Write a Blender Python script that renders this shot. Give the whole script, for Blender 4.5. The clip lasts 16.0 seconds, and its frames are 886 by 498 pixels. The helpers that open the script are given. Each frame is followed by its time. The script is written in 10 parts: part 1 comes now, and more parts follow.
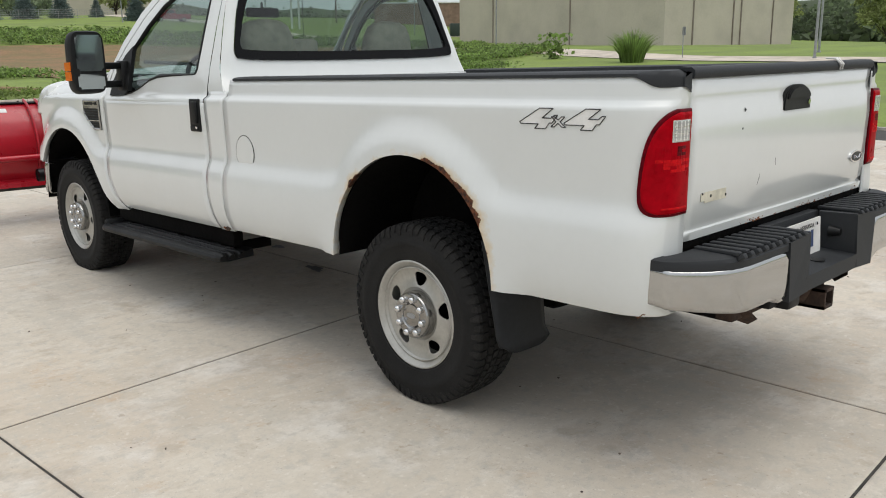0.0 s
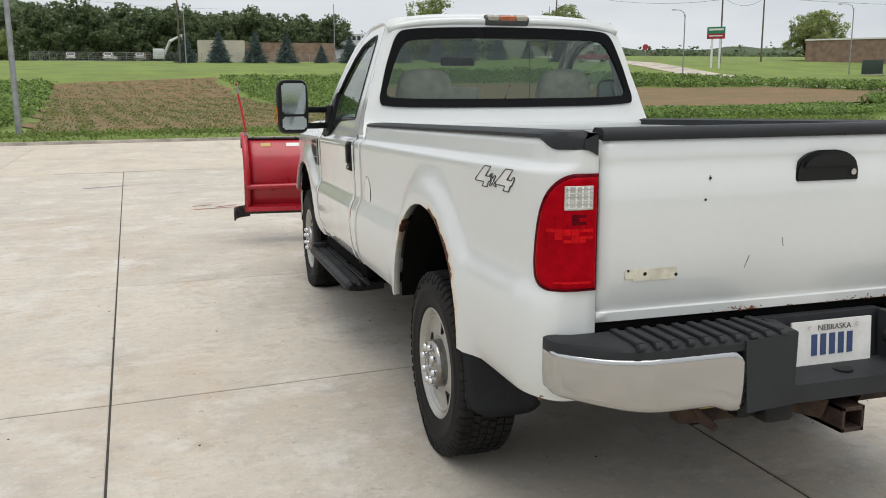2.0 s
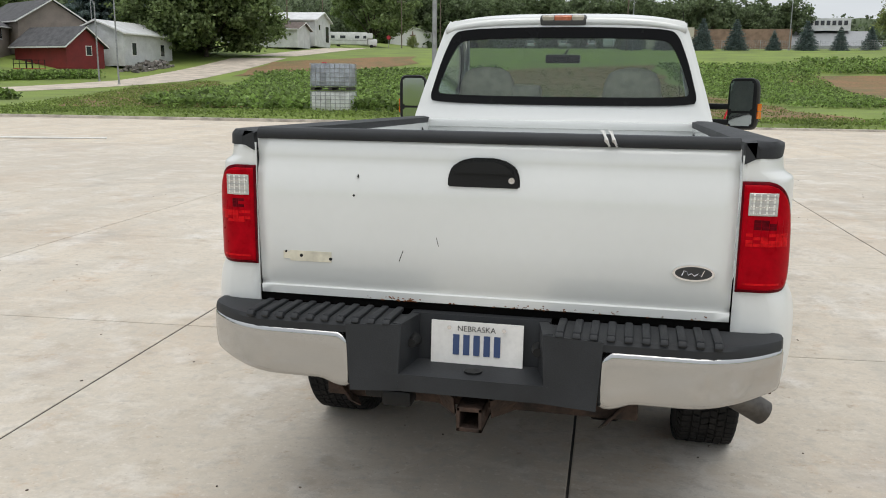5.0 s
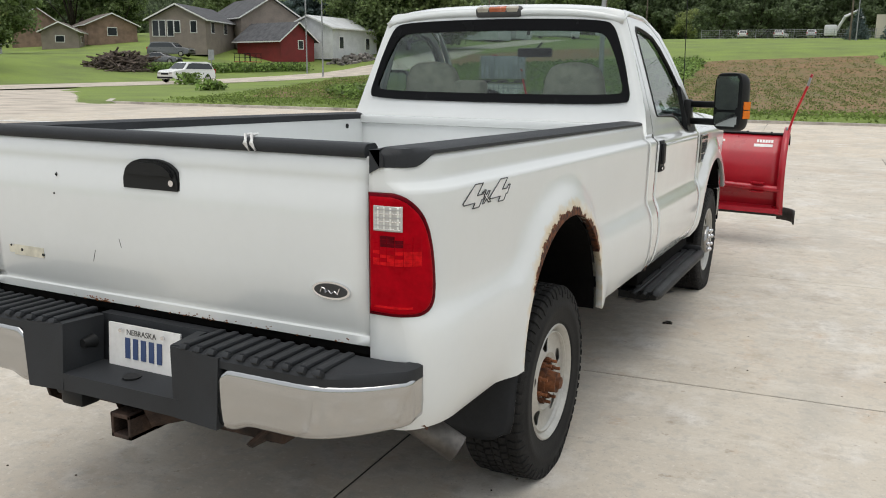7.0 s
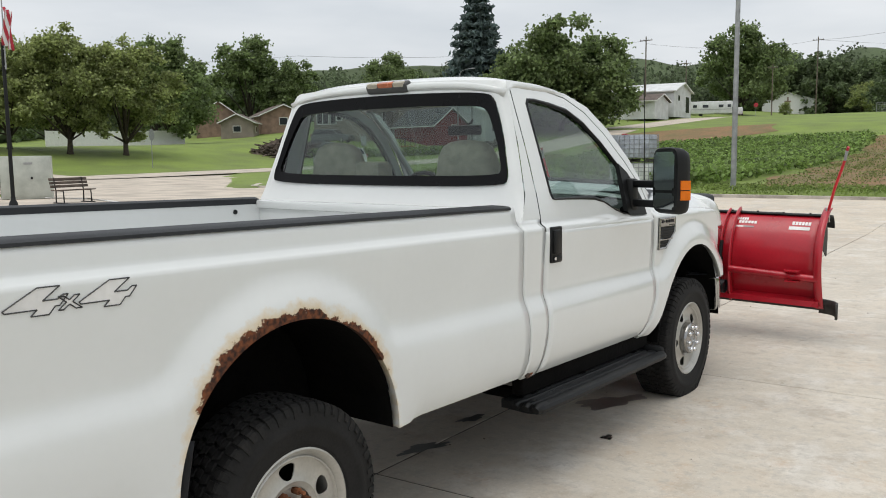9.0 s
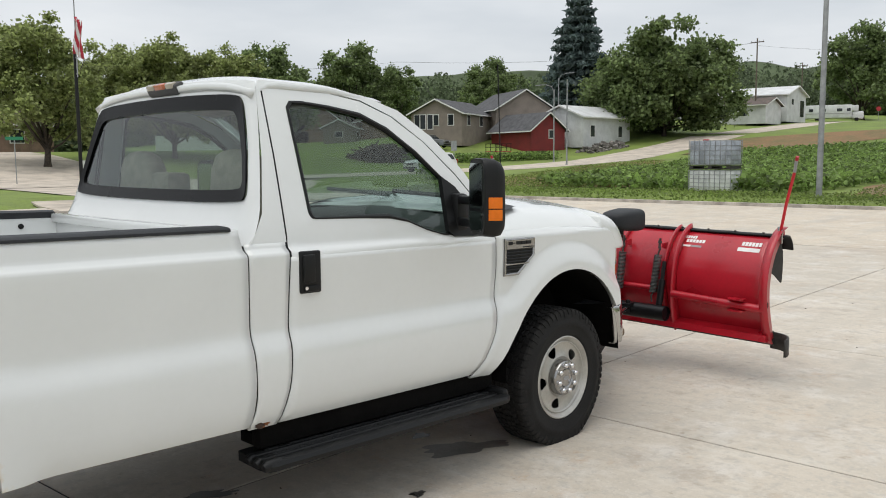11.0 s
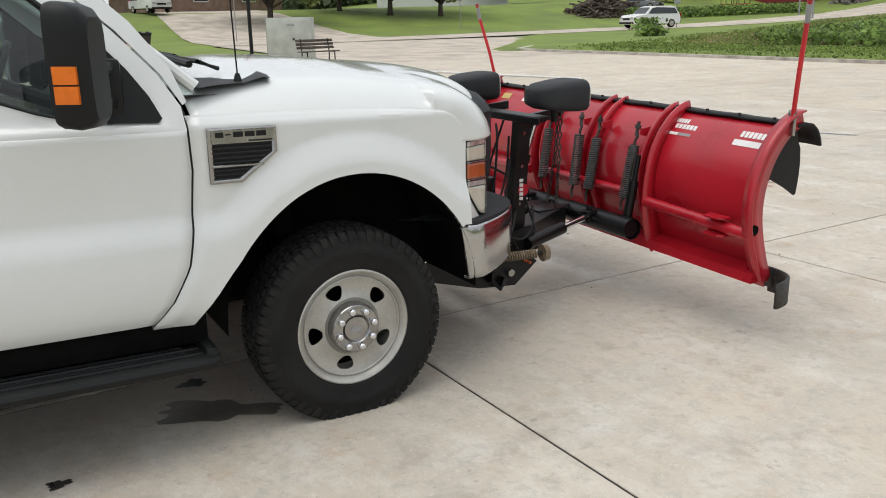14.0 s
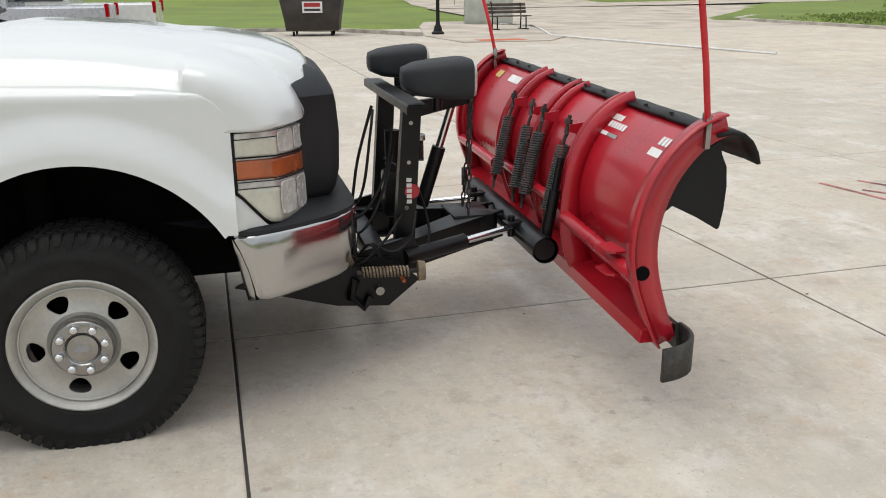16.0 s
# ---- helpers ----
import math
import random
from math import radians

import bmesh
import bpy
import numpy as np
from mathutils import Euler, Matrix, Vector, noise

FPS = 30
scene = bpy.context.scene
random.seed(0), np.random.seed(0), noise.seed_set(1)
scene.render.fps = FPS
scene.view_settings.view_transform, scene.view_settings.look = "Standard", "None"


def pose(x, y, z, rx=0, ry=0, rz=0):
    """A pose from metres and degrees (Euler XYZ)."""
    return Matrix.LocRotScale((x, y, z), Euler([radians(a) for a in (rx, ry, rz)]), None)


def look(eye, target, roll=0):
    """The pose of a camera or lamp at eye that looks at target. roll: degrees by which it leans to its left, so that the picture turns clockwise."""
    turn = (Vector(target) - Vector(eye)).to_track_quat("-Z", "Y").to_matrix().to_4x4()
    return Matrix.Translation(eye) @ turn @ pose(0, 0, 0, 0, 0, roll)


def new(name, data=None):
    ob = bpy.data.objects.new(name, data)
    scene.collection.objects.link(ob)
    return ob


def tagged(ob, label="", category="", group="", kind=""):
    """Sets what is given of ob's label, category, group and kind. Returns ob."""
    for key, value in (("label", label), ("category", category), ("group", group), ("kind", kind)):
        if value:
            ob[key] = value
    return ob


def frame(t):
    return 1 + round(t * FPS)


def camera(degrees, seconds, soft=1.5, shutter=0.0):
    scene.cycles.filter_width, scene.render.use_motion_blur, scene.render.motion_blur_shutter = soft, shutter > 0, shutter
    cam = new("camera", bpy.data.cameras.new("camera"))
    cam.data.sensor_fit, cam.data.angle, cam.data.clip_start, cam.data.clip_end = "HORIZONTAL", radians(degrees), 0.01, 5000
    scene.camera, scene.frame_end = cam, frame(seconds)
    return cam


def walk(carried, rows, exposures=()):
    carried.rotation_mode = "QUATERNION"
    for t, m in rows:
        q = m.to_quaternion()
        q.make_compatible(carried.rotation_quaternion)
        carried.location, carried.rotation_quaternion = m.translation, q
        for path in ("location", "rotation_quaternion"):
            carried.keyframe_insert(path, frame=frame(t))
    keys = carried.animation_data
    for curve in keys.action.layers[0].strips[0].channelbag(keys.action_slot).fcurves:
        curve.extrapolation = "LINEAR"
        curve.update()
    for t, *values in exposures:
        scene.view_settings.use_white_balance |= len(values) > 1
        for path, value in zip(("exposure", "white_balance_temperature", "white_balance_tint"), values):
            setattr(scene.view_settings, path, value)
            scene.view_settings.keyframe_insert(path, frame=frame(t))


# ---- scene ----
cam = camera(55.2, 16.0, soft=1.0)
PATH = [
    (0, (-3.303, -2.581, 1.515), (-1.939, -1.192, 1.057), -0.7),
    (0.5, (-2.966, -2.766, 1.55), (-1.833, -1.178, 1.112), -1.1),
    (1, (-2.654, -3.018, 1.533), (-1.733, -1.286, 1.143), -1.0),
    (1.5, (-2.315, -3.225, 1.538), (-1.579, -1.402, 1.172), -0.8),
    (2, (-1.935, -3.376, 1.554), (-1.362, -1.494, 1.191), -0.4),
    (2.5, (-1.596, -3.649, 1.549), (-1.19, -1.728, 1.167), 0.3),
    (3, (-1.252, -3.825, 1.566), (-0.981, -1.887, 1.15), 1.8),
    (3.5, (-0.826, -3.9, 1.62), (-0.701, -1.946, 1.212), 2.1),
    (3.7, (-0.66, -3.933, 1.607), (-0.608, -1.975, 1.204), 1.7),
    (5.8, (1.115, -3.673, 1.622), (0.471, -1.823, 1.22), 0.9),
    (6, (1.261, -3.563, 1.615), (0.577, -1.728, 1.208), 1.0),
    (6.5, (1.623, -3.364, 1.63), (0.845, -1.568, 1.218), 0.8),
    (7, (1.994, -3.146, 1.652), (1.129, -1.391, 1.237), 0.5),
    (7.5, (2.28, -2.848, 1.625), (1.326, -1.136, 1.229), 0.2),
    (8, (2.556, -2.566, 1.618), (1.51, -0.899, 1.261), -0.1),
    (8.5, (2.842, -2.277, 1.636), (1.709, -0.655, 1.341), -0.5),
    (9, (3.029, -1.898, 1.641), (1.827, -0.317, 1.412), -0.7),
    (9.2, (3.154, -1.762, 1.656), (1.918, -0.204, 1.448), -0.7),
    (11.3, (3.842, -0.135, 1.647), (2.424, 1.254, 1.403), -0.1),
    (11.5, (3.84, 0.04, 1.642), (2.403, 1.404, 1.367), 0.1),
    (12, (3.853, 0.449, 1.646), (2.363, 1.741, 1.314), -0.1),
    (12.5, (3.906, 0.877, 1.619), (2.366, 2.092, 1.229), -0.4),
    (13, (3.903, 1.29, 1.6), (2.319, 2.426, 1.15), -0.7),
    (13.5, (3.883, 1.765, 1.595), (2.255, 2.815, 1.097), -0.9),
    (14, (3.935, 2.218, 1.584), (2.261, 3.174, 1.055), -1.1),
    (14.5, (3.88, 2.684, 1.542), (2.156, 3.53, 0.986), -1.1),
    (15, (3.893, 3.139, 1.557), (2.123, 3.87, 0.981), -0.9),
    (15.5, (3.901, 3.572, 1.565), (2.091, 4.181, 0.973), -0.6),
    (16, (3.842, 4.019, 1.554), (1.992, 4.491, 0.956), -0.4),
]
walk(cam, [(t, look(eye, target, roll)) for t, eye, target, roll in PATH], [(0.0, 0.0), (16.0, 0.0)])

# ---- overcast daylight ----
SUN_EL, SUN_AZ = 75.0, 175.0  # degrees; azimuth clockwise from +y
world = bpy.data.worlds.new("sky")
scene.world = world
world.use_nodes = True
wt = world.node_tree
wt.nodes.clear()
w_out = wt.nodes.new("ShaderNodeOutputWorld")
w_bg = wt.nodes.new("ShaderNodeBackground")
w_sky = wt.nodes.new("ShaderNodeTexSky")
w_sky.sky_type = "NISHITA"
w_sky.sun_disc = False
w_sky.sun_elevation, w_sky.sun_rotation = radians(SUN_EL), radians(SUN_AZ)
w_sky.air_density, w_sky.dust_density = 1.0, 2.0
w_co = wt.nodes.new("ShaderNodeTexCoord")
w_map = wt.nodes.new("ShaderNodeMapping")
w_map.inputs["Scale"].default_value = (1.0, 1.0, 4.5)
w_noise = wt.nodes.new("ShaderNodeTexNoise")
w_noise.inputs["Scale"].default_value, w_noise.inputs["Detail"].default_value = 2.2, 5.0
w_ramp = wt.nodes.new("ShaderNodeValToRGB")  # cloud layer, grey to near white
w_ramp.color_ramp.elements[0].position, w_ramp.color_ramp.elements[0].color = 0.34, (6.4, 6.85, 7.3, 1)
w_ramp.color_ramp.elements[1].position, w_ramp.color_ramp.elements[1].color = 0.66, (8.55, 8.8, 9.05, 1)
w_mix = wt.nodes.new("ShaderNodeMixRGB")
w_mix.inputs["Fac"].default_value = 0.93
wt.links.new(w_co.outputs["Generated"], w_map.inputs["Vector"])
wt.links.new(w_map.outputs[0], w_noise.inputs["Vector"])
wt.links.new(w_noise.outputs["Fac"], w_ramp.inputs["Fac"])
wt.links.new(w_sky.outputs[0], w_mix.inputs["Color1"])
wt.links.new(w_ramp.outputs[0], w_mix.inputs["Color2"])
# the overcast is brighter overhead than at the skyline
w_sep, w_up, w_mul = wt.nodes.new("ShaderNodeSeparateXYZ"), wt.nodes.new("ShaderNodeMapRange"), wt.nodes.new("ShaderNodeVectorMath")
w_up.inputs["From Min"].default_value, w_up.inputs["From Max"].default_value = 0.1, 1.0
w_up.inputs["To Min"].default_value, w_up.inputs["To Max"].default_value = 0.94, 1.45
w_mul.operation = "SCALE"
wt.links.new(w_co.outputs["Generated"], w_sep.inputs[0])
wt.links.new(w_sep.outputs["Z"], w_up.inputs["Value"])
wt.links.new(w_mix.outputs[0], w_mul.inputs[0])
wt.links.new(w_up.outputs[0], w_mul.inputs["Scale"])
wt.links.new(w_mul.outputs[0], w_bg.inputs["Color"])
w_bg.inputs["Strength"].default_value = 0.104
wt.links.new(w_bg.outputs[0], w_out.inputs["Surface"])
sun = new("sun", bpy.data.lights.new("sun", "SUN"))
sun.data.energy, sun.data.angle, sun.data.color = 1.4, radians(50), (1.0, 0.95, 0.88)
_az, _el = radians(SUN_AZ), radians(SUN_EL)
sun.matrix_world = look((math.sin(_az) * math.cos(_el) * 50, math.cos(_az) * math.cos(_el) * 50, math.sin(_el) * 50), (0, 0, 0))

# ---- materials ----


def material(name, color, rough=0.6, metal=0.0, var=0.12, scale=6.0, bump=0.0, fine=60.0, coat=0.0, random_tone=0.0, second=None,
             spec=0.5, island=0.0):
    """A procedural surface: colour varied at two scales, roughness broken up, fine relief. scale and fine: features per metre."""
    m = bpy.data.materials.new(name)
    m.use_nodes = True
    nt = m.node_tree
    b = nt.nodes["Principled BSDF"]
    b.inputs["Roughness"].default_value, b.inputs["Metallic"].default_value = rough, metal
    b.inputs["Coat Weight"].default_value, b.inputs["Coat Roughness"].default_value = coat, 0.08
    b.inputs["Specular IOR Level"].default_value = spec
    co = nt.nodes.new("ShaderNodeTexCoord")
    n1, n2 = nt.nodes.new("ShaderNodeTexNoise"), nt.nodes.new("ShaderNodeTexNoise")
    for n, s, d in ((n1, scale, 5.0), (n2, fine, 4.0)):
        n.inputs["Scale"].default_value, n.inputs["Detail"].default_value = s, d
        nt.links.new(co.outputs["Object"], n.inputs["Vector"])
    mix = nt.nodes.new("ShaderNodeMixRGB")
    dark = second or [c * (1 - 2.2 * var) for c in color]
    mix.inputs["Color1"].default_value, mix.inputs["Color2"].default_value = (*dark, 1), (*[min(1, c * (1 + 0.6 * var)) for c in color], 1)
    ramp = nt.nodes.new("ShaderNodeMapRange")
    ramp.inputs["From Min"].default_value, ramp.inputs["From Max"].default_value = 0.3, 0.62
    nt.links.new(n1.outputs["Fac"], ramp.inputs["Value"])
    nt.links.new(ramp.outputs[0], mix.inputs["Fac"])
    last = mix.outputs[0]
    fm = nt.nodes.new("ShaderNodeMixRGB")
    fm.blend_type = "MULTIPLY"
    fm.inputs["Fac"].default_value = min(1.0, var * 2.5)
    fr = nt.nodes.new("ShaderNodeMapRange")
    fr.inputs["From Min"].default_value, fr.inputs["From Max"].default_value, fr.inputs["To Min"].default_value = 0.3, 0.6, 0.55
    nt.links.new(n2.outputs["Fac"], fr.inputs["Value"])
    nt.links.new(last, fm.inputs["Color1"])
    nt.links.new(fr.outputs[0], fm.inputs["Color2"])
    last = fm.outputs[0]
    if random_tone or island:
        hs = nt.nodes.new("ShaderNodeHueSaturation")
        src = nt.nodes.new("ShaderNodeObjectInfo") if random_tone else nt.nodes.new("ShaderNodeNewGeometry")
        amount = random_tone or island
        tone = nt.nodes.new("ShaderNodeMapRange")
        tone.inputs["To Min"].default_value, tone.inputs["To Max"].default_value = 1 - amount, 1 + amount
        nt.links.new(src.outputs["Random" if random_tone else "Random Per Island"], tone.inputs["Value"])
        nt.links.new(tone.outputs[0], hs.inputs["Value"])
        nt.links.new(last, hs.inputs["Color"])
        last = hs.outputs[0]
    nt.links.new(last, b.inputs["Base Color"])
    rr = nt.nodes.new("ShaderNodeMapRange")
    rr.inputs["To Min"].default_value, rr.inputs["To Max"].default_value = max(0.02, rough - 0.1), min(1, rough + 0.1)
    nt.links.new(n1.outputs["Fac"], rr.inputs["Value"])
    nt.links.new(rr.outputs[0], b.inputs["Roughness"])
    if bump:
        bp = nt.nodes.new("ShaderNodeBump")
        bp.inputs["Strength"].default_value, bp.inputs["Distance"].default_value = bump, 0.01
        nt.links.new(n2.outputs["Fac"], bp.inputs["Height"])
        nt.links.new(bp.outputs[0], b.inputs["Normal"])
    return m


def glass_material(name, color, rough=0.0, through_light=0.85):
    m = bpy.data.materials.new(name)
    m.use_nodes = True
    nt = m.node_tree
    nt.nodes.clear()
    out, gl = nt.nodes.new("ShaderNodeOutputMaterial"), nt.nodes.new("ShaderNodeBsdfGlossy")
    tr, mix = nt.nodes.new("ShaderNodeBsdfTransparent"), nt.nodes.new("ShaderNodeMixShader")
    gl.inputs["Roughness"].default_value = rough
    tr.inputs["Color"].default_value = (*[c * through_light for c in color], 1)
    # reflection by the angle of view, the same from both sides of the pane
    lw = nt.nodes.new("ShaderNodeLayerWeight")
    lw.inputs["Blend"].default_value = 0.5
    pw, ma = nt.nodes.new("ShaderNodeMath"), nt.nodes.new("ShaderNodeMath")
    pw.operation, ma.operation = "POWER", "MULTIPLY_ADD"
    pw.inputs[1].default_value, ma.inputs[1].default_value, ma.inputs[2].default_value = 4.0, 0.9, 0.065
    nt.links.new(lw.outputs["Facing"], pw.inputs[0])
    nt.links.new(pw.outputs[0], ma.inputs[0])
    nt.links.new(ma.outputs[0], mix.inputs[0])
    nt.links.new(tr.outputs[0], mix.inputs[1])
    nt.links.new(gl.outputs[0], mix.inputs[2])
    nt.links.new(mix.outputs[0], out.inputs["Surface"])
    return m


def leafy(name, color, **more):
    """Thin leaves: part of the light comes through them."""
    m = material(name, color, **more)
    nt = m.node_tree
    b, out = nt.nodes["Principled BSDF"], nt.nodes["Material Output"]
    tr, mix = nt.nodes.new("ShaderNodeBsdfTranslucent"), nt.nodes.new("ShaderNodeMixShader")
    mix.inputs[0].default_value = 0.5
    nt.links.new(b.inputs["Base Color"].links[0].from_socket, tr.inputs["Color"])
    nt.links.new(b.outputs[0], mix.inputs[1])
    nt.links.new(tr.outputs[0], mix.inputs[2])
    nt.links.new(mix.outputs[0], out.inputs["Surface"])
    return m


def rusty_paint(name):
    """White paint whose arch edge is eaten by rust, by the mesh attribute rust (1 at the edge of the metal, 0 where sound)."""
    m = material(name, (0.665, 0.68, 0.67), 0.28, var=0.010, scale=2.5, fine=30, coat=0.65)
    nt = m.node_tree
    b = nt.nodes["Principled BSDF"]
    base = b.inputs["Base Color"].links[0].from_socket
    at = nt.nodes.new("ShaderNodeAttribute")
    at.attribute_name = "rust"
    co = nt.nodes.new("ShaderNodeTexCoord")
    n = nt.nodes.new("ShaderNodeTexNoise")
    n.inputs["Scale"].default_value, n.inputs["Detail"].default_value, n.inputs["Roughness"].default_value = 22, 7, 0.62
    nt.links.new(co.outputs["Object"], n.inputs["Vector"])
    add = nt.nodes.new("ShaderNodeMath")
    add.operation = "MULTIPLY_ADD"
    nt.links.new(n.outputs["Fac"], add.inputs[0])
    nt.links.new(at.outputs["Fac"], add.inputs[2])
    add.inputs[1].default_value = 0.9

    def step(lo, hi):
        r = nt.nodes.new("ShaderNodeMapRange")
        r.inputs["From Min"].default_value, r.inputs["From Max"].default_value = lo, hi
        nt.links.new(add.outputs[0], r.inputs["Value"])
        return r.outputs[0]

    rn = nt.nodes.new("ShaderNodeTexNoise")
    rn.inputs["Scale"].default_value, rn.inputs["Detail"].default_value = 60, 6
    nt.links.new(co.outputs["Object"], rn.inputs["Vector"])
    rc = nt.nodes.new("ShaderNodeValToRGB")
    rc.color_ramp.elements[0].position, rc.color_ramp.elements[0].color = 0.35, (0.022, 0.009, 0.006, 1)
    rc.color_ramp.elements[1].position, rc.color_ramp.elements[1].color = 0.66, (0.17, 0.052, 0.016, 1)
    nt.links.new(rn.outputs["Fac"], rc.inputs["Fac"])
    stain = nt.nodes.new("ShaderNodeMixRGB")
    stain.inputs["Color2"].default_value = (0.60, 0.42, 0.17, 1)
    nt.links.new(base, stain.inputs["Color1"])
    half = nt.nodes.new("ShaderNodeMath")
    half.operation = "MULTIPLY"
    half.inputs[1].default_value = 0.6
    nt.links.new(step(0.72, 1.06), half.inputs[0])
    nt.links.new(half.outputs[0], stain.inputs["Fac"])
    rust = nt.nodes.new("ShaderNodeMixRGB")
    nt.links.new(stain.outputs[0], rust.inputs["Color1"])
    nt.links.new(rc.outputs[0], rust.inputs["Color2"])
    eaten = step(1.06, 1.10)
    nt.links.new(eaten, rust.inputs["Fac"])
    nt.links.new(rust.outputs[0], b.inputs["Base Color"])
    rg = nt.nodes.new("ShaderNodeMapRange")
    rg.inputs["To Min"].default_value, rg.inputs["To Max"].default_value = 0.3, 0.9
    nt.links.new(eaten, rg.inputs["Value"])
    nt.links.new(rg.outputs[0], b.inputs["Roughness"])
    cw = nt.nodes.new("ShaderNodeMapRange")
    cw.inputs["To Min"].default_value, cw.inputs["To Max"].default_value = 0.35, 0.0
    nt.links.new(eaten, cw.inputs["Value"])
    nt.links.new(cw.outputs[0], b.inputs["Coat Weight"])
    return m


M = {
    "paint": material("white_paint", (0.665, 0.68, 0.67), 0.22, var=0.010, scale=2.5, fine=30, coat=0.9),
    "rusty": rusty_paint("white_paint_with_rust"),
    "rust": material("rust", (0.20, 0.07, 0.025), 0.9, var=0.35, scale=14, fine=70, bump=0.5),
    "tan_stain": material("stained_paint", (0.60, 0.42, 0.2), 0.6, var=0.2, scale=10),
    "black": material("black_plastic", (0.006, 0.0065, 0.007), 0.5, var=0.1, scale=8, fine=200, bump=0.08, spec=0.3),
    "flap": material("grey_black_flap", (0.014, 0.0155, 0.018), 0.55, var=0.2, scale=5, fine=60, bump=0.05, spec=0.3),
    "grey_plastic": material("grey_plastic", (0.024, 0.026, 0.029), 0.6, var=0.12, scale=6, fine=220, bump=0.1, spec=0.3),
    # near-black: the shade under the body and in recesses is put into this colour
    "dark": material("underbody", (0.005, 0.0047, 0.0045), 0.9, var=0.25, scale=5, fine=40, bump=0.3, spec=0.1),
    "rubber": material("tyre_rubber", (0.0145, 0.0142, 0.014), 0.75, var=0.2, scale=7, fine=90, bump=0.12, spec=0.25),
    "tread_rubber": material("dusty_tread_rubber", (0.022, 0.021, 0.020), 0.85, var=0.3, scale=9, fine=120, bump=0.15, spec=0.2, second=(0.012, 0.012, 0.012)),
    "silver": material("silver_wheel_paint", (0.46, 0.447, 0.412), 0.36, metal=0.45, var=0.08, scale=9, fine=70),
    "cap": material("wheel_cap_metal", (0.36, 0.355, 0.345), 0.2, metal=0.95, var=0.08, scale=12),
    "chrome": material("dull_chrome", (0.47, 0.47, 0.465), 0.13, metal=0.97, var=0.015, scale=3, fine=60),
    "bright": material("bright_steel", (0.75, 0.75, 0.76), 0.12, metal=1.0, var=0.03),
    "red_lens": material("red_lens", (0.36, 0.001, 0.007), 0.3, var=0.10, scale=25, fine=90, coat=0.03, spec=0.03),
    # brighter copy of red_lens: the lens's inner glow put into the colour
    "red_glow": material("red_lens_bright", (0.58, 0.008, 0.012), 0.3, var=0.15, scale=60, fine=160, coat=0.03, spec=0.03),
    "reflector": material("lamp_reflector", (0.70, 0.70, 0.67), 0.35, metal=0.35, var=0.03, scale=30, coat=0.4),
    "fogged_lens": material("fogged_lens", (0.58, 0.575, 0.48), 0.22, var=0.06, scale=18, fine=60, coat=0.6),
    "lamp_bowl": material("lamp_bowl", (0.72, 0.72, 0.67), 0.26, metal=0.22, var=0.06, scale=30, fine=120),
    "red_deep": material("red_lens_deep", (0.115, 0.001, 0.006), 0.3, var=0.2, scale=40, coat=0.04, spec=0.05),
    "clear_lens": material("clear_lens", (0.56, 0.56, 0.54), 0.12, metal=0.3, var=0.15, scale=14, fine=50, coat=0.8),
    "amber": material("amber_lens", (0.75, 0.16, 0.01), 0.15, var=0.06, scale=12, coat=0.6),
    "amber_dull": material("amber_reflector", (0.42, 0.10, 0.03), 0.25, var=0.1, scale=12, coat=0.5),
    "plow": material("red_plow_paint", (0.42, 0.010, 0.022), 0.3, var=0.08, scale=4, fine=50, coat=0.25),
    "tan_iron": material("tan_rusted_iron", (0.25, 0.19, 0.125), 0.75, var=0.25, scale=20, fine=80),
    "spring": material("spring_steel", (0.075, 0.078, 0.075), 0.5, metal=0.3, var=0.2, scale=20),
    "plow_black": material("black_steel", (0.006, 0.006, 0.007), 0.36, var=0.15, scale=9, fine=80, bump=0.1, spec=0.3),
    "dirty_edge": material("worn_steel_edge", (0.06, 0.055, 0.05), 0.6, metal=0.3, var=0.3, scale=12, fine=60, bump=0.3),
    "brown_steel": material("rusty_hitch_steel", (0.055, 0.032, 0.022), 0.8, metal=0.2, var=0.35, scale=14, fine=70, bump=0.4),
    "white_decal": material("white_decal", (0.75, 0.74, 0.72), 0.5, var=0.06),
    "black_decal": material("black_decal", (0.03, 0.03, 0.03), 0.5, var=0.05),
    "grey_decal": material("grey_decal", (0.30, 0.30, 0.30), 0.5, var=0.05),
    "plate_blue": material("plate_blue", (0.03, 0.06, 0.16), 0.5, var=0.05),
    "yellow_label": material("yellow_label", (0.62, 0.45, 0.15), 0.6, var=0.1),
    "seat": material("beige_seat_cloth", (0.40, 0.355, 0.29), 0.9, var=0.1, scale=20, fine=200, bump=0.2),
    "dash": material("grey_dash", (0.06, 0.06, 0.058), 0.7, var=0.08),
    "glass": glass_material("window_glass", (0.80, 0.92, 0.88), through_light=0.72),
    "frit": material("black_glass_border", (0.004, 0.004, 0.0045), 0.25, var=0.05, spec=0.12),
    "mirror": material("mirror_glass", (0.42, 0.45, 0.45), 0.03, metal=1.0, var=0.0),
    "orange": material("orange_paint", (0.55, 0.12, 0.03), 0.6, var=0.1),
}

# ---- building blocks ----


def part(name, bm, mat, parent=None, label="", smooth=35.0, mods=None):
    """Links a bmesh as ONE mesh object under a thing or a part."""
    me = bpy.data.meshes.new(name)
    bm.to_mesh(me)
    bm.free()
    if smooth:
        me.shade_smooth()
        me.set_sharp_from_angle(angle=radians(smooth))
    if mat is not None:
        me.materials.append(M[mat] if isinstance(mat, str) else mat)
    ob = new(name, me)
    if parent is not None:
        ob.parent = parent
    if label:
        ob["label"] = label
    return ob


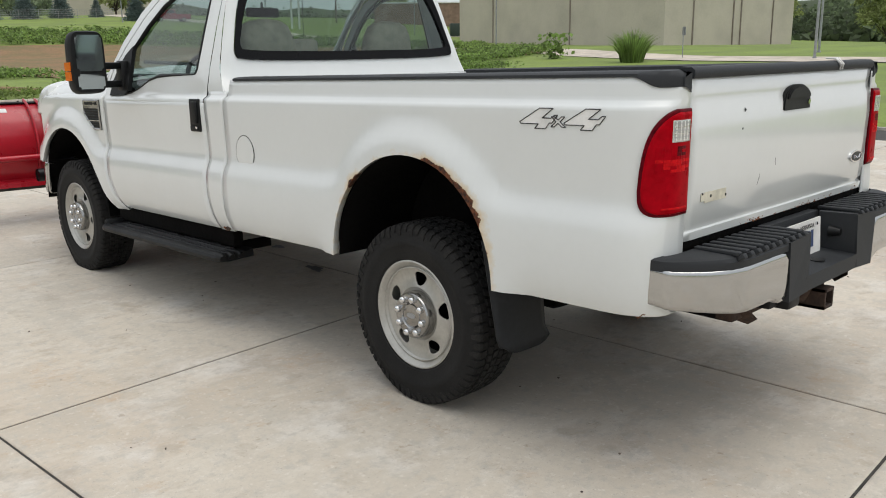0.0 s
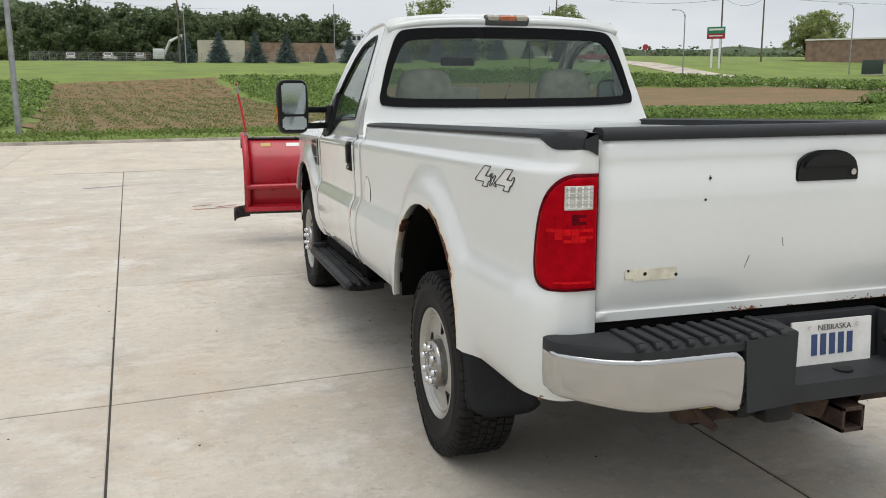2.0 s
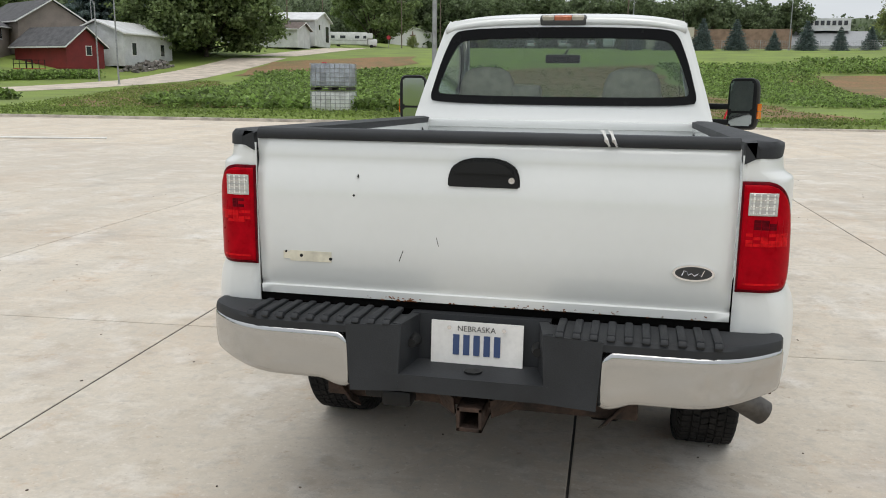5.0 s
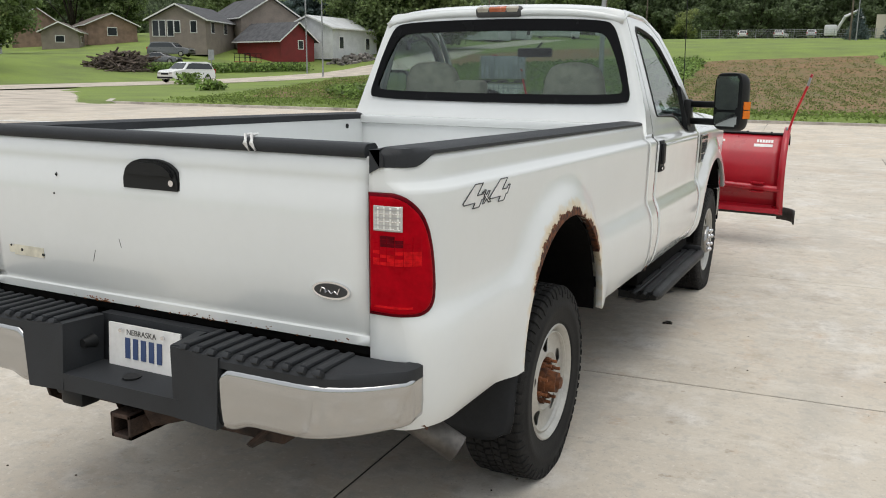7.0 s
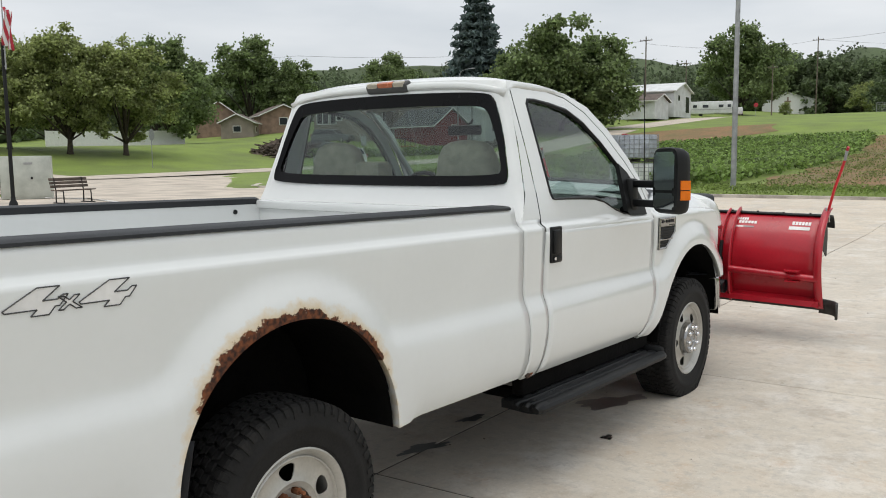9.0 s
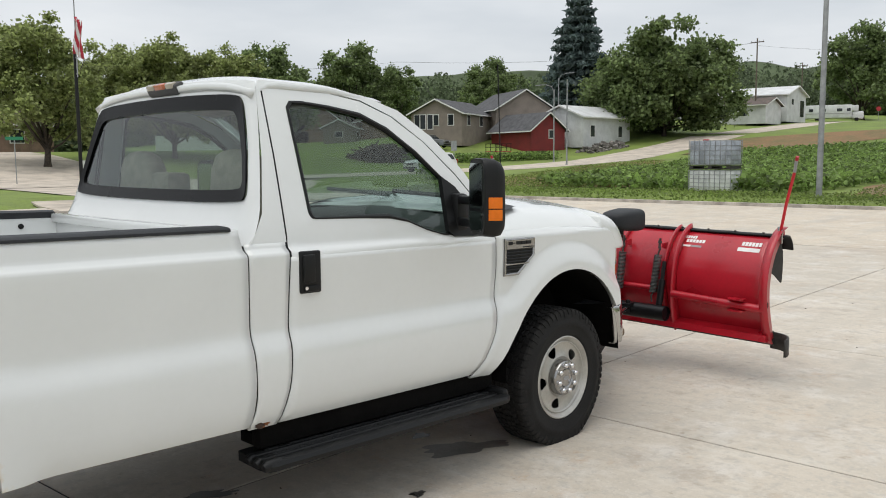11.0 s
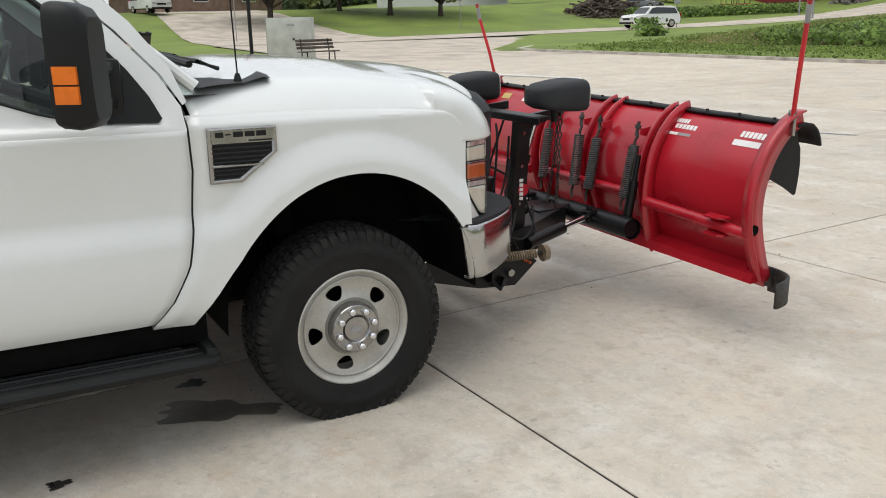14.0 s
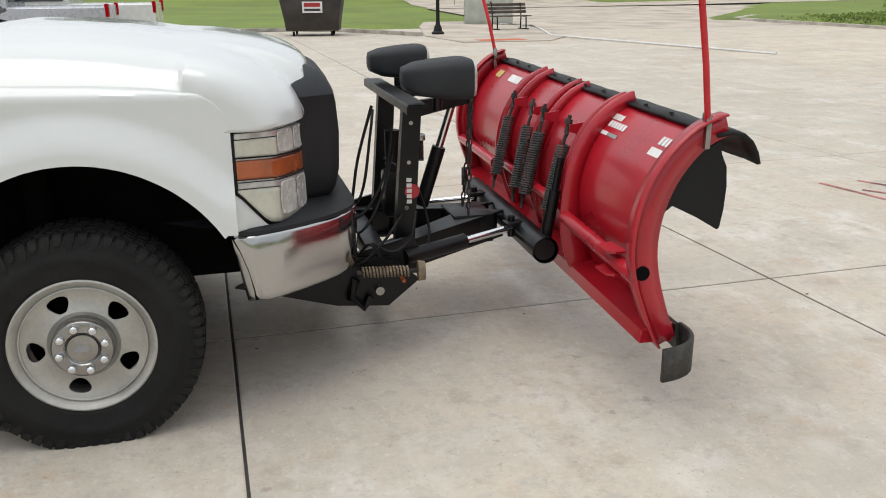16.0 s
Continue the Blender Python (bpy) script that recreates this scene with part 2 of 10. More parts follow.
def solid(ob, thick, offset=-1.0):
    mod = ob.modifiers.new("thickness", "SOLIDIFY")
    mod.thickness, mod.offset, mod.use_even_offset = thick, offset, True
    return ob


def box(bm, c, s, bevel=0.0, rot=None, seg=2):
    r = bmesh.ops.create_cube(bm, size=1.0)
    vs = r["verts"]
    for v in vs:
        v.co = Vector((v.co.x * s[0], v.co.y * s[1], v.co.z * s[2]))
    if bevel:
        es = list({e for v in vs for e in v.link_edges})
        out = bmesh.ops.bevel(bm, geom=es, offset=bevel, segments=seg, affect="EDGES", profile=0.5)
        vs = list({v for f in out["faces"] for v in f.verts} | {v for v in vs if v.is_valid})
    m = Matrix.Translation(c) @ (Euler([radians(a) for a in rot]).to_matrix().to_4x4() if rot else Matrix())
    for v in vs:
        v.co = m @ v.co
    return vs


def cyl(bm, a, b, r0, r1=None, seg=16, caps=True):
    a, b = Vector(a), Vector(b)
    r1 = r0 if r1 is None else r1
    q = (b - a).to_track_quat("Z", "Y").to_matrix()
    rings = []
    for p, r in ((a, r0), (b, r1)):
        rings.append([bm.verts.new(p + q @ Vector((r * math.cos(2 * math.pi * k / seg), r * math.sin(2 * math.pi * k / seg), 0))) for k in range(seg)])
    for k in range(seg):
        bm.faces.new((rings[0][k], rings[0][(k + 1) % seg], rings[1][(k + 1) % seg], rings[1][k]))
    if caps:
        bm.faces.new(rings[0][::-1])
        bm.faces.new(rings[1])


def tube(bm, pts, r, seg=8):
    pts = [Vector(p) for p in pts]
    rings = []
    for n, p in enumerate(pts):
        d = (pts[min(n + 1, len(pts) - 1)] - pts[max(n - 1, 0)]).normalized()
        q = d.to_track_quat("Z", "Y").to_matrix()
        rr = r[n] if isinstance(r, (list, tuple)) else r
        rings.append([bm.verts.new(p + q @ Vector((rr * math.cos(2 * math.pi * k / seg), rr * math.sin(2 * math.pi * k / seg), 0))) for k in range(seg)])
    for a, b in zip(rings, rings[1:]):
        best = min(range(seg), key=lambda s: (a[0].co - b[s].co).length)
        for k in range(seg):
            bm.faces.new((a[k], a[(k + 1) % seg], b[(k + 1 + best) % seg], b[(k + best) % seg]))
    bm.faces.new(rings[0][::-1])
    bm.faces.new(rings[-1])


def lathe(bm, profile, center, axis_x=1.0, seg=48):
    """Turns (radius, offset) rows about the x axis through center; offset grows along axis_x."""
    c = Vector(center)
    rings = []
    for r, o in profile:
        rings.append([bm.verts.new(c + Vector((o * axis_x, r * math.cos(2 * math.pi * k / seg), r * math.sin(2 * math.pi * k / seg)))) for k in range(seg)])
    for a, b in zip(rings, rings[1:]):
        for k in range(seg):
            f = (a[k], a[(k + 1) % seg], b[(k + 1) % seg], b[k])
            bm.faces.new(f if axis_x < 0 else f[::-1])
    return rings


def sheet(bm, rows, closed=False):
    """Quads through a grid of points; returns the grid of verts."""
    g = [[bm.verts.new(p) for p in row] for row in rows]
    for a, b in zip(g, g[1:]):
        n = len(a)
        for k in range(n if closed else n - 1):
            bm.faces.new((a[k], a[(k + 1) % n], b[(k + 1) % n], b[k]))
    return g


def prism(bm, outline, depth):
    """A slab from a planar outline (points in 3D) and the vector through its thickness."""
    d = Vector(depth)
    a = [bm.verts.new(Vector(p)) for p in outline]
    b = [bm.verts.new(Vector(p) + d) for p in outline]
    bm.faces.new(a)
    bm.faces.new(b[::-1])
    n = len(a)
    for k in range(n):
        bm.faces.new((a[k], b[k], b[(k + 1) % n], a[(k + 1) % n]))
    bmesh.ops.recalc_face_normals(bm, faces=bm.faces[:])


def lerp_rows(table, t):
    """Smooth interpolation in rows of (t, value)."""
    if t <= table[0][0]:
        return table[0][1]
    for (a, u), (b, v) in zip(table, table[1:]):
        if t <= b:
            k = (t - a) / (b - a)
            return u + (v - u) * k
    return table[-1][1]


def soft(t, a, b):
    k = min(1.0, max(0.0, (t - a) / (b - a)))
    return k * k * (3 - 2 * k)


def empty(name, label, category, group="", loc=(0, 0, 0), kind=""):
    ob = new(name)
    ob.location = loc
    return tagged(ob, label, category, group, kind)

# ---- ground ----
def rise(x, y):
    """Height of the land: level round the yard, climbing away from it."""
    p = lerp_rows([(-2000, 0.0), (28, 0.0), (60, 0.3), (72, 0.6), (85, 1.1), (100, 2.6), (115, 4.5), (155, 7.2), (200, 8.6), (400, 14.0), (2000, 40.0)], y)
    return p + 2.4 * soft(-x, 58, 84) * soft(y, -30, 20) + 1.4 * soft(x, 30, 80)


JOINT = math.radians(2.7)  # the slab joints run at this angle to the truck
JU, JV = Vector((math.cos(JOINT), math.sin(JOINT), 0)), Vector((-math.sin(JOINT), math.cos(JOINT), 0))
J0 = Vector((0.20, 3.97, 0.0))
SLAB_U, SLAB_V = 2.70, 2.83
KERB_V = 22.9  # the kerb along the field


def slab_place(u, v):
    return J0 + JU * u + JV * v




def concrete(name, base, tone=0.05):
    """Broom-finished concrete: pale and dark blotches, brown stains, aggregate specks, slab by slab a little different. In world metres."""
    m = material(name, base, 0.85, var=0.05, scale=0.9, fine=40, bump=0.12, random_tone=tone)
    nt = m.node_tree
    b = nt.nodes["Principled BSDF"]
    last = b.inputs["Base Color"].links[0].from_socket
    geo = nt.nodes.new("ShaderNodeNewGeometry")

    def layer(last, scale, detail, lo, hi, color, amount, rough=0.6, stretch=None):
        n = nt.nodes.new("ShaderNodeTexNoise")
        n.inputs["Scale"].default_value, n.inputs["Detail"].default_value, n.inputs["Roughness"].default_value = scale, detail, rough
        if stretch:
            mp = nt.nodes.new("ShaderNodeMapping")
            mp.inputs["Scale"].default_value = (*stretch, 1)
            mp.inputs["Rotation"].default_value = (0, 0, 0.35)
            nt.links.new(geo.outputs["Position"], mp.inputs["Vector"])
            nt.links.new(mp.outputs[0], n.inputs["Vector"])
        else:
            nt.links.new(geo.outputs["Position"], n.inputs["Vector"])
        r = nt.nodes.new("ShaderNodeMapRange")
        r.inputs["From Min"].default_value, r.inputs["From Max"].default_value, r.inputs["To Max"].default_value = lo, hi, amount
        nt.links.new(n.outputs["Fac"], r.inputs["Value"])
        x = nt.nodes.new("ShaderNodeMixRGB")
        x.inputs["Color2"].default_value = (*color, 1)
        nt.links.new(r.outputs[0], x.inputs["Fac"])
        nt.links.new(last, x.inputs["Color1"])
        return x.outputs[0]
    last = layer(last, 0.45, 5, 0.50, 0.72, (0.44, 0.35, 0.26), 0.75)
    last = layer(last, 1.7, 7, 0.52, 0.68, (0.63, 0.605, 0.565), 0.75, 0.68)
    last = layer(last, 2.2, 8, 0.56, 0.70, (0.42, 0.28, 0.17), 0.6, 0.75)
    last = layer(last, 0.9, 7, 0.56, 0.66, (0.36, 0.33, 0.30), 0.5, 0.7)
    last = layer(last, 1.4, 7, 0.50, 0.68, (0.38, 0.355, 0.31), 0.6, 0.7, (1.0, 0.28))
    last = layer(last, 5.0, 6, 0.52, 0.68, (0.62, 0.585, 0.52), 0.5, 0.7, (0.35, 1.0))
    last = layer(last, 38, 3, 0.60, 0.68, (0.62, 0.58, 0.52), 0.45)
    last = layer(last, 14, 5, 0.50, 0.66, (0.40, 0.37, 0.325), 0.75, 0.75)
    last = layer(last, 3.6, 6, 0.56, 0.66, (0.37, 0.315, 0.25), 0.55, 0.72)
    last = layer(last, 70, 2, 0.66, 0.72, (0.26, 0.23, 0.20), 0.45)
    last = layer(last, 9, 5, 0.64, 0.70, (0.25, 0.20, 0.15), 0.5, 0.7)
    last = layer(last, 160, 2, 0.56, 0.70, (0.34, 0.31, 0.28), 0.3)
    nt.links.new(last, b.inputs["Base Color"])
    return m


M["concrete"] = concrete("concrete_slab", (0.522, 0.467, 0.389))
M["concrete_edge"] = concrete("concrete_edge_slab", (0.56, 0.485, 0.385))
M["concrete_far"] = material("road_concrete", (0.51, 0.445, 0.37), 0.88, var=0.15, scale=0.7, fine=20, bump=0.1)
M["kerb"] = material("kerb_concrete", (0.50, 0.455, 0.40), 0.9, var=0.2, scale=2.0, fine=30, bump=0.3, random_tone=0.06)
M["joint"] = material("joint_filler", (0.05, 0.045, 0.04), 0.95, var=0.2, scale=9)
M["lawn"] = material("lawn", (0.165, 0.226, 0.038), 0.95, var=0.25, scale=0.22, fine=9, bump=0.5, second=(0.125, 0.165, 0.036))
M["soil"] = material("tilled_soil", (0.165, 0.105, 0.062), 0.98, var=0.25, scale=0.5, fine=7, bump=0.6, second=(0.12, 0.105, 0.045))

# one sheet to the horizon, sunk under the paved yard and the drive


def yard_far(x, y):
    """Metres outside the paved yard (negative inside)."""
    p = Vector((x, y, 0)) - J0
    u, v = p.dot(JU), p.dot(JV)
    east = 12.4 if v < 6 else min(20.0, 12.4 + (v - 6) * 0.9)
    d = max(u - east, -27.0 - u, v - KERB_V - 0.25, -20.0 - v)
    # the drive that joins the street
    if -60 < x < -20:
        k = (-24 - x) / 24.5
        lo, hi = lerp_rows([(-60, 17.4), (-36, 16.3), (-33.2, 16.1), (-32.5, 13.0), (-28, 11.0), (-20, 11.0)], x), 24.0 + 20.0 * max(0.0, k - 0.25)
        d = min(d, max(lo - y, y - hi, -48 - x))
    return d


def land(x, y):
    d = yard_far(x, y)
    return rise(x, y) + 0.09 - 0.24 * (1 - soft(d, 0.05, 0.9))


def spaced(a, b, step):
    n = max(1, round((b - a) / step))
    return [a + (b - a) * k / n for k in range(n)]


xs = [-2400, -1200, -700, -460, -340] + spaced(-260, -110, 15) + spaced(-110, -56, 4) + spaced(-56, -20, 0.9) + spaced(-20, 9, 2.2) + spaced(9, 24, 0.8) + spaced(24, 90, 3) + spaced(90, 260, 15) + [260, 340, 460, 700, 1200, 2400]
ys = [-2400, -1200, -500, -200, -90, -50] + spaced(-30, 4, 2.0) + spaced(4, 34, 0.8) + spaced(34, 160, 3) + spaced(160, 260, 12) + [260, 340, 460, 700, 1200, 2400]
bm = bmesh.new()
sheet(bm, [[(x, y, land(x, y)) for x in xs] for y in ys])
ground = part("ground", bm, "lawn", None, smooth=60)
tagged(ground, "grass land rising gently away from the yard", "ground", kind="structure")

# paved yard: a bed of joint filler and slabs upon it, each cut by its own joints
def yard_z(x):
    """The yard falls a little from east to west."""
    return 0.015 + 0.006 * min(3.0, max(-3.0, x))


ACROSS = {-2: (-1.66, 0.047), -1: (1.185, 0.060), 0: (3.965, 0.020), 1: (6.81, 0.030), 2: (9.62, 0.038), 3: (12.44, 0.042), 4: (15.30, 0.047)}  # joint: y at x = 0, slope
ALONG = {-2: (-4.95, -0.047), -1: (-2.31, -0.054), 0: (0.262, -0.028), 1: (3.06, -0.047), 2: (5.80, -0.047)}  # joint: x at y = 0, slope


def node(i, j):
    """Where two joints cross."""
    a, k = ALONG.get(i, (J0.x + i * SLAB_U + 0.187, -0.0472))
    b, m = ACROSS.get(j, (J0.y + j * SLAB_V - 0.009, 0.0472))
    y = (b + m * a) / (1 - m * k)
    return Vector((a + k * y, y, 0))


yard = empty("pavement", "pale concrete yard of large slabs with dark joints", "pavement", kind="structure")
bm = bmesh.new()
rows = []
for u in (-25.2, -3.0, 3.0, 20.0):
    rows.append([slab_place(u, v) + Vector((0, 0, yard_z(slab_place(u, v).x) - 0.006)) for v in (-20.0, 0.0, KERB_V + 0.1)])
sheet(bm, rows)
bm.normal_update()
if sum(f.normal.z for f in bm.faces) < 0:
    bmesh.ops.reverse_faces(bm, faces=bm.faces[:])
solid(part("joint_bed", bm, "joint", yard, smooth=0), 0.09)


def slab(corners, mat):
    """One slab with a tooled edge between four corners, counter-clockwise."""
    bm = bmesh.new()
    mid = sum(corners, Vector()) / 4
    rows = []
    for z, gap in ((-0.006, 0.006), (-0.003, 0.006), (0.0, 0.012)):
        rows.append([c + (mid - c).normalized() * gap * 1.41 - mid + Vector((0, 0, z + yard_z(c.x))) for c in corners])
    g = sheet(bm, rows, closed=True)
    bm.faces.new(g[-1])
    bmesh.ops.recalc_face_normals(bm, faces=bm.faces[:])
    ob = part("slab", bm, mat, yard, smooth=0)
    ob.location = mid


for i in range(-10, 7):
    for j in range(-6, 4):
        four = [node(i, j), node(i + 1, j), node(i + 1, j + 1), node(i, j + 1)]
        c = sum(four, Vector()) / 4
        if yard_far(c.x, c.y) <= -1.0:
            slab(four, "concrete")
for i in range(-10, 8, 2):
    a, b = node(i, 4), node(i + 2, 4)
    slab([a, b, slab_place((i + 2) * SLAB_U, KERB_V - 0.02), slab_place(i * SLAB_U, KERB_V - 0.02)], "concrete_edge")

# kerb along the field, with a sloped face
def kerb_run(name, pts, height, width, label):
    """A kerb whose face follows pts (plan), the raised side to the left of the run."""
    kerb = empty(name, label, "kerb", kind="structure")
    for a, b in zip(pts, pts[1:]):
        a, b = Vector((*a, 0)), Vector((*b, 0))
        n = max(1, round((b - a).length / 3.0))
        side = Vector((-(b - a).y, (b - a).x, 0)).normalized()
        d = (b - a) / n
        for k in range(n):
            p, q = a + d * k + d.normalized() * 0.006, a + d * (k + 1) - d.normalized() * 0.006
            bm = bmesh.new()
            rows = [[e + side * o + Vector((0, 0, z)) for o, z in ((0, -0.1), (0, 0.012), (0.05, height - 0.015), (0.09, height), (width, height), (width, -0.1))] for e in (p, q)]
            g = sheet(bm, rows)
            bm.faces.new(g[0])
            bm.faces.new(g[1][::-1])
            bmesh.ops.recalc_face_normals(bm, faces=bm.faces[:])
            part("kerb_stone", bm, "kerb", kerb, smooth=40)
    return kerb


def uv(u, v):
    p = slab_place(u, v)
    return (p.x, p.y)


kerb_run("kerb", [uv(20, KERB_V), uv(-26.5, KERB_V), (-29.2, 25.6), (-31.5, 28.0)], 0.10, 0.32, "weathered concrete kerb along the field")

# ---- street past the houses, rising with the land ----
bm = bmesh.new()
rows = []
for k in range(43):
    y = 18 + 5 * k
    cx = -52.0 - 0.02 * max(0, y - 60)
    rows.append([(cx + o, y, rise(cx, y) + 0.11) for o in (-4.2, 0, 4.2)])
sheet(bm, rows)
bmesh.ops.recalc_face_normals(bm, faces=bm.faces[:])
street = part("road", bm, "concrete_far", None, smooth=60)
tagged(street, "pale concrete street rising past the houses", "road", kind="structure")
bm = bmesh.new()
rows = []
for k in range(22):
    x = -48.0 - 5 * k
    lo, hi = 16.6 + 0.1 * (-48 - x), 32.5 - 0.05 * (-48 - x)
    rows.append([(x, y, rise(x, y) + 0.115) for y in (lo, (lo + hi) / 2, hi)])
sheet(bm, rows)
bm.normal_update()
if sum(f.normal.z for f in bm.faces) < 0:
    bmesh.ops.reverse_faces(bm, faces=bm.faces[:])
tagged(part("road", bm, "concrete_far", None, smooth=60), "pale concrete side street leading past the lawn", "road", kind="structure")
bm = bmesh.new()
drive = [(-23.8, 11.0, -0.003), (-23.8, 25.3, -0.003), (-26.4, 25.2, 0.0), (-29.2, 25.5, 0.0), (-31.5, 27.9, 0.0), (-49.5, 46.0, 0.10), (-49.5, 16.6, 0.10), (-36.0, 15.9, 0.02), (-33, 15.9, 0.0)]
bm.faces.new([bm.verts.new(p) for p in drive])
bmesh.ops.triangulate(bm, faces=bm.faces[:])
bm.normal_update()
if sum(f.normal.z for f in bm.faces) < 0:
    bmesh.ops.reverse_faces(bm, faces=bm.faces[:])
apron = part("pavement_apron", bm, "concrete_far", None, smooth=0)
tagged(apron, "pale concrete drive joining yard and street", "pavement", kind="structure")

# kerb on the yard's west side, pad with the bench, road to the east
kerb_run("kerb", [(-22.6, 10.2), (-24.4, 9.3), (-26.2, 8.2), (-27.2, 6.0), (-27.4, -16.0)], 0.12, 0.25, "concrete kerb beside the lawn")
kerb_run("kerb", [(13.4, -14.0), (12.9, 10.0), (20.0, 17.5)], 0.08, 0.22, "concrete kerb beside the grass")
bm = bmesh.new()
prism(bm, [(-22.4, 10.2, -0.05), (-19.2, 10.5, -0.05), (-19.0, 13.0, -0.05), (-21.0, 14.4, -0.05), (-32.0, 16.0, -0.05), (-32.0, 12.4, -0.05), (-28.5, 11.4, -0.05)], (0, 0, 0.075))
pad = part("pavement_pad", bm, "concrete_far", None, smooth=0)
tagged(pad, "pale concrete pad under bench and lamp post", "pavement", kind="structure")
bm = bmesh.new()
rows = []
for k in range(60):
    y = -60 + 4 * k
    x = lerp_rows([(-60, 51), (16, 50.5), (30, 52.5), (40, 56.5), (48, 61.5), (60, 65.5), (75, 66.5)], y)
    rows.append([(x + d, y - 0.5 * d * soft(y, 28, 40) * (1 - soft(y, 52, 70)), land(x + d, y) + 0.05) for d in (-2.6, 0, 2.6)])
sheet(bm, rows)
road_e = part("road", bm, "concrete_far", None, smooth=60)
tagged(road_e, "pale concrete road beyond the field", "road", kind="structure")
# ---- pickup truck: nose towards +y, rear axle over the origin; the body stands slightly nose-down ----
RAKE = 0.022


def raked(bm):
    for v in bm.verts:
        v.co.z += 0.015 + RAKE * (1.4 - v.co.y)
    return bm


def tpart(name, bm, mat, parent, label="", smooth=35.0):
    return part(name, raked(bm), mat, parent, label, smooth)


def facing(bm, way):
    """Turns the faces of an open sheet towards way."""
    bm.normal_update()
    if sum(f.normal.dot(Vector(way)) * f.calc_area() for f in bm.faces) < 0:
        bmesh.ops.reverse_faces(bm, faces=bm.faces[:])


SIDE = [(0.50, 0.925), (0.555, 0.962), (0.59, 0.983), (0.64, 0.997), (0.70, 1.004), (0.77, 1.006), (0.81, 1.0045), (0.84, 1.0015), (0.86, 0.998), (0.878, 0.993), (0.895, 0.986), (0.912, 0.978), (0.928, 0.9715), (0.945, 0.967),
        (0.965, 0.965), (1.0, 0.965), (1.1, 0.968), (1.20, 0.9705), (1.246, 0.970), (1.256, 0.968), (1.263, 0.963), (1.2765, 0.942), (1.284, 0.938), (1.295, 0.9365), (1.33, 0.932), (1.38, 0.924),
        (1.50, 0.889), (1.65, 0.842), (1.80, 0.795), (1.90, 0.762), (1.96, 0.735), (2.03, 0.70)]
LEVELS = [z for z, x in SIDE if z < 1.4]
LEVELS = sorted(LEVELS + [z for z in [0.5 + 0.03 * k for k in range(29)] if min(abs(z - a) for a in LEVELS) > 0.012])
ARCHES = ((-0.018, 0.56, 0.487, 0.494, 0.155), (3.53, 0.50, 0.53, 0.545, 0.16))  # y, z, half width, height, width of the flare


def arch_far(y, z, arch):
    """How far outside an arch's edge a place on the side lies."""
    c, zc, a, b, _ = arch
    dy, dz = (y - c) / a, max(0.0, z - zc) / b
    return (math.hypot(dy, dz) - 1) * 0.5 * (a + b)


def side_x(y, z):
    """Half width of the body at a place on its side."""
    x = lerp_rows(SIDE, z)
    for arch in ARCHES:
        d = arch_far(y, z, arch)
        s = 0.75 * (1 - min(1.0, max(0.0, (d - 0.05) / (arch[4] - 0.06)))) + 0.25 * (1 - soft(d, 0.03, arch[4] + 0.03))
        s *= 1 - soft(z, 1.16, 1.27)
        x = x + (max(x, 1.012) - x) * s
    k = min(1.0, max(0.0, (-0.98 - y) / 0.19))
    x -= 0.105 * (1 - math.sqrt(1 - k * k))  # rounded rear corners
    return x


def bottom_z(y, low):
    z = low(y)
    for c, zc, a, b, _ in ARCHES:
        k = (y - c) / a
        if abs(k) < 1:
            z = max(z, zc + b * math.sqrt(1 - k * k))
    return z


def columns(y0, y1, step=0.05):
    ys = [y0 + (y1 - y0) * k / max(1, round((y1 - y0) / step)) for k in range(max(1, round((y1 - y0) / step)) + 1)]
    for c, zc, a, b, _ in ARCHES:
        ys = [y for y in ys if abs(abs(y - c) - a) > 0.03]
        ys += [c + a * math.cos(math.pi * k / 44) for k in range(45)]
        ys += [c - a - 0.0006, c + a + 0.0006]
    ys += [-0.98 - 0.19 * math.sin(math.pi / 2 * k / 14) for k in range(15)]
    ys += [3.88 + 0.149 * math.sin(math.pi / 2 * k / 14) for k in range(15)]
    return sorted({round(y, 4) for y in ys if y0 - 1e-4 <= y <= y1 + 1e-4})


